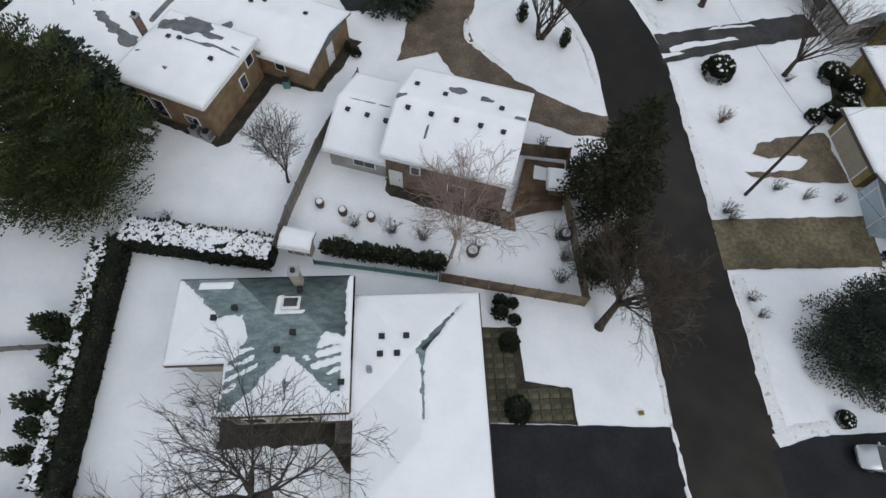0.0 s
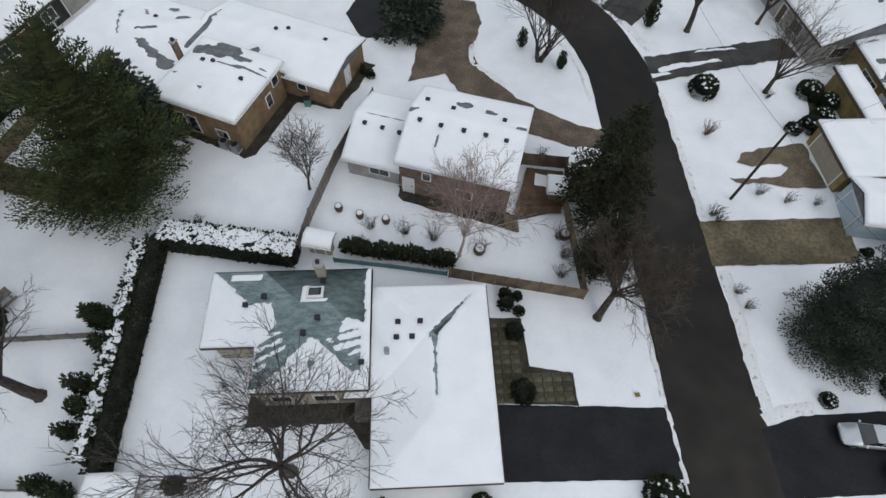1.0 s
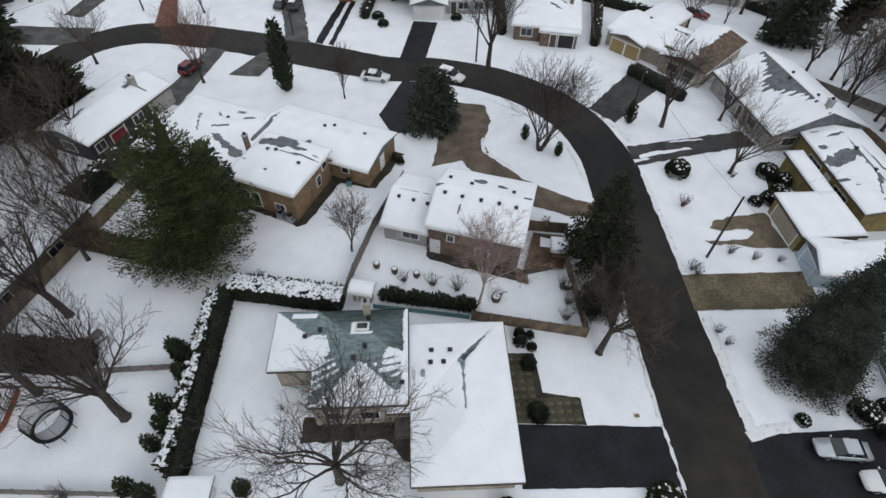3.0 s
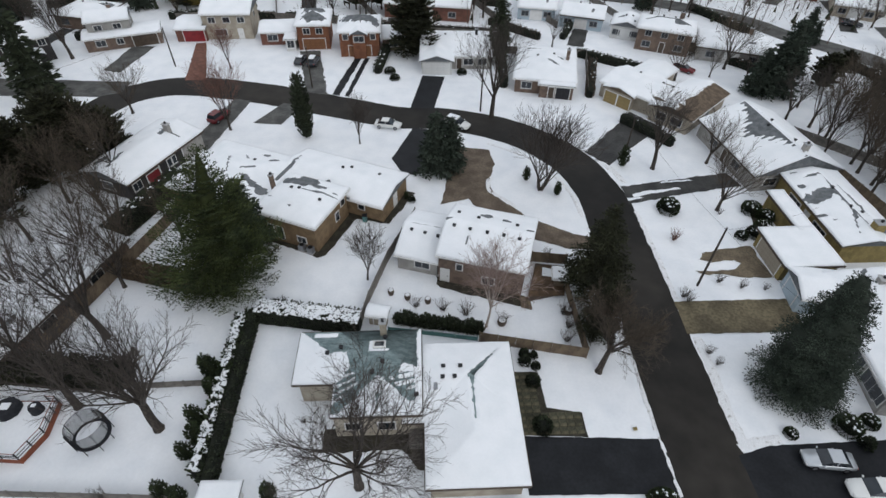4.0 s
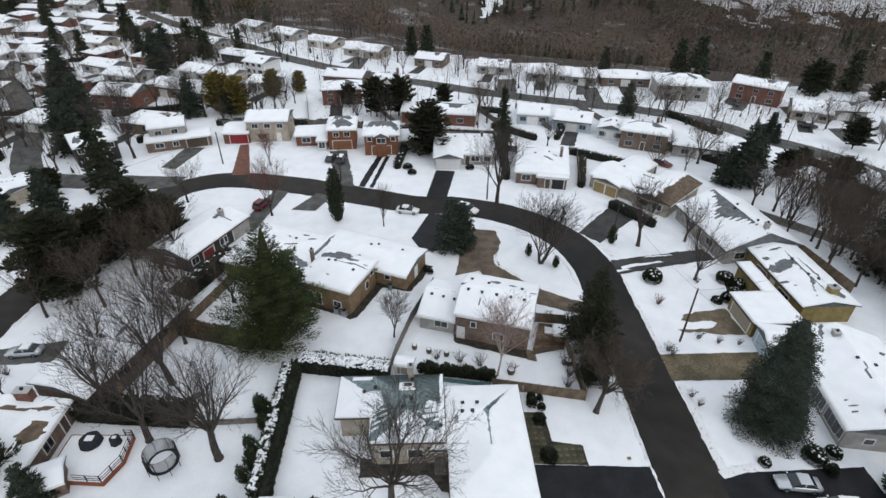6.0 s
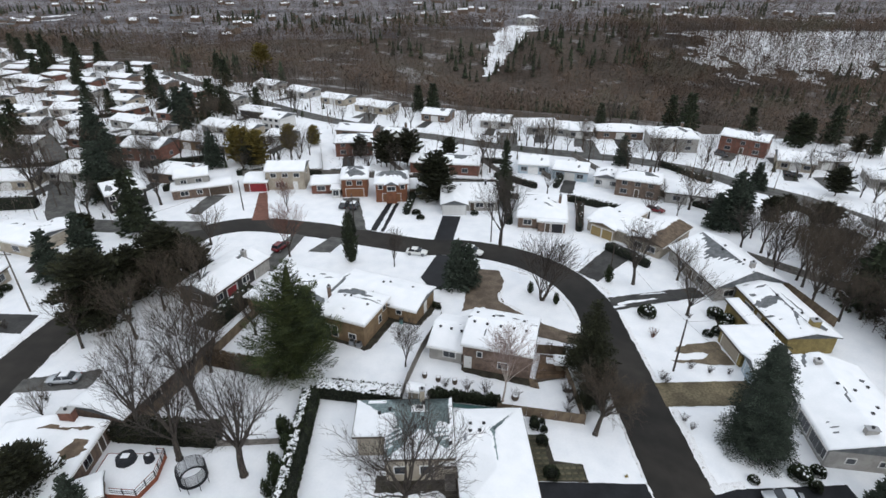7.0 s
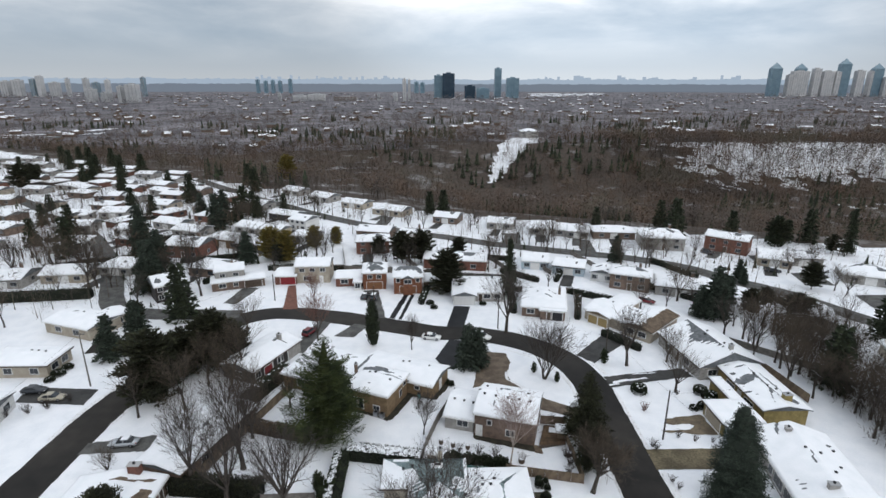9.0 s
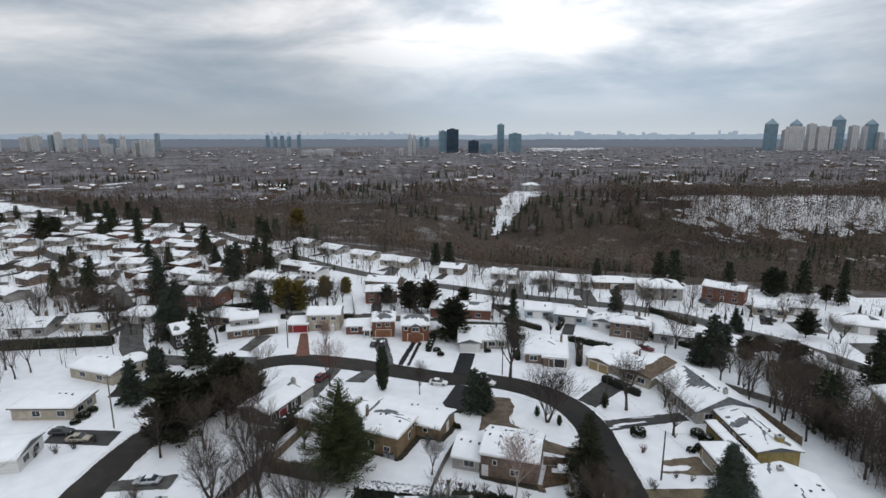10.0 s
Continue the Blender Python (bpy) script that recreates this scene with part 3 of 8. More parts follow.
def panel_of_door(w, h):
    return boxed(-w / 2, -0.028, 0, w / 2, 0.0, h, bevel=0.01)


def on_wall(wing, side, u, z):
    """The pose of a piece on the outside of a wing's wall: x along the wall, y inwards."""
    x0, y0, x1, y1, eave, slope, style = wing
    ix, iy = INSET[style]
    if side == "s":
        return pose(x0 + ix + (x1 - x0 - 2 * ix) * u, y0 + iy, z)
    if side == "n":
        return pose(x0 + ix + (x1 - x0 - 2 * ix) * u, y1 - iy, z, 0, 0, 180)
    if side == "e":
        return pose(x1 - ix, y0 + iy + (y1 - y0 - 2 * iy) * u, z, 0, 0, 90)
    return pose(x0 + ix, y0 + iy + (y1 - y0 - 2 * iy) * u, z, 0, 0, -90)


INSET = {"hip": (0.45, 0.45), "gx": (0.3, 0.45), "gy": (0.45, 0.3), "flat": (0.35, 0.35)}


def roof_height(wing, x, y):
    x0, y0, x1, y1, eave, slope, style = wing
    dx, dy = min(x - x0, x1 - x), min(y - y0, y1 - y)
    if dx < -1e-6 or dy < -1e-6:
        return -99.0
    return eave + {"hip": slope * min(dx, dy), "gx": slope * dy, "gy": slope * dx, "flat": 0.06}[style]


def wall_bm(wing, base=-0.3):
    x0, y0, x1, y1, eave, slope, style = wing
    ix, iy = INSET[style]
    a, b, c, d = x0 + ix, y0 + iy, x1 - ix, y1 - iy
    bm = bmesh.new()
    if style in ("hip", "flat"):
        box(bm, a, b, base, c, d, eave - 0.05)
        return bm
    along = style == "gx"
    s0, s1, e0, e1 = (b, d, a, c) if along else (a, c, b, d)
    half = (s1 - s0) / 2
    inset = iy if along else ix
    h, top = eave + slope * inset - 0.2, eave + slope * (half + inset) - 0.2
    prof = [(s0, base), (s1, base), (s1, h), ((s0 + s1) / 2, top), (s0, h)]
    rings = []
    for e in (e0, e1):
        rings.append([bm.verts.new((e, s, z) if along else (s, e, z)) for s, z in prof])
    bm.faces.new(rings[0])
    bm.faces.new(rings[1])
    for i in range(5):
        j = (i + 1) % 5
        bm.faces.new((rings[0][i], rings[0][j], rings[1][j], rings[1][i]))
    return bm


def roof_bm(wing):
    x0, y0, x1, y1, eave, slope, style = wing
    w, d = x1 - x0, y1 - y0
    bm = bmesh.new()
    th = 0.18
    if style == "flat":
        box(bm, x0, y0, eave - 0.22, x1, y1, eave + 0.06)
        return bm
    top = [bm.verts.new((x, y, eave)) for x, y in ((x0, y0), (x1, y0), (x1, y1), (x0, y1))]
    low = [bm.verts.new((x, y, eave - th)) for x, y in ((x0, y0), (x1, y0), (x1, y1), (x0, y1))]
    cx, cy = (x0 + x1) / 2, (y0 + y1) / 2
    if style == "gx" or (style == "hip" and w >= d):
        k = d / 2 if style == "hip" else 0
        r = eave + slope * d / 2
        p, q = bm.verts.new((x0 + k, cy, r)), bm.verts.new((x1 - k, cy, r))
        fs = [(top[0], top[1], q, p), (top[2], top[3], p, q), (top[3], top[0], p), (top[1], top[2], q)]
    else:
        k = w / 2 if style == "hip" else 0
        r = eave + slope * w / 2
        p, q = bm.verts.new((cx, y0 + k, r)), bm.verts.new((cx, y1 - k, r))
        fs = [(top[1], top[2], q, p), (top[3], top[0], p, q), (top[0], top[1], p), (top[2], top[3], q)]
    for f in fs:
        bm.faces.new(f)
    if style == "hip":
        bm.faces.new(list(reversed(low)))
    else:
        lp = [bm.verts.new((v.co.x, v.co.y, v.co.z - th)) for v in (p, q)]
        if style == "gx":
            under = [(low[0], low[1], lp[1], lp[0]), (low[2], low[3], lp[0], lp[1])]
            ends = [((top[3], low[3]), (p, lp[0])), ((p, lp[0]), (top[0], low[0])), ((top[1], low[1]), (q, lp[1])), ((q, lp[1]), (top[2], low[2]))]
        else:
            under = [(low[1], low[2], lp[1], lp[0]), (low[3], low[0], lp[0], lp[1])]
            ends = [((top[0], low[0]), (p, lp[0])), ((p, lp[0]), (top[1], low[1])), ((top[2], low[2]), (q, lp[1])), ((q, lp[1]), (top[3], low[3]))]
        gable = {(i, j) for i, j in (((3, 0), (1, 2)) if style == "gx" else ((0, 1), (2, 3)))}
        for f in under:
            bm.faces.new(f)
        for (a, b), (c, e) in ends:
            bm.faces.new((a, b, e, c))
        for i in range(4):
            j = (i + 1) % 4
            if (i, j) not in gable:
                bm.faces.new((top[i], top[j], low[j], low[i]))
        return bm
    for i in range(4):
        j = (i + 1) % 4
        bm.faces.new((top[i], top[j], low[j], low[i]))
    return bm


def gutters(wing):
    x0, y0, x1, y1, eave, slope, style = wing
    t, a, b = 0.09, eave - 0.2, eave - 0.02
    sides = []
    if style != "gy":
        sides += [(x0, y0 - t, a, x1, y0 - 0.003, b), (x0, y1 + 0.003, a, x1, y1 + t, b)]
    if style != "gx":
        sides += [(x0 - t, y0, a, x0 - 0.003, y1, b), (x1 + 0.003, y0, a, x1 + t, y1, b)]
    return sides


def snow_mesh(wing, others, cell, bare, depth, seed):
    """A snow blanket over one roof, thin or gone where it has melted."""
    x0, y0, x1, y1, eave, slope, style = wing
    nx, ny = 2 * max(2, round((x1 - x0) / cell / 2)), 2 * max(2, round((y1 - y0) / cell / 2))
    verts, thick, hidden = [], [], []
    for j in range(ny + 1):
        for i in range(nx + 1):
            x, y = x0 + (x1 - x0) * i / nx, y0 + (y1 - y0) * j / ny
            h = roof_height(wing, x, y)
            t = depth * (1 + 0.45 * noise2(x, y, 0.55, seed)) - 0.42 * bare(x, y)
            t = max(t, -0.07)
            verts.append((x, y, h + t))
            thick.append(t)
            hidden.append(any(roof_height(o, x, y) > h + t + 0.12 for o in others))
    w = nx + 1
    faces, rim = [], set()
    for j in range(ny):
        for i in range(nx):
            q = (j * w + i, j * w + i + 1, (j + 1) * w + i + 1, (j + 1) * w + i)
            if all(thick[k] < 0 for k in q) or all(hidden[k] for k in q):
                continue
            faces.append(q)
    edges = {}
    for q in faces:
        for a, b in zip(q, q[1:] + q[:1]):
            edges[(a, b)] = 1
    low = {}
    for a, b in list(edges):
        if (b, a) not in edges and (thick[a] > 0 or thick[b] > 0):
            for k in (a, b):
                if k not in low:
                    low[k] = len(verts)
                    x, y, z = verts[k]
                    verts.append((x, y, z - max(thick[k], 0) - 0.02))
            faces.append((b, a, low[a], low[b]))
    return verts, faces


def chimney(root, x, y, top, w, d, mat, base=0.0):
    c = part("chimney", boxed(x - w / 2, y - d / 2, base, x + w / 2, y + d / 2, top, bevel=0.02), mat, root)
    part("chimney_cap", boxed(x - w / 2 - 0.08, y - d / 2 - 0.08, top - 0.02, x + w / 2 + 0.08, y + d / 2 + 0.08, top + 0.1, bevel=0.02), CONCRETE, c, "concrete chimney cap")
    part("flue", boxed(x - 0.14, y - 0.14, top + 0.08, x + 0.14, y + 0.14, top + 0.4, bevel=0.03), DARK_METAL, c, "dark flue pipe")


def vent_bm():
    bm = bmesh.new()
    box(bm, -0.15, -0.15, -0.2, 0.15, 0.15, 0.16, bevel=0.03)
    box(bm, -0.2, -0.2, 0.15, 0.2, 0.2, 0.22, bevel=0.03)
    return bm


def house(label, x, y, rot, wings, wall, roof, windows=(), doors=(), chimneys=(), vents=(), bare=None, cell=0.5, gutter=None, depth=0.16, group="", trim=None, name="house", walls=None):
    root = thing(name, label, "house" if name == "house" else name.replace("_", " "), pose(x, y, 0, 0, 0, rot), group)
    bare = bare or (lambda px, py: 0.0)
    seed = x * 0.37 + y * 0.11
    for i, wing in enumerate(wings):
        part("wall", wall_bm(wing), walls[i] if walls else wall, root)
        part("roof", roof_bm(wing), roof, root)
        for side in gutters(wing):
            part("gutter", boxed(*side), gutter or WHITE_PAINT, root)
        snow = snow_mesh(wing, [o for o in wings if o is not wing], cell, bare, depth, seed + i)
        if snow[1]:
            part("snow_cover", snow, ROOF_SNOW, root, "fresh white snow blanket", smooth=True)
    for wi, side, u, z, w, h in windows:
        at = part("window", cached(("window", w, h, (trim or WHITE_PAINT).name), lambda: (frame_bm(w, h), trim or WHITE_PAINT)), None, root)
        at.matrix_basis = on_wall(wings[wi], side, u, z)
        n = 1 if w <= 1.0 else 2 if w < 2.2 else 3
        for k in range(n):
            pane = part("pane", cached(("pane", round(w / n, 2), h), lambda: (pane_bm(w / n, h), GLASS)), None, at, "dark glass")
            pane.matrix_basis = pose(-w / 2 + w / n * (k + 0.5), 0, 0)
        if w > 1.4:
            part("sill", cached(("sill", w), lambda: (boxed(-w / 2 - 0.15, -0.14, -0.16, w / 2 + 0.15, 0.0, -0.092), CONCRETE)), None, at)
    for wi, side, u, w, h, mat in doors:
        garage = w > 1.6
        at = part("garage_door" if garage else "door", cached(("door", w, h, mat.name), lambda: (door_bm(w, h), mat)), None, root)
        at.matrix_basis = on_wall(wings[wi], side, u, 0.05)
        part("door_frame", cached(("door_frame", w, h), lambda: (door_trim(w, h), WHITE_PAINT)), None, at)
        rows, cols = (4, max(2, round(w / 1.1))) if garage else (3, 1)
        if x * x + y * y < 9000:
            for k in range(rows * cols):
                pw, ph = w / cols - 0.1, h / rows - 0.08
                one = part("door_panel", cached(("door_panel", round(pw, 2), round(ph, 2), mat.name), lambda: (panel_of_door(pw, ph), mat)), None, at)
                one.matrix_basis = pose(-w / 2 + w / cols * (k % cols + 0.5), -0.031, h / rows * (k // cols) + 0.04)
        if not garage:
            part("handle", cached(("handle",), lambda: (boxed(0.28, -0.12, 1.0, 0.36, -0.04, 1.12), DARK_METAL)), None, at, "dark metal handle")
    for cx, cy, top, w, d, mat in chimneys:
        chimney(root, cx, cy, top, w, d, mat)
    for vx, vy in vents:
        z = max(roof_height(o, vx, vy) for o in wings)
        v = part("roof_vent", cached(("roof_vent",), lambda: (vent_bm(), DARK_METAL)), None, root, "black roof vent")
        v.matrix_basis = pose(vx, vy, z + 0.12)
    return root


def door_trim(w, h, t=0.12):
    bm = bmesh.new()
    outline = [(-w / 2 - t, 0), (-w / 2 - t, h + t), (w / 2 + t, h + t), (w / 2 + t, 0), (w / 2, 0), (w / 2, h), (-w / 2, h), (-w / 2, 0)]
    a, b = ([bm.verts.new((px, py, pz)) for px, pz in outline] for py in (-0.07, 0.02))
    for i in range(8):
        j = (i + 1) % 8
        bm.faces.new((a[i], a[j], b[j], b[i]))
    for q in ((0, 1, 6, 7), (1, 2, 5, 6), (2, 3, 4, 5)):
        bm.faces.new([a[i] for i in q])
        bm.faces.new([b[i] for i in q])
    return bm


def blobs(spots, edge=0.5, seed=1.0):
    """Melted spots as soft ellipses (x, y, half width, half depth, turn)."""
    def bare(x, y):
        v = 0.0
        for bx, by, rx, ry, turn in spots:
            c, s = math.cos(radians(turn)), math.sin(radians(turn))
            u, w = ((x - bx) * c + (y - by) * s) / rx, (-(x - bx) * s + (y - by) * c) / ry
            r = math.hypot(u, w) + 0.45 * noise2(x, y, 1.6, seed)
            v = max(v, min(1.0, max(0.0, (1.15 - r) / edge)))
        return v
    return bare


# The large hipped bungalow in the middle, its green shingles half bare
def melt_1(x, y):
    n = noise2(x, y, 1.1, 4) * 0.5 + noise2(x, y, 2.6, 9) * 0.6
    def inside(v, soft=0.5):
        return min(1.0, max(0.0, v / soft + 0.5 + n))
    stripe = math.sin((y - 0.35 * x) * 9.0) * 0.45
    v = 0.0
    # the long north slope
    if not (-14.7 < x < -12.6 and 5.25 < y < 5.8):
        v = max(v, inside(min(x + 16.0 - (6.0 - y) * 1.03, -4.85 - x, y - 3.1 + 0.3 * max(0, x + 10)), 0.35))
    # where the ridges cross
    v = max(v, inside(min(2.3 - abs(x + 8.6) + (y - 1.6) * 0.35, y - 0.35, 3.6 - y), 0.5))
    # the valley and slope towards the south-west
    side = (x + 12.4) - (y + 3.0)
    if -3.0 < y < 2.2:
        v = max(v, inside(0.42 - abs(side) * 0.75, 0.35))
        if side < 0.2 and x > -12.3:
            v = max(v, inside(0.1 + stripe - max(0, -side - 2.6), 0.6))
    # the thin lines and stripes towards the south-east
    east = (x + 4.5) + (y + 3.0)
    if -2.6 < y < 1.2:
        v = max(v, inside(0.2 - abs(east) * 0.9 + (y + 1) * 0.12, 0.35))
        if east > 0.1 and x < -4.9:
            v = max(v, inside(-0.15 + stripe + (0.35 if y < -0.6 else -0.1), 0.6))
    v = max(v, inside(0.0 - abs(x + 8.4) * 0.9 if -2.4 < y < -0.9 else -1, 0.5))
    # the hip of the garage wing
    if x > -0.3:
        v = max(v, inside(0.40 - 0.10 * (y - 0.4) - abs((x - 0.15) - (y - 0.6) * 0.86) * 1.1 if 0.2 < y < 3.9 else -1, 0.3))
        v = max(v, inside(0.26 + 0.03 * y - abs(x - 0.2) * 1.5 if -3.8 < y < 0.8 else -1, 0.3))
    if -9.3 < x < -7.5 and 3.2 < y < 4.5:
        v = 0.0 if x < -9.0 or y < 3.35 else v
    return v


H1 = [(-16.2, 0.1, -4.4, 6.0, 3.6, 0.25, "hip"), (-12.4, -3.2, -4.4, 6.0, 3.6, 0.25, "hip"), (-4.25, -9.3, 4.3, 4.8, 2.8, 0.27, "hip"), (-6.2, -3.55, 4.3, 4.8, 2.8, 0.27, "hip")]
h1 = house("large hipped bungalow with half-melted green shingle roof and garage wing", 0, 0, 0, H1, CREAM_STUCCO, GREEN_SHINGLE,
           windows=[(0, "w", 0.5, 1.0, 1.4, 1.1), (0, "n", 0.3, 1.0, 1.4, 1.1), (2, "e", 0.75, 1.0, 2.0, 1.3), (2, "e", 0.92, 1.0, 1.2, 1.3)],
           doors=[(2, "e", 0.2, 4.6, 2.2, WHITE_PAINT), (2, "e", 0.6, 0.95, 2.05, BROWN_PAINT)],
           vents=[(-12.0, 3.6), (-13.2, 2.9), (-7.9, 4.9), (-8.0, 1.7), (-8.9, 0.6), (-2.4, 1.5), (-0.8, 1.5), (-2.5, 0.3), (-1.4, 0.3), (-4.9, -1.4)],
           bare=melt_1, cell=0.17, gutter=BROWN_PAINT)
chimney(h1, -8.1, 5.55, 5.6, 0.6, 0.6, CREAM_STUCCO)
sky_light = part("roof_light", boxed(-0.62, -0.5, 0, 0.62, 0.5, 0.18, bevel=0.03), WHITE_PAINT, h1, "square roof light with dark glass")
sky_light.matrix_basis = pose(-8.4, 3.85, 4.21, -14.0)
part("pane", boxed(-0.45, -0.34, 0.182, 0.45, 0.34, 0.2), GLASS, sky_light)
part("exhaust_cap", boxed(-3.35, -0.85, 3.6, -3.0, -0.5, 4.45, bevel=0.06), GALV, h1)
part("rear_wall", boxed(-12.2, -3.14, -0.2, -4.62, -2.7, 3.4), CREAM_STUCCO, h1, "cream rendered rear wall")
for wx, wz, ww, wh in ((-10.6, 1.3, 1.3, 1.1), (-7.6, 1.2, 1.5, 1.2), (-5.3, 1.9, 0.9, 0.8)):
    rear_window = part("window", frame_bm(ww, wh), WHITE_PAINT, h1)
    rear_window.matrix_basis = pose(wx, -3.15, wz)
    part("pane", pane_bm(ww, wh), GLASS, rear_window, "dark glass")
part("rear_step", boxed(-5.6, -4.6, 0, -4.4, -3.0, 1.0, bevel=0.03), GREY_WOOD, h1, "small grey wooden landing")

# The two-part gabled house behind it
house("split-level gabled house with brown rear wall under thick snow", -7.5, 17.85, -17.5,
      [(0, 0, 5.5, 8.6, 2.5, 0.36, "gx"), (5.2, -0.6, 15.6, 8.9, 4.4, 0.34, "gx")], BROWN_BRICK, GREY_SHINGLE,
      windows=[(0, "s", 0.62, 0.9, 1.8, 1.1), (1, "s", 0.25, 2.4, 0.7, 0.9), (1, "s", 0.6, 1.0, 1.4, 1.1), (1, "e", 0.3, 2.6, 1.1, 1.1), (1, "e", 0.65, 2.6, 1.1, 1.1), (1, "n", 0.3, 2.4, 1.4, 1.2), (1, "n", 0.7, 2.4, 1.4, 1.2)],
      doors=[(1, "s", 0.08, 0.9, 2.0, WHITE_PAINT), (0, "n", 0.5, 0.95, 2.05, BROWN_PAINT)],
      vents=[(1.2, 3.4), (2.9, 3.3), (4.5, 3.2), (6.4, 3.3), (8.3, 3.2), (10.3, 3.2), (12.2, 3.2), (14.0, 3.1), (6.3, 6.2), (8.8, 5.6), (13.4, 5.4)],
      bare=blobs([(9.6, 6.9, 1.0, 0.55, 10), (12.0, 6.5, 0.7, 0.45, 0), (8.2, 1.9, 0.18, 0.7, 0), (5.5, 4.4, 0.7, 0.35, 30), (15.0, 4.9, 0.6, 0.3, 0), (3.0, 4.5, 2.2, 0.16, 0), (10, 4.25, 5.0, 0.08, 0)]),
      cell=0.3, walls=[GREY_STUCCO, BROWN_BRICK])

# The tan brick house with three low roofs
house("tan brick house of three wings with snowy low hip roofs", -24.9, 24.2, -24,
      [(0, 0, 8.9, 8.6, 4.3, 0.2, "hip"), (-2.6, 8.2, 13.7, 16.4, 2.7, 0.22, "gx"), (-15.0, 1.2, -0.5, 13.4, 2.9, 0.24, "hip")], TAN_BRICK, GREY_SHINGLE,
      windows=[(0, "s", 0.2, 0.5, 0.8, 2.0), (0, "s", 0.36, 0.5, 0.9, 2.0), (0, "s", 0.74, 0.9, 1.2, 0.9), (0, "e", 0.66, 1.2, 0.8, 1.3), (0, "e", 0.86, 2.6, 0.9, 1.0), (1, "s", 0.8, 1.2, 0.9, 0.8), (2, "s", 0.3, 1.0, 1.6, 1.2), (2, "w", 0.5, 1.0, 1.6, 1.2)],
      doors=[(1, "e", 0.5, 0.9, 2.05, WHITE_PAINT)],
      chimneys=[(-0.75, 5.6, 5.7, 0.42, 0.55, BROWN_BRICK)],
      vents=[(2.5, 5.2), (3.6, 5.3), (7.0, 4.5), (10.5, 13.8), (6.2, 13.9), (5.2, 13.2), (-6.5, 9.6)],
      bare=blobs([(3.3, 7.6, 1.7, 1.5, 20), (1.4, 6.9, 1.5, 0.75, 10), (4.9, 7.0, 1.4, 0.5, 0), (6.2, 5.8, 2.8, 0.2, 4), (4.4, 9.6, 0.5, 1.0, -20), (-1.9, 10.4, 0.35, 3.6, 0), (-4.6, 11.0, 0.9, 0.4, 30), (-9.6, 8.0, 0.2, 2.2, 30), (4.0, 2.2, 0.35, 0.25, 0), (7.9, 6.6, 0.5, 0.22, 0), (0.5, 3.2, 0.3, 0.2, 0), (-4.0, 5.4, 2.6, 0.55, -18), (-2.2, 4.8, 1.0, 0.8, 0), (-6.2, 7.6, 1.6, 0.25, 40), (-8.2, 10.2, 0.9, 0.25, -30), (-6.4, 12.0, 0.6, 0.5, 0)]),
      cell=0.32)

# West side
# near-black wall material here imitates the shade under the deep eaves
west_bungalow = house("long low bungalow with a snowy gable roof, dark eaves and shade-dark walls", -50.8, 35.0, -24, [(0, 0, 8.4, 15, 2.8, 0.26, "gy")], DARK_TIMBER, GREY_SHINGLE,
      windows=[(0, "e", 0.1, 0.9, 1.4, 1.2), (0, "e", 0.55, 0.9, 1.6, 1.2), (0, "s", 0.5, 0.9, 2.0, 1.2)], doors=[(0, "e", 0.3, 2.2, 1.9, RED_PAINT)],
      chimneys=[(5.0, 11.8, 4.9, 0.9, 0.6, GREY_STUCCO)], bare=blobs([(3.4, 3.2, 0.55, 2.3, 20), (1.0, 3.0, 0.8, 1.3, 0), (1.2, 8.0, 0.4, 0.4, 0), (5.2, 11.9, 2.6, 0.22, 0), (4.4, 11.0, 0.6, 0.5, 0)]), cell=0.4, gutter=BROWN_PAINT)
part("garage_wall", boxed(7.95, 10.6, -0.2, 8.02, 14.72, 2.75), GREY_STUCCO, west_bungalow, "plain grey garage wall")
for v in (5.6, 8.0, 10.2):
    part("porch_post", boxed(8.2, v, 0, 8.34, v + 0.14, 2.66, bevel=0.01), WHITE_PAINT, west_bungalow, "white porch post")
house("long bungalow with brown walls behind bare trees", -52.7, 6.9, -18, [(0, 0, 8.6, 18.0, 2.8, 0.16, "gy")], BROWN_BRICK, GREY_SHINGLE,
      windows=[(0, "e", 0.3, 0.9, 1.8, 1.2), (0, "e", 0.7, 0.9, 1.8, 1.2), (0, "w", 0.5, 0.9, 2.2, 1.3)], vents=[(2.6, 8.5), (6.6, 6.7), (5.2, 12)],
      bare=blobs([(4.4, 11.1, 0.3, 3.0, 6), (3.0, 8.5, 0.6, 0.5, 0), (6.0, 4.0, 0.3, 1.2, 0)]), cell=0.4, gutter=BROWN_PAINT)
house("brown brick house with a half-bare roof beside a deck", -58.2, -12.5, 0, [(0, 0, 12.2, 16.7, 2.9, 0.2, "gy")], TAN_BRICK, BROWN_SHINGLE,
      windows=[(0, "e", 0.45, 0.9, 1.2, 1.3), (0, "e", 0.72, 0.8, 1.4, 1.5), (0, "n", 0.5, 0.9, 1.6, 1.1)], doors=[(0, "e", 0.9, 0.9, 2.05, BROWN_PAINT)],
      chimneys=[(8.0, 16.2, 5.2, 1.6, 0.9, RED_BRICK)], bare=blobs([(10.6, 12.2, 1.2, 1.5, -20), (7.2, 14.8, 2.4, 0.35, 0), (10.0, 15.2, 1.2, 0.3, 10), (4.6, 11.0, 3.0, 0.7, 30), (7.0, 9.0, 3.0, 1.0, 20)]), cell=0.4, walls=[BROWN_BRICK])
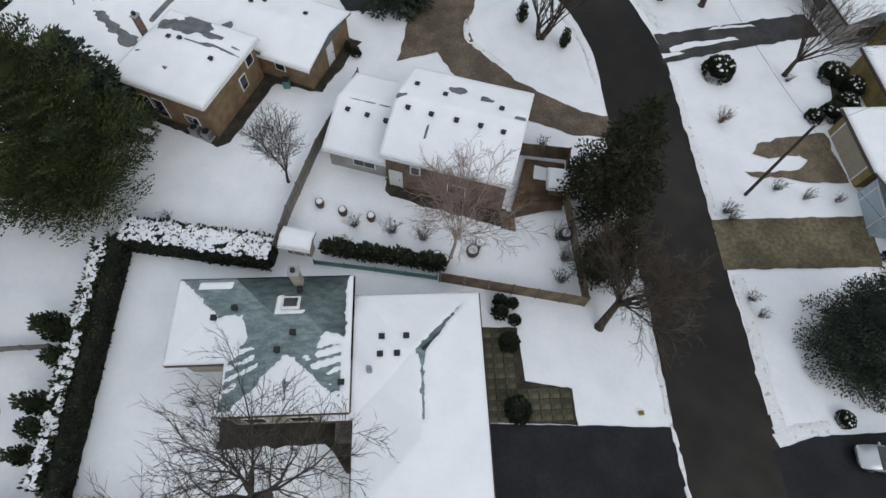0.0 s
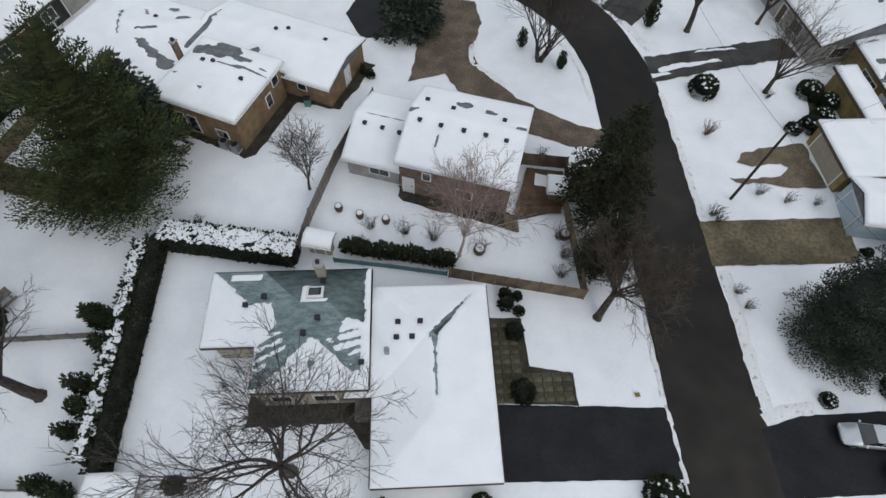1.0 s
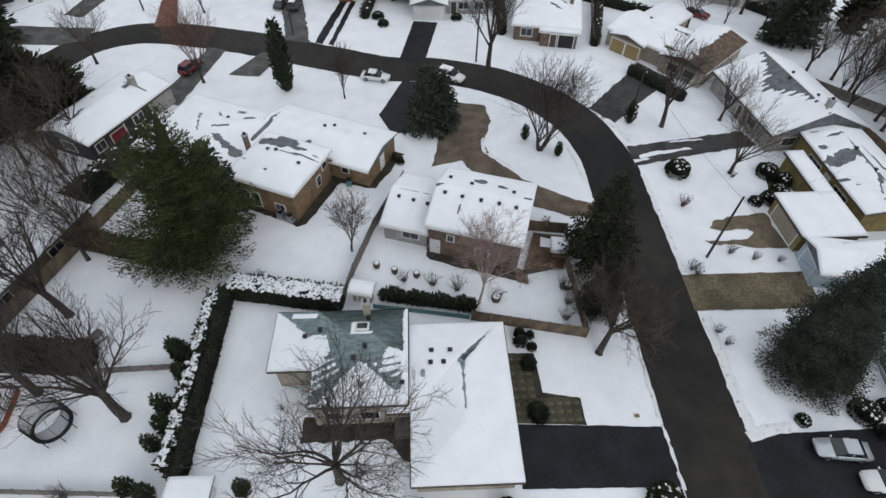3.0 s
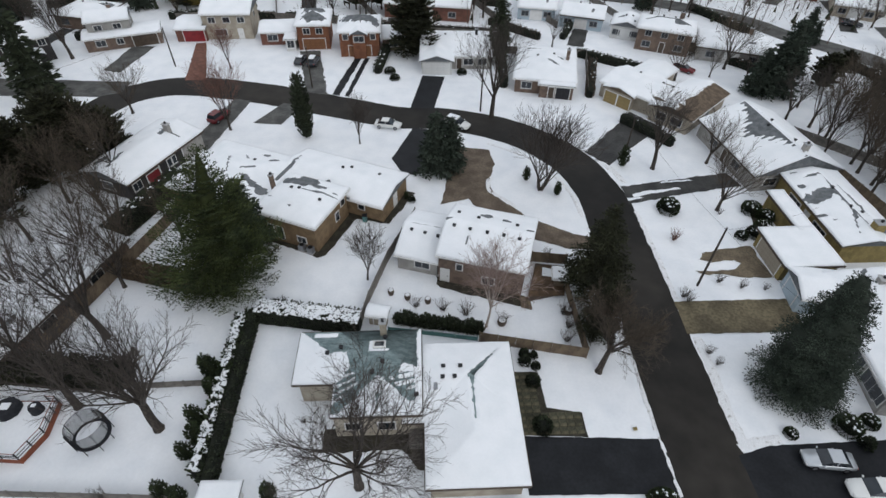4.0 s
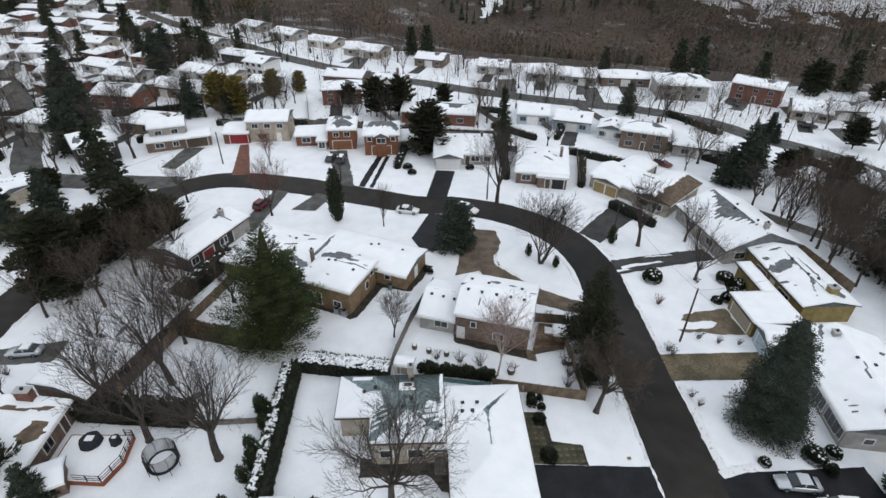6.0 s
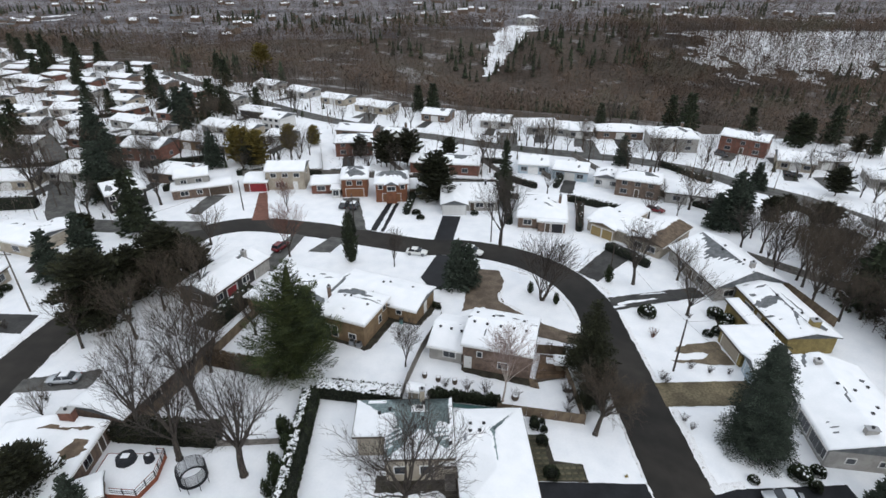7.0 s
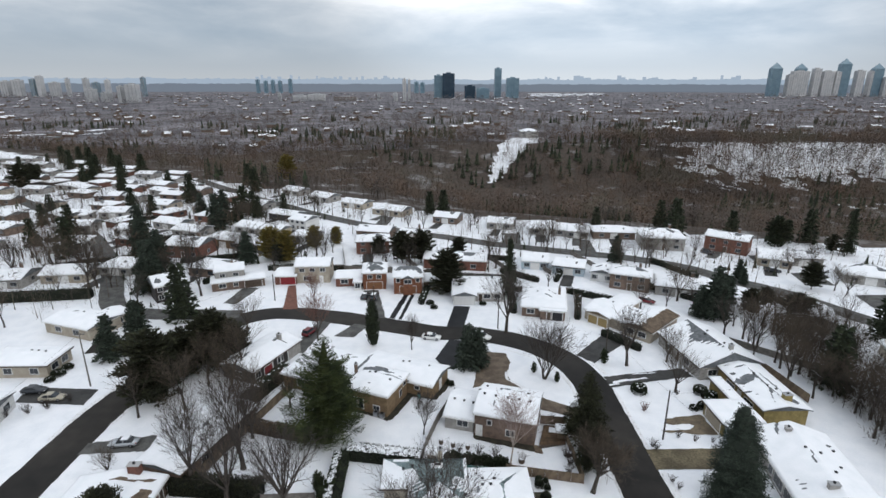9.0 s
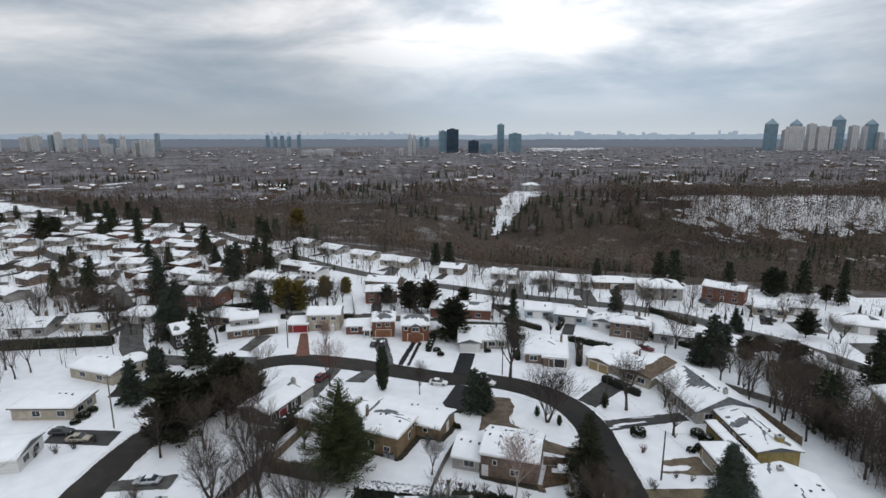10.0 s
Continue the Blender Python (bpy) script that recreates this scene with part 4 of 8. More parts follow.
house("bungalow with beige walls beside a driveway", -97.6, 35.0, 0, [(0, 0, 13.6, 8.2, 2.8, 0.2, "hip")], CREAM_STUCCO, GREY_SHINGLE,
      windows=[(0, "e", 0.3, 0.9, 1.8, 1.2), (0, "e", 0.7, 0.9, 1.8, 1.2), (0, "s", 0.8, 0.9, 1.6, 1.2), (0, "s", 0.4, 0.9, 1.6, 1.2)], vents=[(9, 4.8), (10.5, 4.6), (7.5, 5.0)], cell=0.5, gutter=BROWN_PAINT)
house("low bungalow with cream walls and a snowy roof", -99.1, 55.3, -20, [(0, 0, 14.4, 9, 2.9, 0.2, "gx"), (7.6, 5, 14.2, 11.6, 2.9, 0.22, "gy")], CREAM_STUCCO, GREY_SHINGLE,
      windows=[(0, "s", 0.3, 0.9, 1.8, 1.2), (0, "s", 0.7, 0.9, 1.8, 1.2), (1, "e", 0.5, 0.9, 1.8, 1.2)], vents=[(6, 6), (10, 9)], bare=blobs([(3.4, 6, 0.9, 0.6, 0), (10, 7.4, 1.6, 0.3, 20)]), cell=0.5)
house("white-walled bungalow at the street with snowy roof", -92.6, 15.4, 10, [(0, 0, 11, 9, 2.8, 0.22, "gx")], WHITE_SIDING, GREY_SHINGLE,
      windows=[(0, "e", 0.3, 0.9, 1.8, 1.2), (0, "e", 0.7, 0.9, 1.8, 1.2)], cell=0.7)

# North side of the street
house("dark timbered two-storey house with white trim", -81.4, 71.6, 38, [(0, 0, 9, 8, 4.6, 0.5, "gx"), (2, -2.4, 7, 3, 2.5, 0.4, "gy")], DARK_TIMBER, GREY_SHINGLE,
      windows=[(0, "s", 0.15, 3.0, 1.2, 1.2), (0, "s", 0.85, 3.0, 1.2, 1.2), (0, "s", 0.15, 0.8, 1.2, 1.2), (0, "e", 0.5, 3.0, 1.2, 1.2), (0, "e", 0.5, 0.8, 1.6, 1.2)], doors=[(1, "s", 0.5, 2.4, 2.1, WHITE_PAINT)],
      bare=blobs([(5, 5.4, 2.4, 1.2, 20), (1.5, 2.0, 1.0, 1.2, 0)]), cell=0.5)
house("two-level house with grey siding and wide low front roof", -70.2, 79.4, 20, [(0, 0, 14.6, 6, 2.6, 0.16, "gx"), (1, 2.2, 9.4, 9.4, 5.0, 0.3, "gx")], GREY_STUCCO, GREY_SHINGLE,
      windows=[(0, "s", 0.2, 0.9, 1.8, 1.1), (0, "s", 0.45, 0.9, 1.2, 1.1), (1, "s", 0.25, 3.2, 1.4, 1.0), (1, "s", 0.7, 3.2, 1.4, 1.0), (1, "e", 0.5, 3.2, 1.2, 1.0)], doors=[(0, "s", 0.78, 4.6, 2.1, BROWN_PAINT)], chimneys=[(6.0, 6.4, 6.8, 0.7, 0.7, BROWN_BRICK)], cell=0.5, walls=[BROWN_BRICK, GREY_STUCCO])
house("two-storey cream house with a red garage door", -54.4, 84.8, 2, [(0, 0, 6.6, 8, 2.7, 0.2, "gx"), (5.6, 1, 16, 9.6, 5.2, 0.3, "gx")], CREAM_STUCCO, GREY_SHINGLE,
      windows=[(1, "s", 0.2, 3.4, 1.4, 1.1), (1, "s", 0.5, 3.4, 1.4, 1.1), (1, "s", 0.8, 3.4, 1.4, 1.1), (1, "s", 0.35, 0.8, 2.2, 1.3), (1, "e", 0.5, 3.4, 1.0, 1.0)], doors=[(0, "s", 0.6, 4.2, 2.2, RED_PAINT), (1, "s", 0.75, 0.95, 2.05, WHITE_PAINT)], vents=[(8.5, 6.2), (13, 6.2)], cell=0.5, walls=[RED_BRICK, CREAM_STUCCO])
house("orange brick house with grey gable and white sunroom", -36.6, 80.6, 3, [(0, 2.4, 8.6, 9.4, 2.7, 0.25, "gx"), (7.8, -0.4, 15, 8.4, 5.0, 0.45, "hip"), (5.4, -0.8, 8.0, 3.0, 2.5, 0.15, "flat")], RED_BRICK, GREY_SHINGLE,
      windows=[(1, "s", 0.3, 3.2, 1.3, 1.1), (1, "s", 0.7, 3.2, 1.3, 1.1), (0, "s", 0.3, 0.9, 2.0, 1.2), (2, "s", 0.5, 0.7, 1.4, 1.5), (1, "e", 0.5, 3.2, 1.0, 1.0)], doors=[(1, "s", 0.5, 4.4, 2.2, ORANGE_DOOR)],
      bare=blobs([(11.4, 2.0, 2.6, 1.6, 0), (11.4, 5.6, 2.4, 2.2, 0), (3.0, 7.0, 1.2, 0.6, 0)]), cell=0.45, walls=[RED_BRICK, ORANGE_BRICK, WHITE_SIDING])
house("orange brick two-storey house with bare grey shingle roof", -20.0, 77.2, 2, [(0, 0, 8.6, 8.8, 5.0, 0.42, "hip"), (2.6, -0.9, 6.0, 2.0, 4.9, 0.5, "gy")], ORANGE_BRICK, GREY_SHINGLE,
      windows=[(0, "s", 0.15, 3.4, 1.0, 1.1), (0, "s", 0.85, 3.4, 1.0, 1.1), (1, "s", 0.5, 3.4, 2.0, 1.1), (0, "e", 0.5, 3.3, 1.0, 1.0)], doors=[(0, "s", 0.5, 4.4, 2.2, ORANGE_DOOR)],
      bare=blobs([(4.3, 5.4, 3.6, 3.0, 0), (7.4, 3.6, 1.0, 2.0, 0)]), cell=0.4)
house("low house attached beside orange brick houses", -11.6, 80.0, 2, [(0, 0, 5.0, 7, 2.7, 0.25, "gx")], BROWN_BRICK, GREY_SHINGLE, windows=[(0, "s", 0.5, 0.9, 1.6, 1.1)], cell=0.6)
house("bungalow with a white double garage and snowy roof", -4.0, 69.4, -2, [(0, 0, 6.6, 7, 2.7, 0.32, "gy"), (0, 2.4, 14, 14.6, 2.7, 0.22, "gx")], GREY_STUCCO, GREY_SHINGLE,
      windows=[(1, "s", 0.68, 0.9, 1.8, 1.2), (1, "s", 0.88, 0.9, 1.6, 1.2), (1, "e", 0.5, 0.9, 1.4, 1.1)], doors=[(0, "s", 0.5, 4.8, 2.2, WHITE_PAINT), (1, "s", 0.55, 0.95, 2.05, BROWN_PAINT)], vents=[(5, 10), (9.5, 9.6)], chimneys=[(11.2, 10.0, 5.0, 0.5, 0.5, DARK_METAL)], cell=0.45, walls=[WHITE_SIDING, GREY_STUCCO])
house("brown brick bungalow with a dark porch and melting roof", 12.7, 62.3, -12, [(0, 0, 11.4, 14.6, 2.75, 0.24, "hip"), (4.6, -1.2, 11.2, 4, 2.6, 0.16, "flat")], BROWN_BRICK, GREY_SHINGLE,
      windows=[(0, "s", 0.2, 0.9, 1.8, 1.2), (0, "e", 0.4, 0.9, 1.4, 1.1), (0, "w", 0.4, 0.9, 1.4, 1.1)], doors=[(1, "s", 0.35, 0.95, 2.05, BROWN_PAINT), (1, "s", 0.7, 2.4, 2.1, DARK_METAL)], chimneys=[(9.6, 8.5, 5.2, 0.6, 0.6, BROWN_BRICK)], vents=[(4, 8), (7, 9)],
      bare=blobs([(6.8, 6.0, 1.4, 0.5, -35), (8.2, 8.6, 0.9, 0.4, -30), (3.2, 12.4, 1.6, 0.6, 0)]), cell=0.45)
def melt_tan(x, y):
    return min(1.0, max(blobs([(9.6, 6.6, 1.6, 0.6, 10), (11.0, 1.2, 1.6, 0.4, 0)])(x, y), max(0.0, (x - 14.6 + 0.9 * noise2(x, y, 0.8, 3)) * 1.4)))


house("tan bungalow with twin garage doors and one bare brown slope", 28.0, 60.9, -48, [(0, 0, 12.4, 9.4, 2.75, 0.22, "gx"), (1.4, -1.0, 7.6, 15, 2.75, 0.24, "gy"), (10.4, -1.0, 18.2, 13.0, 2.75, 0.26, "gy")], CREAM_STUCCO, BROWN_SHINGLE,
      windows=[(2, "s", 0.3, 0.9, 1.6, 1.2), (2, "s", 0.7, 0.9, 1.8, 1.2), (2, "e", 0.5, 0.9, 1.4, 1.1)], doors=[(1, "s", 0.25, 2.4, 2.1, OCHRE_PAINT), (1, "s", 0.75, 2.4, 2.1, OCHRE_PAINT)],
      vents=[(4, 7), (9, 6), (11, 5.6)], bare=melt_tan, cell=0.4)

# East side
def melt_gable(x, y):
    """Shingles bared in a ragged band below the ridge of the gabled house, widest towards the middle."""
    wide = 0.25 + 0.62 * (15.8 - y) if y > 8.2 else 4.9 * min(1.0, max(0.0, (y - 2.0) / 6.2)) ** 1.6
    comb = 0.35 * math.sin(y * 7.0)
    v = (wide * 0.78 - (6.75 - x) + 0.9 * noise2(x, y, 0.9, 2) + comb) if x < 6.75 else -1.0
    line = 0.25 - abs(x - 7.35) + 0.3 * noise2(x, y, 1.5, 6) if y > 2 else -1
    return min(1.0, max(0.0, v / 0.5, line / 0.3))


house("big gabled house with grey shingles bared below the ridge", 42.5, 31.7, 6.5, [(0, 0, 13.8, 15.8, 2.8, 0.42, "gy")], GREY_STUCCO, GREY_SHINGLE,
      windows=[(0, "s", 0.2, 0.9, 1.8, 1.2), (0, "s", 0.75, 0.9, 1.4, 1.2), (0, "w", 0.3, 0.9, 1.8, 1.2), (0, "w", 0.7, 0.9, 1.8, 1.2)], doors=[(0, "w", 0.5, 0.95, 2.05, BROWN_PAINT)], vents=[(7.6, 9.8), (7.6, 4.2), (6.3, 8.6)],
      chimneys=[(7.0, 1.4, 6.7, 0.7, 0.7, GREY_STUCCO)], bare=melt_gable, cell=0.24, gutter=BROWN_PAINT)
house("yellow brick house with patchy snow and a flat carport", 46.1, 17.2, 0, [(0, 0, 8.4, 15.2, 3.1, 0.2, "gy")], YELLOW_BRICK, GREY_SHINGLE,
      windows=[(0, "w", 0.3, 0.7, 2.6, 1.4), (0, "w", 0.7, 0.7, 2.6, 1.4)], doors=[(0, "w", 0.5, 0.95, 2.05, WHITE_PAINT)], chimneys=[(5.2, 2.2, 4.9, 1.3, 1.0, YELLOW_BRICK)],
      vents=[(4.4, 6.4), (4.4, 10.4), (5.4, 5.4)], bare=blobs([(1.2, 8.9, 1.3, 1.1, 18), (3.0, 9.6, 2.0, 1.0, 16), (1.2, 11.6, 0.7, 0.5, 0), (0.6, 5.6, 0.8, 0.35, 0), (1.6, 4.6, 0.3, 0.3, 0), (4.6, 8.8, 0.3, 4.4, -3), (4.8, 4.6, 0.22, 2.0, 5), (3.6, 3.8, 0.14, 2.2, -18), (6.6, 2.2, 0.9, 0.9, 0), (6.2, 8, 0.3, 3.6, 4), (3.6, 13.6, 1.2, 0.3, 10), (1.6, 14.6, 0.5, 0.2, 0)]), cell=0.3, gutter=BROWN_PAINT)
car_port = house("flat snow-covered carport with yellow side walls", 37.9, 14.5, 0, [(0, 0, 7.2, 6.9, 2.6, 0, "flat"), (4.9, 6.2, 7.2, 14.4, 2.58, 0, "flat")], YELLOW_BRICK, GREY_SHINGLE, cell=0.5, name="carport", gutter=BROWN_PAINT, doors=[(0, "w", 0.5, 4.6, 2.2, CREAM_STUCCO)])
house("long grey house with a snowy gable roof and blue garage", 38.35, -2.9, -10, [(0, 0, 11.4, 16.4, 3.0, 0.29, "gy"), (-3.35, 12.1, 5.7, 17.3, 2.6, 0.36, "gx")], GREY_STUCCO, GREY_SHINGLE,
      windows=[(0, "w", 0.06, 0.8, 1.2, 1.5), (0, "w", 0.16, 0.6, 2.6, 1.6), (0, "w", 0.36, 0.6, 2.6, 1.6), (0, "w", 0.52, 0.8, 1.2, 1.5), (0, "s", 0.6, 1.0, 1.2, 0.8), (0, "s", 0.25, 1.0, 1.0, 0.8)], doors=[(1, "w", 0.5, 2.6, 2.1, BLUE_SIDING)],
      chimneys=[(4.9, 1.9, 5.2, 1.3, 0.7, GREY_STUCCO), (4.7, 14.2, 5.0, 0.8, 0.8, GREY_STUCCO)], vents=[(5.2, 10.0), (6.9, 9.2), (6.9, 5.2), (8.4, 6.8), (9.6, 11.0)],
      bare=blobs([(2.2, 3.4, 0.5, 0.2, 10), (2.0, 2.6, 0.5, 0.2, 0), (1.8, 4.2, 0.4, 0.2, 0), (9.8, 12.6, 0.7, 0.35, 20), (5.4, 8, 0.2, 1.8, -12), (3.6, 15.2, 0.3, 2.4, -20)]), cell=0.4, walls=[GREY_STUCCO, BLUE_SIDING], gutter=WHITE_PAINT)
house("small neighbouring garage with a white roof", 47.5, -14.0, -18, [(0, 0, 9, 6, 2.6, 0.2, "gx")], GREY_STUCCO, GREY_SHINGLE, doors=[(0, "w", 0.5, 2.4, 2.1, WHITE_PAINT)], cell=0.6)

# Second and third rows
BRICKS = {"red": RED_BRICK, "brown": BROWN_BRICK, "tan": TAN_BRICK, "grey": GREY_STUCCO, "cream": CREAM_STUCCO, "white": WHITE_SIDING, "blue": BLUE_SIDING, "orange": ORANGE_BRICK}
# x, y, turn, width, depth, eave, style, wall colour, melted
ROWS_BEHIND = [
    (-35, 113, 6, 12, 9, 4.4, "hip", "red", 1), (-12, 98.6, -10, 20, 9, 3.3, "gx", "red", 1), (18.5, 97.5, -12, 9, 9.5, 2.8, "gx", "blue", 0), (27.2, 93, -20, 10, 9, 2.8, "gx", "blue", 0), (37, 87, -24, 7, 7, 2.8, "gy", "white", 0),
    (40.6, 81, -24, 11.5, 8, 4.6, "hip", "brown", 1), (51.6, 75.8, -22, 14, 10, 2.8, "hip", "grey", 0),
    (28, 137, -14, 15, 10, 2.7, "gx", "grey", 0), (41.5, 132, -14, 8, 9, 2.7, "gx", "grey", 0), (51, 131, -8, 16, 9, 2.7, "hip", "brown", 0), (64, 117, -10, 15, 12, 4.6, "hip", "grey", 1),
    (86, 117.5, -40, 14, 9, 5.2, "gx", "red", 1), (94.5, 99.6, -28, 10, 11, 2.8, "gx", "cream", 0), (103, 99, -10, 12, 9, 2.8, "gx", "grey", 1), (110.5, 84, -25, 14, 11, 2.8, "hip", "grey", 1),
    (12.5, 146, -16, 11, 10, 2.7, "gx", "grey", 1), (-9, 156, -20, 11, 10, 2.7, "gx", "brown", 1), (-36, 172, -28, 16, 10, 2.7, "gx", "cream", 0), (-52, 186, -30, 13, 9, 2.7, "gx", "cream", 0), (-70, 201, -34, 13, 10, 2.7, "gx", "grey", 0), (-88, 218, -36, 13, 9, 2.7, "gx", "grey", 0),
    (-22, 131, -22, 10, 8, 2.7, "gx", "grey", 1),
    (-76, 138, -25, 11, 8, 2.8, "gx", "cream", 0), (-90, 124, -20, 15, 9, 3.2, "hip", "tan", 0), (-66, 146, -28, 9, 9, 4.4, "gx", "white", 0), (-86, 142, -28, 12, 9, 2.8, "gx", "grey", 0),
    (-98, 111, -10, 13, 11, 4.4, "gx", "red", 1), (-110, 94, -8, 11, 10, 2.8, "hip", "grey", 0), (-122, 86.5, 5, 13, 10, 2.8, "gx", "cream", 0), (-135, 82, 5, 11, 11, 2.8, "gx", "grey", 0), (-139, 115, 10, 11, 12, 2.8, "hip", "grey", 0),
    (-108, 137, -20, 13, 9, 2.8, "gx", "grey", 0), (-121, 149, -25, 14, 9, 2.8, "gx", "grey", 0), (-130, 137.5, -10, 9, 9, 2.8, "gx", "grey", 0), (-155, 141, 5, 14, 10, 2.8, "gx", "grey", 0), (-152, 165, 0, 12, 10, 2.8, "gx", "grey", 0), (-166, 160, 0, 12, 9, 2.8, "hip", "grey", 0),
    (-140, 182, -15, 12, 10, 2.8, "gx", "cream", 0), (-118, 178, -30, 12, 9, 2.8, "gx", "cream", 0), (-96, 184, -30, 12, 9, 2.8, "gx", "grey", 0), (-60, 128, -20, 9, 8, 2.8, "gx", "grey", 0),
    (128, 66, 70, 12, 10, 2.8, "gx", "grey", 0), (84, 50, 62, 11, 9, 2.8, "gx", "grey", 0), (92, 28, 70, 12, 10, 2.8, "gx", "cream", 1),
]
for hx, hy, turn, w, d, eave, style, colour, melted in ROWS_BEHIND:
    word = {"red": "red brick", "brown": "brown brick", "tan": "tan brick", "grey": "grey rendered", "cream": "cream rendered", "white": "white-sided", "blue": "pale blue-grey sided", "orange": "orange brick"}[colour]
    two = eave > 4
    wins = [(0, "s", 0.2, 0.9, 1.6, 1.1), (0, "s", 0.8, 0.9, 1.6, 1.1), (0, "e", 0.5, 0.9, 1.4, 1.1)] + ([(0, "s", q, 3.1, 1.2, 1.1) for q in (0.2, 0.5, 0.8)] if two else [])
    spots = blobs([(w * 0.4, d * 0.55, w * 0.16, d * 0.1, 20), (w * 0.7, d * 0.4, w * 0.1, d * 0.12, 0), (w * 0.5, d * 0.5, w * 0.4, 0.12, 0)] if melted else [(w * 0.3, d * 0.62, 0.9, 0.5, hx), (w * 0.72, d * 0.3, 0.7, 0.4, hy)], seed=hx)
    house(f"{word} {'two-storey house' if two else 'bungalow'} with {'patchy' if melted else 'unbroken'} snow on its roof", hx, hy, turn, [(0, 0, w, d, eave, 0.3 if style != "hip" else 0.36, style)], BRICKS[colour], GREY_SHINGLE,
          windows=wins, doors=[(0, "s", 0.5, 0.95, 2.05, BROWN_PAINT)] if two else [(0, "s", 0.5, 2.6, 2.1, WHITE_PAINT)], chimneys=[(w * 0.7, d * 0.6, eave + d * 0.15 + 1.3, 0.7, 0.7, BROWN_BRICK)] if int(hx + hy) % 2 else (),
          vents=[(w * 0.4, d * 0.6), (w * 0.6, d * 0.62)], bare=spots, cell=0.7, depth=0.13, group="houses of the rows behind", gutter=BROWN_PAINT if int(hx) % 2 else WHITE_PAINT, trim=CONCRETE)

# Rows that melt into the distance on the west side
rng = random.Random(11)
for row in range(9):
    for k in range(9):
        hx, hy = -300 + k * 20 - row * 6 + rng.uniform(-4, 4), 70 + row * 33 + k * 4 + rng.uniform(-4, 4)
        if hx > -150 and hy < 195 or hx > -168 and hy < 178 or hx > -118 and hy < 250:
            continue
        if hy > woods_edge(hx) - 4:
            continue
        w, d = rng.uniform(11, 15), rng.uniform(8, 10)
        house("far bungalow with a white snowy roof", hx, hy, rng.uniform(-40, 5), [(0, 0, w, d, 2.8, 0.28, "gx")], rng.choice((GREY_STUCCO, CREAM_STUCCO, BROWN_BRICK)), GREY_SHINGLE, windows=[(0, "s", 0.25, 0.9, 1.8, 1.2), (0, "s", 0.75, 0.9, 1.8, 1.2)], cell=1.6, depth=0.14, group="far bungalows", gutter=BROWN_PAINT, trim=CONCRETE)

# more bungalows along the streets behind, wherever the plots are still empty
STREETS = [(-150, 262), (-104, 213), (-79, 190), (-58, 170), (-38, 154), (-17, 141), (-2, 133), (11, 126), (28, 118), (43, 113), (57, 107), (71, 98), (79, 87), (86, 79), (90, 74), (96, 62), (103, 45), (-72, 68), (-92, 78), (-110, 108), (-130, 129), (-150, 150), (-185, 180), (-220, 210)]


def free_plot(x, y, gap=14.0):
    """Whether a house's middle would stand clear of streets and of other houses."""
    if y > woods_edge(x) - 10:
        return False
    for (ax, ay), (bx, by) in zip(STREETS[:16] + STREETS[17:23], STREETS[1:17] + STREETS[18:24]):
        d, p = Vector((bx - ax, by - ay)), Vector((x - ax, y - ay))
        t = min(1, max(0, p.dot(d) / d.dot(d)))
        if (p - d * t).length < 10:
            return False
    for o in scene.objects:
        if o.parent is None and o.get("category") == "house":
            q = o.matrix_basis @ Vector((6, 5, 0))
            if (q.x - x) ** 2 + (q.y - y) ** 2 < gap * gap:
                return False
    return True


rng = random.Random(21)
for _ in range(900):
    hx, hy = rng.uniform(-260, 125), rng.uniform(88, 290)
    if (hx > -66 and hy < 132) or (hx > 50 and hy < 150) or not free_plot(hx, hy):
        continue
    turn = rng.choice((-32, -26, -20, -14, 60))
    w, d = rng.uniform(10, 14), rng.uniform(8, 10)
    m = pose(hx, hy, 0, 0, 0, turn) @ pose(-w / 2, -d / 2, 0)
    wall = rng.choice((GREY_STUCCO, BROWN_BRICK, BROWN_BRICK, RED_BRICK, DARK_TIMBER))
    house("bungalow with a snowy roof in the rows behind", m.translation.x, m.translation.y, turn, [(0, 0, w, d, 2.8, 0.26, rng.choice(("gx", "hip")))], wall, GREY_SHINGLE, windows=[(0, "s", 0.25, 0.9, 1.8, 1.2), (0, "s", 0.75, 0.9, 1.8, 1.2)],
          vents=[(w * 0.4, d * 0.6)], bare=blobs([(w * rng.random(), d * rng.random(), rng.uniform(0.5, 2.0), rng.uniform(0.4, 1.0), rng.uniform(-40, 40))], seed=hx), cell=0.9, depth=0.13, group="houses of the rows behind", gutter=BROWN_PAINT, trim=BROWN_PAINT)
mansion = house("large pale house at the top of the snowy slope", 82, 484, 4, [(0, 0, 18, 12, 6.5, 0.4, "hip"), (4, -3, 10, 6, 6.5, 0.4, "gy")], GREY_STUCCO, GREY_SHINGLE, windows=[(0, "s", q, z, 1.8, 1.6) for q in (0.12, 0.65, 0.88) for z in (0.9, 4.0)], doors=[(1, "s", 0.5, 1.2, 2.2, BROWN_PAINT)], cell=1.5)
mansion.location.z = ground_height(91, 486) + 0.4


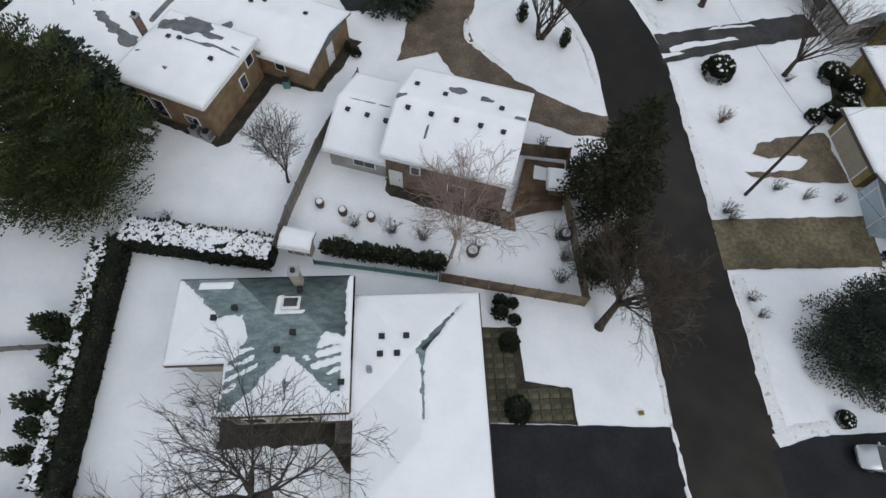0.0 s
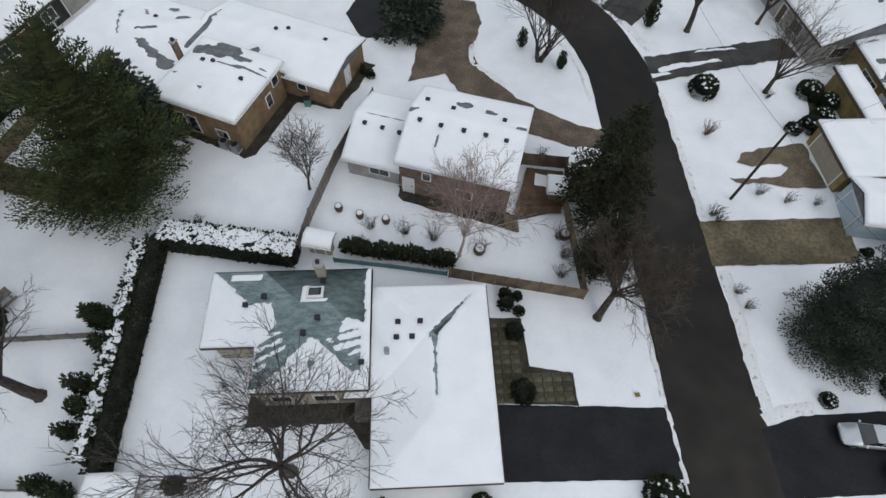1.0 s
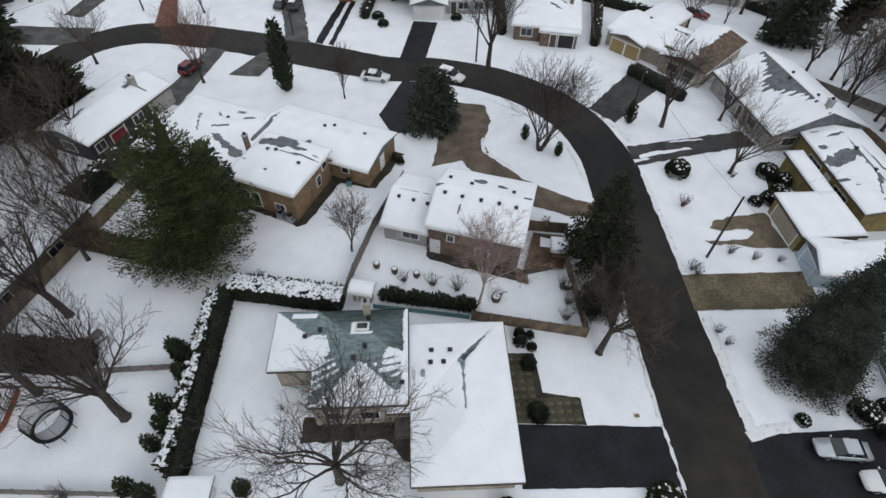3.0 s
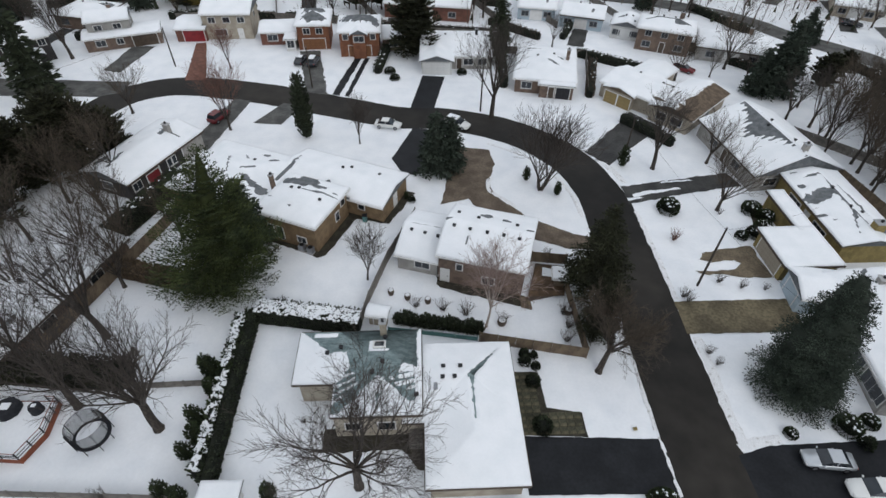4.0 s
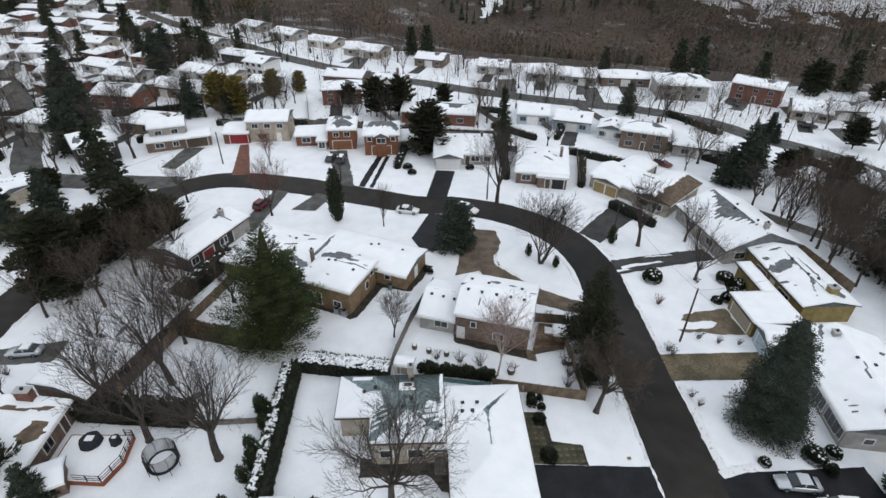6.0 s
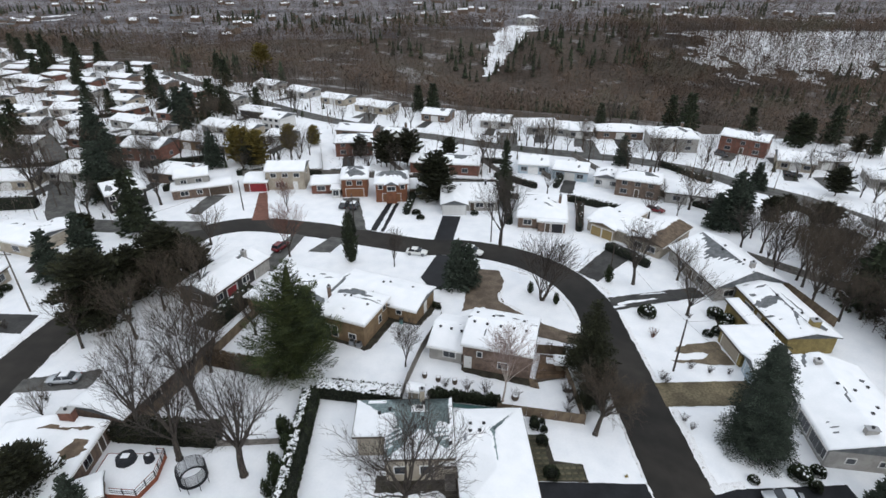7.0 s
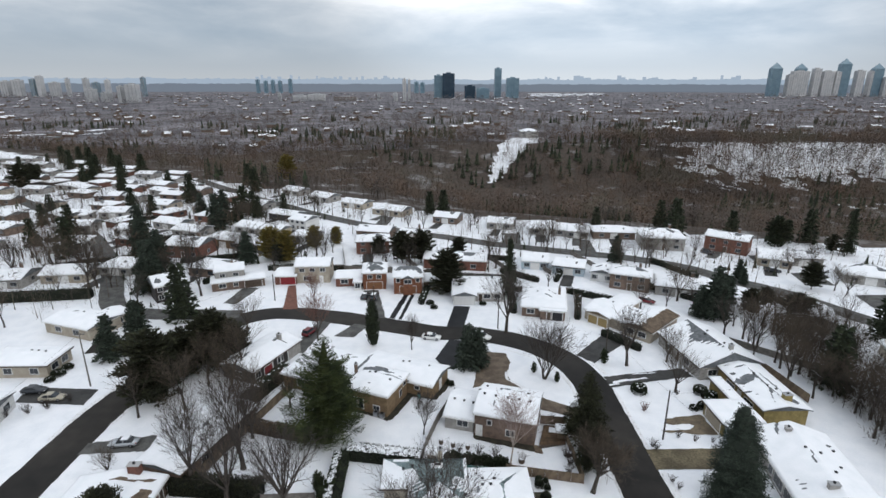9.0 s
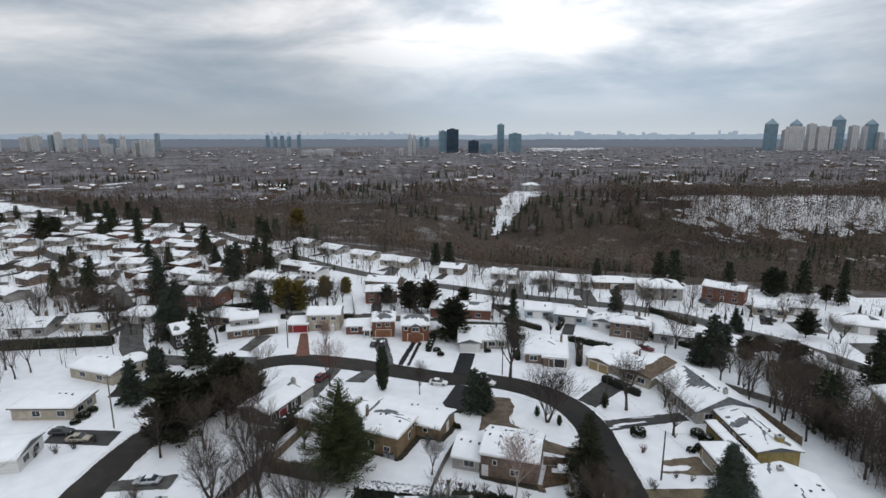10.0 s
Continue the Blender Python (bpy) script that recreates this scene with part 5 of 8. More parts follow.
# ---- trees ----
def grow_bare(seed, height, trunk_r, spread=0.9, limbs=9, fork=0.26, twist=0.1, up=0.06, stems=1, droop=0.0, lean=(0, 0), kids=(8, 5, 3), coarse=False, low=0.8):
    """Segments of a leafless tree: rows (start, end, radius, radius) of its limbs and of its twigs."""
    r = random.Random(seed)
    thick, thin = [], []
    pieces = (3, 2, 1, 1) if coarse else (6, 3, 2, 1)
    least = 0.024 if coarse else 0.014

    def branch(p, d, length, rad, level):
        n = pieces[level]
        line = [(p.copy(), d.copy())]
        for i in range(n):
            d = (d + Vector((r.uniform(-1, 1), r.uniform(-1, 1), r.uniform(-1, 1))) * twist * (1.6 if level else 1) + Vector((0, 0, up - droop * level * 0.12))).normalized()
            q = p + d * length / n
            r0, r1 = max(rad * (1 - 0.82 * i / n), least), max(rad * (1 - 0.82 * (i + 1) / n), least)
            (thin if level else thick).append((p.copy(), q.copy(), r0, 0.0 if level >= len(kids) - (1 if coarse else 0) or (level >= 2 and i == n - 1) else r1))
            p = q
            line.append((p.copy(), d.copy()))
        if level >= len(kids):
            return
        m = kids[level]
        first = 0.30 if level == 0 else 0.18
        turn = r.random() * 6.28
        for k in range(m):
            t = first + (1 - first) * (k + r.uniform(0.2, 0.9)) / m
            i = min(n - 1, int(t * n))
            at = line[i][0].lerp(line[i + 1][0], t * n - i)
            ax = line[i + 1][1]
            side = ax.orthogonal().normalized()
            turn += 2.4 + r.uniform(-0.5, 0.5)
            side = Matrix.Rotation(turn, 3, ax) @ side
            open_out = r.uniform(0.45, 0.8)
            d2 = (ax + side * open_out + Vector((0, 0, 0.10))).normalized()
            ln = length * (r.uniform(0.50, 0.66) * (1.0 - 0.5 * t) if level == 0 else r.uniform(0.42, 0.65) * (1.05 - 0.35 * t))
            branch(at, d2, ln, max(least, min(rad * (1 - 0.8 * t) * 0.6, rad * 0.42)), level + 1)

    for s in range(stems):
        a = 2 * math.pi * s / stems + r.random()
        base = Vector((math.cos(a), math.sin(a), 0)) * (0.25 if stems > 1 else 0)
        d = Vector((math.cos(a) * (0.35 if stems > 1 else 0) + lean[0], math.sin(a) * (0.35 if stems > 1 else 0) + lean[1], 1)).normalized()
        p, h0 = base + Vector((0, 0, -0.15)), height * fork
        rad = trunk_r / (1 if stems == 1 else 1.4)
        thick.append((p, p + d * 0.5, rad * 1.5, rad * 1.08))
        p = p + d * 0.5
        stem = [p.copy()]
        for i in range(4):
            d = (d + Vector((r.uniform(-1, 1), r.uniform(-1, 1), 0)) * 0.07).normalized()
            q = p + d * h0 / 4
            thick.append((p, q, rad * (1.08 - 0.08 * i), rad * (1.0 - 0.08 * i)))
            p = q
            stem.append(q.copy())
        for k in range(limbs):
            w = 2 * math.pi * (k * 0.382 + r.uniform(-0.06, 0.06))
            lift = low + 1.7 * ((k * 0.618 + r.uniform(0, 0.2)) % 1.0) if k else 3.0
            out = Vector((math.cos(w) * spread, math.sin(w) * spread, lift)).normalized()
            out = (out + d * 0.2 + Vector((lean[0], lean[1], 0)) * 0.4).normalized()
            at = p if k < 3 else stem[-2].lerp(p, r.random())
            branch(at, out, height * (1 - fork) * r.uniform(0.78, 0.98), rad * r.uniform(0.26, 0.42), 0)
    return thick, thin


def bare_tree(label, seed, height, trunk_r, bark=None, twig=None, category="tree", **kw):
    thick, thin = grow_bare(seed, height, trunk_r, **kw)
    top = max(b.z for _, b, _, _ in thin)
    k = height / top
    for rows in (thick, thin):
        rows[:] = [(a * k, b * k, ra, rb) for a, b, ra, rb in rows]
    root = thing("tree", label, category)
    part("trunk", tube_mesh(thick, lambda q: 7 if q > 0.1 else 5), bark or BARK, root, smooth=True)
    part("crown", tube_mesh(thin, lambda q: 4 if q > 0.03 else 3), twig or TWIG, root, "leafless twigs")
    return root


def place(ob, spots, first=True):
    """Moves a thing to the first of the spots (x, y, scale, turn, tip) and copies it to the others."""
    for i, (x, y, s, turn, *tip) in enumerate(spots):
        m = pose(x, y, 0, *(tip or (0, 0)), turn) @ Matrix.Scale(s, 4)
        if i == 0 and first:
            ob.matrix_basis = m
        else:
            c = copy_thing(ob, pose(x, y, 0, *(tip or (0, 0)), turn))
            c.scale = (s, s, s)


def tuft_mesh(rows):
    """Needle sprays as bent kites from rows (place, way, length, width, turn)."""
    verts, faces = [], []
    for p, d, ln, w, turn in rows:
        d = d.normalized()
        s = d.orthogonal().normalized()
        s = Matrix.Rotation(turn, 3, d) @ s
        t = d.cross(s) * w * 0.22
        b = len(verts)
        verts += [p, p + d * ln * 0.5 + s * w * 0.5 + t, p + d * ln, p + d * ln * 0.5 - s * w * 0.5 + t]
        faces.append((b, b + 1, b + 2, b + 3))
    return verts, faces


# darkened copies of the leaf colours: shade inside the crowns is painted in
INNER_SHADE = {m.name: material(m.name + "_inner_shade", tuple(c * k for c in m.node_tree.nodes["Color Ramp"].color_ramp.elements[1].color[:3]), rough=0.95, scale=1.8, bump=1.0, low=0.35, high=0.7)
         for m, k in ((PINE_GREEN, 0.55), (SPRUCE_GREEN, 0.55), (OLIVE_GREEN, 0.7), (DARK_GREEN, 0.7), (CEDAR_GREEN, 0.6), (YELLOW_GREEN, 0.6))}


def conifer(label, seed, height, radius, leaf, kind="spruce", bottom=0.08, trunk_r=0.22, ragged=0.2, fine=1.0, name="tree", category="conifer", lean=(0, 0), plume=True, core=0.58, layer=1.0, taper=0.85, fluff=0.0):
    """An evergreen of whorled branches, each a fan of needle sprays. fine: how small and many the sprays are."""
    r = random.Random(seed)
    rows, wood = [], [(Vector((0, 0, -0.1)), Vector((lean[0], lean[1], height * 0.95)), trunk_r, 0.03)]
    reaches = []
    z = height * bottom
    unit = (0.56 if kind != "column" else 0.42) / fine ** 0.8
    while z < height * 0.985:
        f = (z - height * bottom) / (height * (1 - bottom))
        axis = Vector((lean[0] * z / height, lean[1] * z / height, z))
        if kind == "spruce":
            reach = radius * (1 - f) ** taper * min(1, 0.6 + f * 5) + 0.12
        elif kind == "pine":
            reach = radius * (1 - f) ** 0.74 * min(1, 0.55 + f * 2.4) + 0.2
        elif kind == "spread":
            reach = radius * (math.sin(min(1, 0.2 + f * 0.85) * math.pi) ** 0.55) + 0.2
        else:
            reach = radius * (1 - f ** 2.6) ** 0.6 * min(1, 0.45 + f * 4) + 0.05
        reaches.append((z, reach))
        n = max(5, int(4 + reach * 1.8))
        for k in range(n):
            w = 2 * math.pi * (k + r.random()) / n
            ln = reach * (1 - ragged + 2 * ragged * r.random())
            if kind in ("pine", "spread") and r.random() < 0.15:
                ln *= 0.6
            rise = {"spruce": -0.25 + 0.55 * f, "pine": 0.02 + 0.6 * f, "spread": 0.1 + 0.5 * f, "column": 1.6}[kind] + r.uniform(-0.14, 0.14)
            d = Vector((math.cos(w), math.sin(w), rise)).normalized()
            across = Vector((-math.sin(w), math.cos(w), 0))
            base = axis + Vector((0, 0, r.uniform(-0.2, 0.2)))
            if kind == "column":
                base += Vector((math.cos(w), math.sin(w), 0)) * ln * 0.55
                ln *= 0.6
            elif ln > 1.0:
                wood.append((base, base + d * ln * 0.8, 0.045, 0.0))
            if plume and kind != "column":
                gap = 0.34 / fine ** 0.5
                m = max(2, int(ln * 0.86 / gap))
                bend = {"spruce": -0.16, "pine": 0.10, "spread": 0.0}[kind]
                for i in range(m + 1):
                    t = 0.14 + 0.86 * i / m
                    p = base + d * ln * t + Vector((0, 0, bend * ln * t * t))
                    for sgn in (-1, 1):
                        sl = (0.36 * ln * math.sin(min(1.0, t * 0.8 + 0.12) * math.pi) + 0.16) * r.uniform(0.6, 1.25)
                        sd = (d * 0.75 + across * sgn * 0.8 + Vector((0, 0, r.uniform(-0.2, 0.25) + (0.2 if kind != "spruce" else -0.06)))).normalized()
                        nk = max(1, int(sl / gap * 1.1 + 0.6))
                        for j in range(nk):
                            size = unit * r.uniform(0.75, 1.3)
                            way = sd + across * r.uniform(-0.4, 0.4) + d * r.uniform(-0.1, 0.5) + Vector((0, 0, r.uniform(-0.25, 0.3) + (0.25 if kind != "spruce" else 0.0)))
                            if fluff:
                                way = way.normalized() + Vector((r.uniform(-1, 1), r.uniform(-1, 1), r.uniform(-0.7, 1))) * fluff
                            rows.append((p + sd * sl * (j + r.random() * 0.6) / nk, way, size, size * r.uniform(0.34, 0.5 + 0.2 * fluff), r.random() * 6.28))
                    rows.append((p, d + across * r.uniform(-0.5, 0.5) + Vector((0, 0, 0.3)), unit * 1.2, unit * 0.45, r.random() * 6.28))
                continue
            m = max(3, int(ln * (2.5 if kind != "column" else 6) * fine + 0.5))
            for i in range(m):
                t = (i + r.random()) / m
                if t < 0.30 and kind != "column":
                    continue
                fan = 0.34 * ln * math.sin(min(1, t * 0.85 + 0.1) * math.pi) + 0.1
                for _ in range(3 if kind != "column" else 2):
                    off = r.uniform(-1, 1)
                    p = base + d * ln * t + across * off * fan + Vector((0, 0, (-0.14 if kind == "spruce" else 0.02) * ln * t * t + r.uniform(-0.12, 0.12)))
                    way = d * 0.8 + across * (off * 0.8 + r.uniform(-0.3, 0.3)) + Vector((0, 0, r.uniform(-0.35, 0.35) + (0.45 if kind in ("pine", "spread") else 0.0)))
                    size = unit * r.uniform(0.75, 1.35)
                    rows.append((p, way, size, size * r.uniform(0.32, 0.6), r.random() * 6.28))
        z += {"spruce": 0.40, "pine": 0.46, "spread": 0.46, "column": 0.26}[kind] * (0.85 + 0.3 * r.random()) / (fine ** 0.5) * layer
    root = thing(name, label, category)
    part("trunk", tube_mesh(wood, lambda q: 6 if q > 0.1 else 3), BARK, root, smooth=True)
    part("crown", tuft_mesh(rows), leaf, root, "needle-covered branches")
    # a closed shell in the darkened leaf colour imitates the crown's inner shade
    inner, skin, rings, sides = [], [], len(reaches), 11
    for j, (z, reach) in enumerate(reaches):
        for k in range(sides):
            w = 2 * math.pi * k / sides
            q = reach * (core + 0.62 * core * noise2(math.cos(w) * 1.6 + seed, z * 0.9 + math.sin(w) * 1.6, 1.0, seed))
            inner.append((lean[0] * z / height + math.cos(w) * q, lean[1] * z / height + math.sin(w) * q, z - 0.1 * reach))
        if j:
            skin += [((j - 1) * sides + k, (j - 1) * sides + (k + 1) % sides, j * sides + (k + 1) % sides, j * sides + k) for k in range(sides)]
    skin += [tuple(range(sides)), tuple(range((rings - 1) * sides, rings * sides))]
    part("inner_crown", (inner, skin), INNER_SHADE[leaf.name], root, "dense inner foliage with shade painted into its colour", smooth=True)
    return root


# leafless trees, the nearest with shapes of their own
place(bare_tree("large leafless maple over the snowy back lawn", 3, 16.6, 0.36, spread=1.1, limbs=14, fork=0.27, low=0.6, twist=0.2, kids=(10, 7, 4)), [(-9.9, -7.7, 1.0, 40)])
place(bare_tree("pale-barked leafless birch behind the hedge", 8, 12.6, 0.13, BIRCH_BARK, BIRCH_TWIG, spread=0.62, limbs=12, stems=1, fork=0.3, droop=0.5, kids=(9, 5, 4)), [(2.7, 9.0, 1.0, 0)])
place(bare_tree("young leafless tree with an oval crown", 5, 9.4, 0.12, spread=0.55, limbs=13, fork=0.16, kids=(7, 5, 3)), [(-10.6, 16.4, 1.0, 0), (-13.6, 45.7, 0.95, 80)])
place(bare_tree("leafless tree of several stems on the lawn", 14, 11.0, 0.24, spread=0.85, limbs=6, stems=4, fork=0.14, kids=(8, 5, 4)), [(12.9, 33.4, 1.22, 10)])
place(bare_tree("brown leafless tree leaning out over the street", 21, 9.4, 0.30, BARK, HAZE_TWIG, spread=1.25, limbs=16, fork=0.26, lean=(0.36, 0.46), twist=0.24, kids=(11, 7, 5)), [(13.5, 2.9, 1.0, 0)])
place(bare_tree("stout leafless maple with a broad fine-twigged dome", 71, 16.4, 0.40, spread=1.0, limbs=14, fork=0.34, lean=(-0.04, 0.03), kids=(10, 5, 4)), [(-28.6, -1.8, 1.0, 0)])
maple = bare_tree("tall leafless maple with ascending limbs", 33, 14.2, 0.32, spread=0.85, limbs=12, fork=0.28, kids=(8, 5, 4))
place(maple, [(-37.6, 8.9, 1.14, 130), (30.8, 38.0, 0.95, 60), (8.1, 53.6, 1.2, 200), (-36.9, 0.7, 1.1, 250), (-43.6, 5.2, 0.95, 20), (-130.8, 89.8, 1.0, 70), (-106.3, 84.0, 1.0, 10), (-72.0, 77.3, 0.95, 160)])
maple2 = bare_tree("russet-twigged leafless tree with a rounded crown", 47, 11.0, 0.24, BARK, HAZE_TWIG, spread=1.0, limbs=11, fork=0.2, kids=(7, 5, 3))
place(maple2, [(36.5, 28.0, 1.0, 0), (-120, 92, 1.5, 40), (-104, 84, 1.3, 10), (-52.4, 55.8, 0.9, 90), (39.6, 39.2, 0.85, 140), (-48.5, 14.5, 1.0, 20), (-44.0, 20.6, 1.1, 300), (-34.5, 24.5, 0.85, 66), (-41.5, 24.5, 0.95, 10), (-56.6, 7.4, 0.55, 12), (-38.5, 16.0, 0.9, 200), (56.4, 71.5, 1.1, 33), (44.6, 66.6, 0.9, 200), (81.2, 51.4, 0.8, 10), (100.4, 92.5, 0.85, 0), (110.8, 97.5, 0.85, 80), (69.6, 109.4, 0.75, 10), (104.9, 74.6, 0.75, 50), (-46.5, 30, 0.95, 0), (-40.0, 19.5, 1.0, 33)])
place(bare_tree("tall russet-twigged leafless tree by the street", 52, 13.5, 0.2, BARK, RED_TWIG, spread=0.55, limbs=12, fork=0.14, kids=(8, 5, 3)), [(-34.8, 50.2, 1.0, 0), (-40.2, 72.6, 0.75, 100)])
far_tree = bare_tree("leafless garden tree among the houses", 61, 11.0, 0.22, spread=0.95, limbs=9, fork=0.2, kids=(6, 4), coarse=True)
rng = random.Random(5)
spots = [(58.5, 19.0), (61, 27), (64, 34), (66, 40), (60, 45), (68, 27), (72, 34), (63, 14), (70, 18), (76, 26), (66, 8), (74, 46), (80, 40), (58, 51), (63, 56), (84, 62), (88, 56), (96, 92), (104, 78), (90, 66), (52, 68), (58, 66), (62, 104), (69, 92), (47, 98),
         (20, 100), (38, 118), (26, 124), (17, 128), (14, 84), (24, 82), (-16, 100), (-8, 106), (-28, 100), (-44, 106), (-52, 108), (-60, 112), (-46, 118), (-78, 98), (-88, 92), (-100, 84), (-112, 80), (-128, 78)]
spots += [(rng.uniform(-180, -55), rng.uniform(96, 220)) for _ in range(70)] + [(rng.uniform(-60, 130), rng.uniform(96, 168)) for _ in range(46)] + [(rng.uniform(57, 125), rng.uniform(-15, 62)) for _ in range(56)] + [(rng.uniform(-230, -130), rng.uniform(50, 200)) for _ in range(30)] + [(rng.uniform(-130, -78), rng.uniform(40, 100)) for _ in range(14)]
BUILT = [(o.matrix_basis.translation.x, o.matrix_basis.translation.y, o.matrix_basis.to_euler().z) for o in scene.objects if o.parent is None and o.get("category") == "house"]


def clear_of_houses(x, y):
    """Whether a spot lies clear of the houses' footprints."""
    for hx, hy, turn in BUILT:
        c, s = math.cos(turn), math.sin(turn)
        u, v = (x - hx) * c + (y - hy) * s, -(x - hx) * s + (y - hy) * c
        if -1.5 < u < 17 and -1.5 < v < 14:
            return False
    return True


# half-cleared drives before the houses behind
for k, (hx, hy, turn) in enumerate(BUILT):
    if 88 < hy < 230 and k % 4:
        c, sn = math.cos(turn), math.sin(turn)
        a = 1.0 + (k * 37 % 50) / 10
        corners = [(hx + u * c - v * sn, hy + u * sn + v * c) for u, v in ((a, -9.5), (a + 3.6, -9.0), (a + 3.4, 0.3), (a + 0.2, 0.3))]
        patch("driveway", corners, DAMP_DRIVE if k % 3 else GREY_DRIVE, 0.04, "damp grey driveway half cleared of snow", "driveway", 0.4)


def scatter(ob, rows, name, label, mats):
    """One joined mesh of many turned and scaled copies of a tree, for those too far off to count."""
    for child in ob.children:
        me = child.data
        co = np.empty(len(me.vertices) * 3)
        me.vertices.foreach_get("co", co)
        co = co.reshape(-1, 3)
        polys = [tuple(p.vertices) for p in me.polygons]
        verts, faces = [], []
        for x, y, k, turn in rows:
            c, s = math.cos(radians(turn)) * k, math.sin(radians(turn)) * k
            b = len(verts)
            verts += np.stack((co[:, 0] * c - co[:, 1] * s + x, co[:, 0] * s + co[:, 1] * c + y, co[:, 2] * k), 1).tolist()
            faces += [[i + b for i in p] for p in polys]
        tagged(part(name, (verts, faces), me.materials[0]), label, "trees", kind="stuff")


rows = [(x, y, rng.uniform(0.65, 1.1), rng.uniform(0, 360)) for x, y in spots if y < woods_edge(x) + 10 and clear_of_houses(x, y)]
near_rows = sorted((r for r in rows if r[1] < 128 and -100 < r[0] < 100), key=lambda r: r[1])[:110]
place(far_tree, near_rows)
scatter(far_tree, [r for r in rows if r not in near_rows], "far_garden_trees", "leafless trees among the far houses", None)

brown_tree = bare_tree("brown fine-twigged leafless tree in a back garden", 64, 12.0, 0.2, BARK, HAZE_TWIG, spread=0.95, limbs=11, fork=0.34, kids=(7, 5), coarse=True)
rng = random.Random(15)
rows = [(x, y, rng.uniform(0.75, 1.05), rng.uniform(0, 360)) for x, y in [(63 + rng.uniform(-4, 22), 20 + rng.uniform(-14, 30)) for _ in range(16)] + [(-60, 22), (-63, 33), (-46, 34), (-41, 33), (-100, 98), (-84, 100), (-70, 96), (-95, 120)] + [(rng.uniform(-150, -76), rng.uniform(82, 160)) for _ in range(44)] + [(rng.uniform(-150, -104), rng.uniform(22, 72)) for _ in range(18)] + [(rng.uniform(-98, -40), rng.uniform(92, 136)) for _ in range(20)] + [(rng.uniform(8, 64), rng.uniform(92, 128)) for _ in range(12)] if clear_of_houses(x, y)]
place(brown_tree, rows)

hazy_tree = bare_tree("dense brown leafless tree with a hazy crown", 66, 12.5, 0.22, BARK, HAZE_TWIG, spread=1.05, limbs=12, fork=0.3, kids=(8, 5, 2))
place(hazy_tree, [(x + rng.uniform(-1.5, 1.5), y + rng.uniform(-1.5, 1.5), rng.uniform(0.85, 1.12), rng.uniform(0, 360)) for x, y in
                  ((61, 44), (67, 40), (63, 33), (61, 25), (66, 18), (-51.4, 33), (-54, 24.5), (-46.5, 34.5), (61.6, 44.9), (69.3, 50.2), (74.7, 52.5), (70.3, 56.2), (63.0, 39.9), (58.0, 28.9), (63.1, 35.4))])

# evergreens
place(conifer("broad green white pine with layered plumes beside the hedge", 2, 15.8, 5.9, PINE_GREEN, "pine", bottom=0.03, trunk_r=0.35, ragged=0.52, fine=2.5, lean=(-0.2, 5.0), core=0.34, layer=2.3, fluff=0.45), [(-26.6, 14.9, 1.0, 0)])
place(conifer("big blue-green spruce on the front lawn", 4, 15.0, 3.9, SPRUCE_GREEN, "spruce", bottom=0.03, trunk_r=0.3, fine=3.6, ragged=0.24, lean=(-0.3, 1.5), core=0.74, layer=1.6, taper=0.58, fluff=1.0), [(32.5, 0.2, 1.0, 0)])
place(conifer("dark olive evergreen with a pointed crown at the street edge", 6, 13.6, 3.3, OLIVE_GREEN, "spruce", bottom=0.16, trunk_r=0.22, ragged=0.4, fine=2.0, core=0.5, layer=1.4, fluff=0.8), [(15.2, 13.2, 1.0, 0), (14.2, 7.4, 0.6, 70)])
spruce = conifer("dark spruce with a pointed crown", 9, 10.0, 2.7, SPRUCE_GREEN, "spruce", trunk_r=0.2, taper=0.72, fluff=0.6, core=0.66, layer=1.25)
place(spruce, [(-25.4, 22.6, 1.02, 130), (-1.9, 37.8, 0.98, 0), (0.2, 38.6, 0.86, 70), (-76.4, 42.6, 1.02, 10), (-74.4, 49.6, 1.05, 50), (50.8, 104.5, 0.9, 0), (82.2, 88.0, 0.62, 90), (60.8, 61.0, 1.35, 0), (64.6, 66.5, 0.95, 40), (57.4, 61.4, 0.85, 77), (68.8, 69.4, 0.8, 15), (81.0, 83.4, 0.5, 60), (41.6, -8.8, 0.75, 0), (44.8, -11.6, 0.6, 120), (-44.6, -6.4, 0.62, 0), (-87.2, 80.6, 1.5, 20), (-91.6, 90, 1.25, 0), (-93.8, 99.6, 1.3, 66), (-68.5, 104.8, 1.08, 30), (-93.6, 145.6, 1.5, 0), (-96.6, 161, 1.35, 66), (-110.6, 172, 1.0, 10), (-112.5, 124.9, 1.5, 200), (-106, 113, 1.3, 0)])
place(conifer("dark spreading evergreen beside the side street", 12, 13.0, 4.0, OLIVE_GREEN, "spread", bottom=0.06, trunk_r=0.28, ragged=0.42, fine=0.8, core=0.42, layer=1.45), [(-59.4, 27.2, 1.08, 0), (-58.0, 35.4, 0.8, 60), (-53.6, 39.2, 0.96, 100), (-50.4, 43.2, 0.6, 220), (-57.5, 45.0, 0.66, 10), (-49.8, -4.9, 0.66, 30), (-4.8, 78.8, 0.98, 20)])
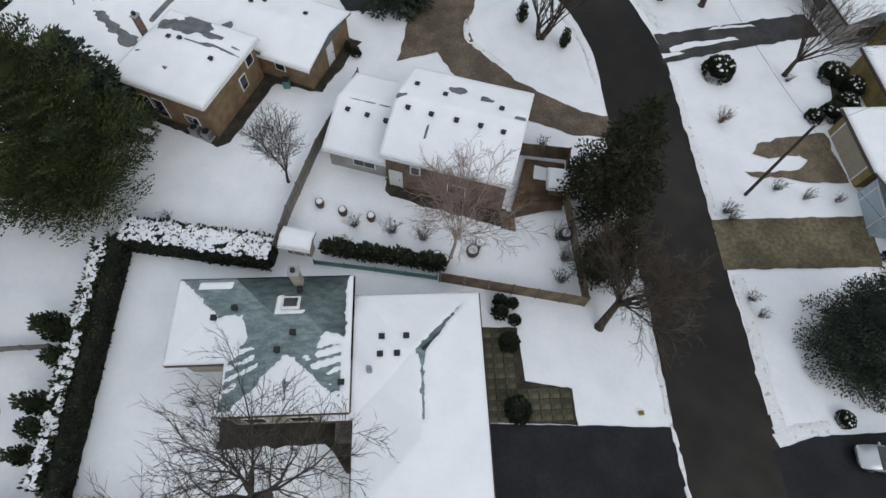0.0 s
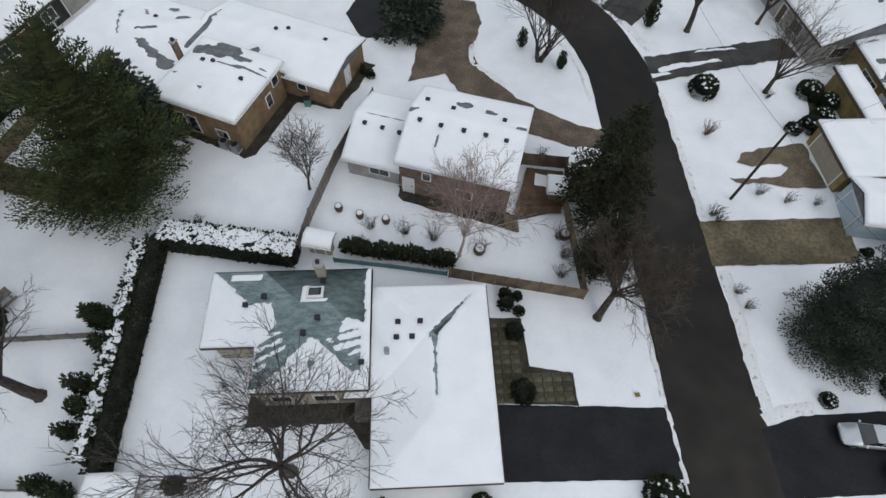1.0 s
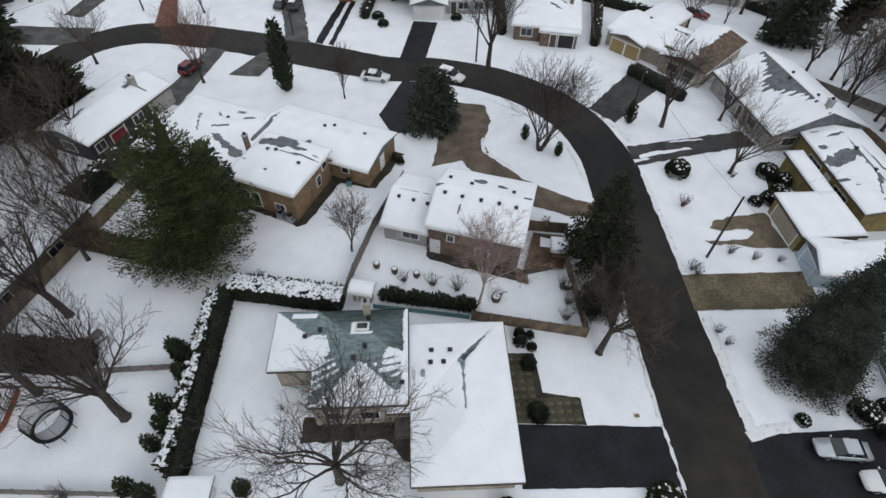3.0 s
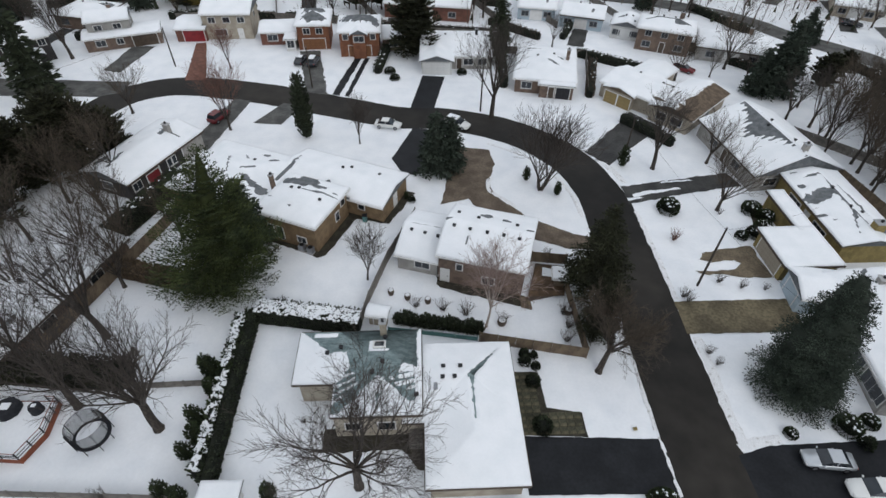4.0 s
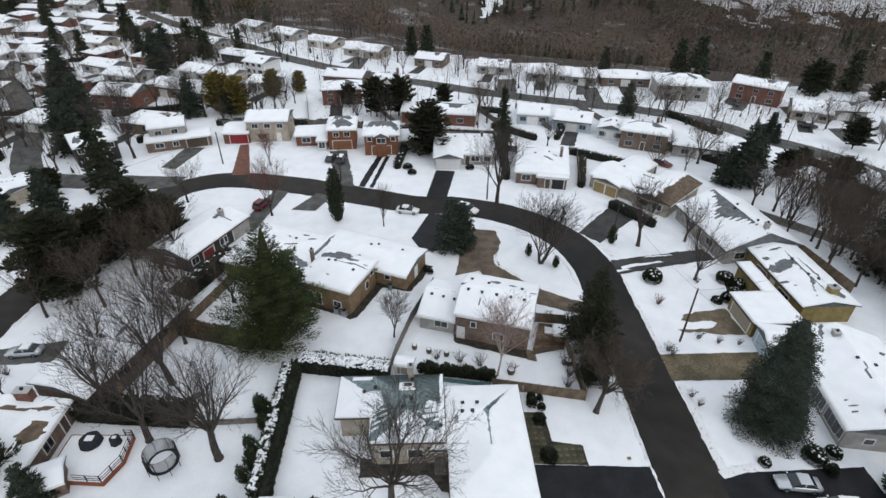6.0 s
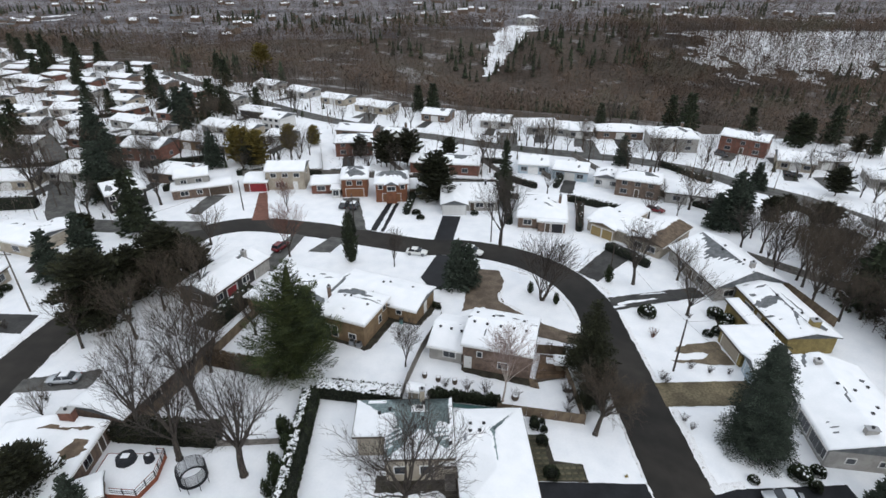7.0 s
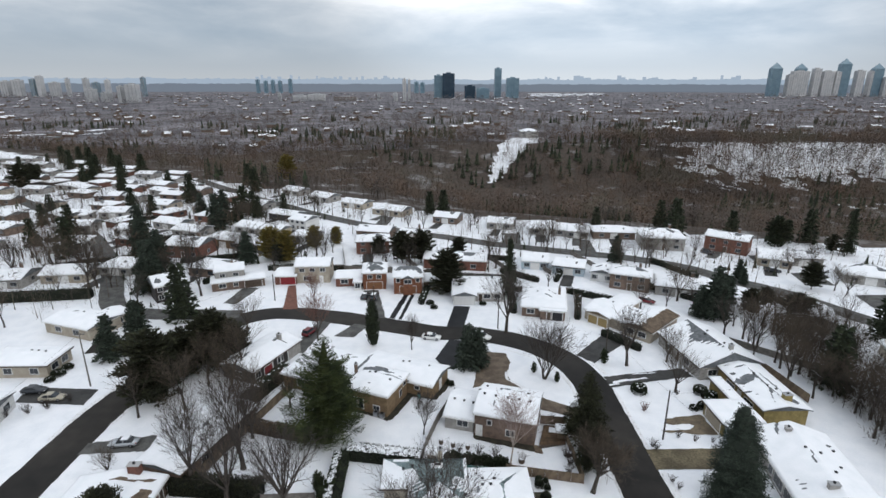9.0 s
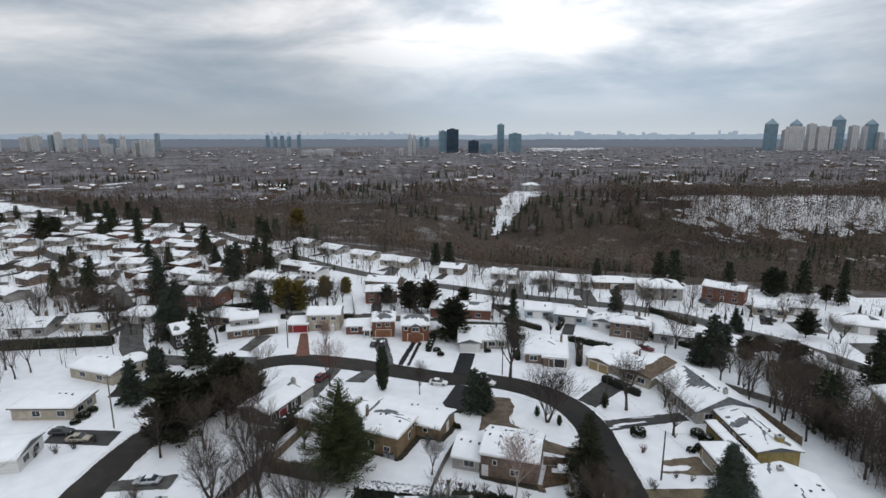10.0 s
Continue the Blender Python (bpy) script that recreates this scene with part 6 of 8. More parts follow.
place(conifer("dark rounded pine between the back gardens", 13, 11.0, 3.2, OLIVE_GREEN, "spread", bottom=0.16, trunk_r=0.24, ragged=0.4, fine=0.5, core=0.4, layer=1.4), [(-18.6, 104.0, 0.95, 60), (-12.6, 104.0, 0.98, 140), (78.5, 57.0, 0.7, 0), (83.0, 59.0, 0.52, 50), (70.6, 62.4, 0.62, 20), (77.8, 68.0, 0.46, 90), (98, 79, 0.7, 30), (115, 122, 0.9, 30), (128, 112, 0.6, 200), (-80, 60, 0.5, 0), (-84, 78, 0.6, 40), (-230, 229, 1.3, 0), (-236, 246, 1.1, 20), (-58, 104, 0.6, 20), (-27, 112, 0.6, 200), (0, 111, 0.6, 50)])
place(conifer("tall narrow dark conifer between houses", 15, 16.0, 2.0, DARK_GREEN, "spruce", trunk_r=0.22), [(11.8, 75.8, 1.0, 0), (132, 110, 1.0, 0)])
place(conifer("dark columnar cypress on a snowy lawn", 17, 9.4, 1.35, DARK_GREEN, "column", bottom=0.02, trunk_r=0.16), [(-22.2, 47.9, 1.12, 0)])
place(conifer("yellowing evergreen behind the houses", 19, 10.0, 2.9, YELLOW_GREEN, "spread", trunk_r=0.2, fine=0.9), [(-61.8, 108.5, 1.1, 0), (-56.2, 106.2, 1.05, 60), (-50.5, 121.5, 0.8, 10), (-43.5, 126, 0.65, 40), (-96, 262, 1.5, 0)])
far_fir = conifer("dark fir among the far houses", 23, 11.0, 2.9, DARK_GREEN, "spruce", trunk_r=0.2, fine=0.5, plume=False)
spots = [(-84, 110), (-76, 128), (-130, 112), (-150, 124), (-146, 138), (-122, 164), (-132, 172), (-100, 166), (-84, 166), (-92, 172), (-112, 190), (-124, 196), (-160, 186), (-176, 172), (-186, 190), (-150, 206), (-168, 214), (-196, 212), (-140, 226), (-180, 240), (-210, 250), (-160, 246), (-128, 214), (-76, 178),
         (-64, 168), (-10, 172), (-4, 170), (66, 142), (84, 136), (58, 150), (104, 132), (128, 124), (-34, 190), (-230, 280), (-200, 270), (-250, 300), (-222, 300), (-162, 146), (-152, 159), (-181, 187), (-219, 277), (-126, 197), (-70, 62), (-156, 152), (-186, 182), (-76, 138), (-134, 146),
         (-139.8, 171.3), (-173.5, 229), (-114.3, 171), (-129.2, 187.7), (-166.4, 152.6), (-158.5, 168.4), (-184.6, 190.7), (-87.5, 170.6), (-81.2, 175.8), (-198.8, 255), (-176.5, 229.1), (114.4, 121.5), (120.7, 125), (84, 149.3), (-145, 180), (-150, 192)]
rng = random.Random(8)
spots += [(rng.uniform(-330, -90), rng.uniform(110, 340)) for _ in range(30)] + [(rng.uniform(66, 120), rng.uniform(10, 64)) for _ in range(5)]
rows = [(x, y, rng.uniform(0.7, 1.3), rng.uniform(0, 360)) for x, y in spots if y < woods_edge(x) + 14 and clear_of_houses(x, y)]
place(far_fir, rows[:44])
scatter(far_fir, rows[44:], "far_garden_firs", "dark firs among the far houses", None)
cedar = conifer("small dark cedar in a ragged row by the hedge", 27, 3.4, 0.85, CEDAR_GREEN, "column", bottom=0.02, trunk_r=0.07, fine=1.3)
place(cedar, [(-24.7, 3.6, 1.0, 0, 4, -8), (-25.4, 4.4, 0.8, 50, 6, -12), (-24.6, 1.8, 0.8, 100, 3, -10), (-24.7, -1.4, 0.85, 20, 0, -10), (-24.9, -3.2, 0.8, 200, 2, -9), (-25.0, -4.6, 0.7, 20, 0, -6), (-17.2, -8.4, 0.72, 0), (-24.4, -8.6, 0.8, 90), (-26.0, -8.0, 0.75, 20), (-3.6, -10.2, 0.6, 20), (26.4, 39.0, 0.9, 0), (11.2, 35.6, 0.62, 0), (15.0, 32.0, 0.6, 40), (-6.2, 31.5, 0.35, 0)])


# ---- woods ----
def woods_mesh(spots, seed, twigs=40, fine=1.0, low=0.22, stem=1.0):
    """Far leafless trees: a forked stem and a rounded spray of fine rising twigs each."""
    r = np.random.RandomState(seed)
    verts, faces = [], []
    for x, y, z, h in spots:
        b = len(verts)
        lx, ly = r.uniform(-0.06, 0.06, 2) * h
        w = 0.009 * h * stem
        verts += [(x - w, y, z - 0.3), (x + w, y, z - 0.3), (x, y + w, z - 0.3), (x + lx, y + ly, z + h * 0.7)]
        faces += [(b, b + 1, b + 3), (b + 1, b + 2, b + 3), (b + 2, b, b + 3)]
        b += 4
        f = low + (0.94 - low) * r.uniform(0, 1, twigs) ** 0.8
        a = r.uniform(0, 6.283, twigs)
        crown = np.sin(np.clip((f - low) / (1 - low) * 0.86 + 0.14, 0, 1) * 3.1416) ** 0.7
        start, reach = h * 0.36 * crown * r.uniform(0.0, 1.0, twigs) ** 0.6, h * r.uniform(0.04, 0.14, twigs)
        up = h * r.uniform(-0.03, 0.11, twigs)
        wide = h * fine * r.uniform(0.004, 0.010, twigs)
        turn = a + r.uniform(-1.5, 1.5, twigs)
        px, py, pz = x + lx * f + np.cos(a) * start, y + ly * f + np.sin(a) * start, z + h * f * 0.88
        ca, sa = np.cos(turn), np.sin(turn)
        rows = np.stack((px - sa * wide, py + ca * wide, pz, px + sa * wide, py - ca * wide, pz, px + ca * reach, py + sa * reach, pz + up), 1).reshape(-1, 3)
        verts += rows.tolist()
        faces += [(b + 3 * k, b + 3 * k + 1, b + 3 * k + 2) for k in range(twigs)]
    return verts, faces


rng = random.Random(77)
near_woods, mid_woods, firs = [], [], []
while len(near_woods) < 7000:
    y = 130 + 330 * rng.random() ** 0.85
    x = rng.uniform(-0.95 * (y + 65) - 20, 0.95 * (y + 65) + 20)
    if y < woods_edge(x) + 5 + 5 * rng.random():
        continue
    field = open_snow(x, y)
    if field == 1 and rng.random() < (0.7 if y > 420 else 0.3) or field == 2 and rng.random() < 0.25 or field > 2:
        continue
    if noise2(x, y, 0.02, 3) > 0.32 and rng.random() < 0.6:
        continue
    near_woods.append((x, y, ground_height(x, y), rng.uniform(7, 13)))
while len(mid_woods) < 12000:
    y = 440 + 2300 * rng.random() ** 1.7
    x = rng.uniform(-0.95 * (y + 65), 0.95 * (y + 65))
    if open_snow(x, y) in (1, 3, 4, 5):
        continue
    mid_woods.append((x, y, ground_height(x, y), rng.uniform(8, 13) * (1 + y / 2600)))
garden, shrubs = [], []
while len(garden) < 2300:
    x, y = rng.uniform(-340, 135), rng.uniform(30, 330)
    if y > woods_edge(x) + 6 or (y < 92 and -74 < x < 58) or (y < 78 and x > 40) or (y < 60 and x < -60) or not clear_of_houses(x, y) or (-66 < x and y > 66 and rng.random() < 0.6):
        continue
    garden.append((x, y, 0, rng.choice((4, 7, 9, 10, 11)) * rng.uniform(0.8, 1.2)))
    if len(garden) % 5 == 0:
        shrubs.append((x + rng.uniform(-6, 6), y + rng.uniform(-6, 6), 0, rng.uniform(1.2, 3.6)))
hill_trees = []
while len(hill_trees) < 4300:
    x, y = rng.uniform(150, 540), rng.uniform(290, 490)
    if noise2(x, y, 0.03, 12) > -0.5:
        hill_trees.append((x, y, ground_height(x, y), rng.uniform(6, 13)))
tagged(part("garden_thickets", woods_mesh(garden, 5, 66, 0.8, 0.12, 1.4), WOODS_BROWN), "leafless shrubs and small trees between far houses", "trees", kind="stuff")
# the brown copse east of the yellow house
copse = []
while len(copse) < 340:
    x, y = rng.uniform(60, 100), rng.uniform(-6, 56)
    if x < 62 + max(0, y - 30) * 0.35 or (x > 84 and y > 44) or not clear_of_houses(x, y):
        continue
    copse.append((x, y, 0, rng.uniform(5.5, 9.5)))
tagged(part("copse", woods_mesh(copse, 8, 250, 0.95, 0.1), COPSE_BROWN), "dense brown leafless copse beside the gardens", "trees", kind="stuff")
tagged(part("woods", woods_mesh(hill_trees, 4, 30, 4.5, 0.3, 2.8), WOODS_BROWN), "thin upright leafless trees on the snowy hillside", "woods", kind="stuff")
tagged(part("woods", woods_mesh(near_woods, 1, 40, 2.95), WOODS_BROWN), "leafless brown woodland filling the ravine", "woods", kind="stuff")
tagged(part("woods", woods_mesh([q for q in mid_woods if q[1] < 900], 2, 22, 4.9), WOODS_BROWN), "leafless woods between suburbs", "woods", kind="stuff")
# beyond 900 m the woods take the haze-tinted twig colour
tagged(part("woods", woods_mesh([q for q in mid_woods if q[1] >= 900], 3, 14, 6.5, 0.1), HAZY_FAR_TWIG), "leafless woods on the far plain, greyed by painted haze", "woods", kind="stuff")


def fir_mesh(spots, seed):
    r = random.Random(seed)
    verts, faces = [], []
    for x, y, z, h in spots:
        for lay in range(5):
            z0, z1 = z + h * (0.06 + 0.17 * lay), z + h * (0.34 + 0.165 * lay)
            rad = h * 0.22 * (1 - lay * 0.17)
            b, n = len(verts), 7
            for k in range(n):
                w = 6.283 * k / n + lay
                q = rad * r.uniform(0.65, 1.2)
                verts.append((x + math.cos(w) * q, y + math.sin(w) * q, z0 + r.uniform(-0.05, 0.05) * h))
            verts.append((x, y, z1))
            faces += [(b + k, b + (k + 1) % n, b + n) for k in range(n)]
    return verts, faces


rng = random.Random(31)
while len(firs) < 760:
    y = 150 + 640 * rng.random() ** 1.4
    x = rng.uniform(-0.95 * (y + 65), 0.95 * (y + 65))
    grove = noise2(x, y, 0.012, 9) > 0.24 and open_snow(x, y) != 2 or (175 < x < 310 and 262 < y < 286) or (110 < x < 190 and 370 < y < 450) or (-160 < x < 20 and 470 < y < 560)
    if y < woods_edge(x) + 6 or not grove or open_snow(x, y) == 1:
        continue
    firs.append((x, y, ground_height(x, y), rng.uniform(6, 12)))
tagged(part("garden_evergreens", fir_mesh([q for q in shrubs if clear_of_houses(q[0], q[1])], 6), DARK_GREEN), "small dark evergreens between far houses", "bushes", kind="stuff")
tagged(part("fir_groves", fir_mesh(firs, 3), DARK_GREEN), "dark fir groves scattered in the leafless woods", "woods", kind="stuff")


# ---- far suburbs and skyline ----
def roofs_mesh(count, seed):
    """Far houses with snowy or bare roofs, in loose clusters; also tells which faces are snowy."""
    r = random.Random(seed)
    verts, faces, slots = [], [], []
    while count:
        y = 470 + 2600 * r.random() ** 1.35
        x = r.uniform(-0.95 * (y + 65), 0.95 * (y + 65))
        if noise2(x, y, 0.009, 5) < 0.02 + (0.12 if x > -0.25 * y and y < 900 else -0.1) or open_snow(x, y):
            continue
        count -= 1
        w, d, e, t = r.uniform(3, 7), r.uniform(3, 5), r.uniform(2.2, 4.5), r.uniform(-1.2, 1.2)
        z = ground_height(x, y)
        c, s = math.cos(t), math.sin(t)
        b = len(verts)
        for px, py, pz in ((-w, -d, 0), (w, -d, 0), (w, d, 0), (-w, d, 0), (-w, -d, e), (w, -d, e), (w, d, e), (-w, d, e), (-w, 0, e + 1.6), (w, 0, e + 1.6)):
            verts.append((x + px * c - py * s, y + px * s + py * c, z + pz))
        faces += [[b + k for k in q] for q in ((0, 1, 5, 4), (1, 2, 6, 9, 5), (2, 3, 7, 6), (3, 0, 4, 8, 7), (4, 5, 9, 8), (6, 7, 8, 9))]
        near, far = (1 if r.random() < 0.68 else 2), (1 if r.random() < 0.7 else 2)
        slots += [0, 0, 0, 0, near, far]
    return verts, faces, slots


*far_shape, far_slots = roofs_mesh(760, 4)
far_roofs = part("far_houses", tuple(far_shape), [BROWN_BRICK, ROOF_SNOW, GREY_SHINGLE])
far_roofs.data.polygons.foreach_set("material_index", far_slots)
tagged(far_roofs, "snow-roofed houses of far suburbs", "houses", kind="stuff")


def tower(label, px, dist, row_top, width, mat, floors, cap=None, depth=None, band=None, turn=0.0):
    """A far high-rise on its bearing from the walk's end: slabs of floors proud of a glazed core."""
    bx = -9.9 + (px - 784) / 933 * dist
    by = -64.9 + dist
    h = 56.6 + (248 - row_top) / 933 * dist * 1.03
    w = width / 933 * dist / 2
    d = depth or min(w, 14)
    w = max(w * 0.45, w - d * abs(px - 784) / 933)
    root = thing("tower_block", label, "tower", pose(bx, by, 0, 0, 0, turn))
    part("core", boxed(-w, -d, -5, w, d, h, bevel=0.4), mat, root)
    bm = bmesh.new()
    for i in range(1, floors):
        z = h * i / floors
        box(bm, -w - 0.5, -d - 0.9, z - 0.5, w + 0.5, d + 0.9, z + 0.25)
    tagged(part("storey_banding", bm, band or CONCRETE, root), kind="stuff")
    n = max(2, int(w / 5))
    for k in range(n + 1):
        x = -w + 2 * w * k / n
        part("pier", boxed(x - 0.5, -d - 1.1, -5, x + 0.5, -d + 0.2, h + 0.5), band or CONCRETE, root)
    if cap == "pyramid":
        bm = bmesh.new()
        q = [bm.verts.new(v) for v in ((-w, -d, h), (w, -d, h), (w, d, h), (-w, d, h))]
        t = bm.verts.new((0, 0, h + w * 1.1))
        for i in range(4):
            bm.faces.new((q[i], q[(i + 1) % 4], t))
        part("pyramid_roof", bm, TEAL_GLASS, root)
    else:
        part("plant_room", boxed(-w * 0.4, -d * 0.5, h, w * 0.4, d * 0.5, h + 4, bevel=0.2), band or CONCRETE, root)
    return root


tower("dark blue glass office tower", 797, 2200, 234, 14, TEAL_GLASS, 24, band=TEAL_GLASS)
tower("dark blue glass office tower", 814, 2190, 231, 20, BLUE_GLASS, 26, band=BLUE_GLASS)
tower("slim grey-blue glass office tower", 897, 2300, 223, 12, TEAL_GLASS, 28, band=TEAL_GLASS)
tower("stepped blue-grey glass block", 922, 2260, 238, 22, TEAL_GLASS, 18, band=TEAL_GLASS)
tower("low dark office block", 850, 2220, 250, 18, BLUE_GLASS, 10, band=BLUE_GLASS)
tower("low teal glass block", 872, 2210, 254, 22, TEAL_GLASS, 8, band=TEAL_GLASS)
for px, top, w in ((12, 247, 14), (28, 246, 22), (80, 244, 20), (100, 242, 22), (126, 241, 14), (137, 236, 14), (160, 246, 20), (182, 240, 8), (212, 240, 12), (228, 246, 14), (247, 242, 10), (306, 238, 9)):
    tower("pale concrete apartment slab in the distance", px, 2500, top, w, HAZE_PALE_CONCRETE if px % 3 else TEAL_GLASS, 16, band=HAZE_PALE_CONCRETE if px % 2 else CONCRETE)
for px, top, w in ((218, 256, 22), (243, 262, 20), (268, 252, 14), (287, 249, 26)):
    tower("pale apartment block above the trees", px, 1750, top, w, HAZE_PALE_CONCRETE, 14, band=CONCRETE)
for px, top, w, cap in ((1369, 222, 24, "pyramid"), (1412, 222, 22, "pyramid"), (1487, 215, 24, "pyramid"), (1545, 222, 24, "pyramid")):
    tower("glass tower with a pyramid roof", px, 2700, top, w, TEAL_GLASS, 26, cap, band=TEAL_GLASS)
for px, top, w in ((1395, 232, 14), (1412, 226, 34), (1440, 222, 18), (1460, 226, 26), (1476, 227, 16), (1515, 225, 20), (1534, 226, 10), (1562, 236, 16)):
    tower("pale stone apartment tower among pyramid-roofed towers", px, 2680, top, w, HAZE_PALE_CONCRETE, 20, band=CONCRETE)
for px, top, w in ((565, 266, 26), (592, 264, 30), (530, 262, 6), (725, 262, 8), (696, 263, 4), (740, 240, 6), (748, 241, 4), (640, 268, 40)):
    tower("low pale block on the plain", px, 1900, top, w, HAZE_PALE_CONCRETE if w != 40 else BROWN_BRICK, 6, band=CONCRETE)
for px, top in ((495, 241), (508, 243), (520, 242), (532, 243), (549, 240), (760, 244), (770, 245)):
    tower("faint grey tower on the horizon", px, 3600, top, 7, TEAL_GLASS, 12, band=TEAL_GLASS)

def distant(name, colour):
    """A far surface with the haze of the air put in as a faint glowing colour."""
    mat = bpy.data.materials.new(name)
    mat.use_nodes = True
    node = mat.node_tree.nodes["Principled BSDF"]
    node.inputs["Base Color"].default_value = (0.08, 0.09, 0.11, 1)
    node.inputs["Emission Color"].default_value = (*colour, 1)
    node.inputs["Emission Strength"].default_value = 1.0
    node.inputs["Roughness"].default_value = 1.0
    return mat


def far_sheet(label, mat, away, tops, seed):
    """One bent sheet on the horizon with a ragged upper edge; tops gives the height at a place."""
    r = random.Random(seed)
    bend = lambda x: away - (x / 4300) ** 2 * 1500
    x = -4300.0
    verts, faces = [(x, bend(x), -20)], []
    while x < 4300:
        w = r.uniform(12, 34)
        top = tops(x, r)
        foot = len(verts) - 1
        verts += [(x, bend(x), top), (x + w, bend(x + w), top), (x + w, bend(x + w), -20)]
        faces.append((foot, foot + 3, foot + 2, foot + 1))
        x += w
    return tagged(part("backdrop", (verts, faces), mat), label, "skyline", kind="structure")


def skyline_top(x, r):
    city = 900 < x < 2300 or -1500 < x < -200
    return 96 + 10 * noise2(x, 0, 0.004) + (r.choice((0, 8, 18, 30, 44)) * (0.6 + 0.4 * noise2(x, 3, 0.01)) if city and r.random() < 0.7 else r.choice((0, 0, 0, 3, 6)))


# backdrop sheets; emission stands in for the haze over land and city
far_sheet("dark wooded land along the horizon, its blue-grey haze painted as glow", distant("far_land", (0.115, 0.140, 0.172)), 4380, lambda x, r: 58 + 6 * noise2(x, 5, 0.006) + r.uniform(0, 5), 3)
far_sheet("pale city skyline on the horizon, its haze painted as glow", distant("far_city", (0.29, 0.36, 0.44)), 4480, skyline_top, 2)


# ---- hedges, fences and sheds ----
def hedge(label, x0, y0, x1, y1, width, height, leaf, snow=0.0, seed=1, category="hedge", fine=22, core=None):
    """A clipped evergreen hedge along a line, with snow caught in its top."""
    r = random.Random(seed)
    a, b = Vector((x0, y0, 0)), Vector((x1, y1, 0))
    ln = (b - a).length
    turn = math.degrees(math.atan2(b.y - a.y, b.x - a.x))
    root = thing("hedge", label, category, pose(x0, y0, 0, 0, 0, turn))
    nx = max(4, int(ln / 0.4))
    prof = [(-0.5, 0), (-0.52, 0.35), (-0.47, 0.75), (-0.3, 0.97), (0, 1.0), (0.3, 0.97), (0.47, 0.75), (0.52, 0.35), (0.5, 0)]
    verts, faces = [], []
    for i in range(nx + 1):
        end = min(1.0, 0.55 + min(i, nx - i) * 0.45)
        for u, v in prof:
            k = 1 + 0.16 * noise2(i * 0.4 + seed, u * 3 + v * 2, 1.3, seed)
            verts.append((ln * i / nx, u * width * k * end, (v * height * (1 + 0.1 * noise2(i * 0.4, u, 0.9, seed)) * (0.9 if end < 1 else 1)) - (0.1 if v == 0 else 0)))
    m = len(prof)
    for i in range(nx):
        faces += [(i * m + k, i * m + k + 1, (i + 1) * m + k + 1, (i + 1) * m + k) for k in range(m - 1)]
    faces += [tuple(range(m)), tuple(range(nx * m + m - 1, nx * m - 1, -1))]
    part("body", (verts, faces), core or HEDGE_SHADE_CORE, root, smooth=True)
    rows = []
    for _ in range(int(ln * (height * 2 + width) * fine)):
        x = r.uniform(0.05, ln - 0.05)
        s = r.random() * (2 * height + width)
        if s < height:
            p, d = Vector((x, -width * 0.5, s)), Vector((r.uniform(-0.5, 0.5), -0.7, 0.7))
        elif s < 2 * height:
            p, d = Vector((x, width * 0.5, s - height)), Vector((r.uniform(-0.5, 0.5), 0.7, 0.7))
        else:
            p, d = Vector((x, (s - 2 * height) - width / 2, height * 0.96)), Vector((r.uniform(-0.6, 0.6), r.uniform(-0.6, 0.6), 1))
        size = r.uniform(0.2, 0.42)
        rows.append((p, d, size, size * 0.6, r.random() * 6))
    part("foliage", tuft_mesh(rows), leaf, root, "ragged evergreen sprays")
    if snow:
        verts, faces = [], []
        for _ in range(int(ln * width * 26 * snow)):
            x, y = r.uniform(0.1, ln - 0.1), r.uniform(-0.42, 0.46) * width
            if noise2(x, y, 1.4, seed) < -0.05 - (snow - 0.5) * 0.3:
                continue
            rad, c = r.uniform(0.08, 0.26), len(verts)
            z = height * (1.02 - 0.25 * max(0, abs(y) / width - 0.3)) + 0.05
            for k in range(6):
                w = k * 1.047 + r.random() * 0.5
                q = rad * r.uniform(0.7, 1.25)
                verts.append((x + math.cos(w) * q, y + math.sin(w) * q, z - 0.06))
            verts.append((x, y, z + rad * 0.35))
            faces += [(c + k, c + (k + 1) % 6, c + 6) for k in range(6)]
        tagged(part("snow_topping", (verts, faces), SNOW, root, "clumps of snow caught in the top", smooth=True), kind="stuff")
    return root


hedge("long clipped dark hedge with snow along its outer edge", -22.5, -7.6, -22.5, 11.0, 0.95, 1.85, DARK_GREEN, 0.0, 1)
hedge("ragged snowy evergreen row against the clipped hedge", -23.5, -6.8, -23.5, 10.6, 1.05, 1.75, CEDAR_GREEN, 1.0, 2)
hedge("clipped dark hedge with a snow-flecked top", -22.2, 11.2, -10.9, 9.2, 2.0, 1.9, DARK_GREEN, 1.3, 3)
hedge("brown leafless hedge across the back gardens", -40.5, 18.6, -29.0, 15.2, 1.7, 1.5, TAN_TWIG, 0.0, 4, fine=60, core=HAZE_TWIG)
hedge("dense dark green shrubs behind the deck", -46.4, 4.8, -33.0, 3.4, 2.6, 1.9, OLIVE_GREEN, 0.0, 5, fine=44)
hedge("tall dark evergreen shrubs along the side fence", -43.0, 23.0, -38.0, 36.0, 2.0, 2.4, DARK_GREEN, 0.08, 7, fine=30)
hedge("tall dark hedge belt behind far gardens", -134, 73, -101, 77, 3.0, 2.4, OLIVE_GREEN, 0.0, 6, fine=8)
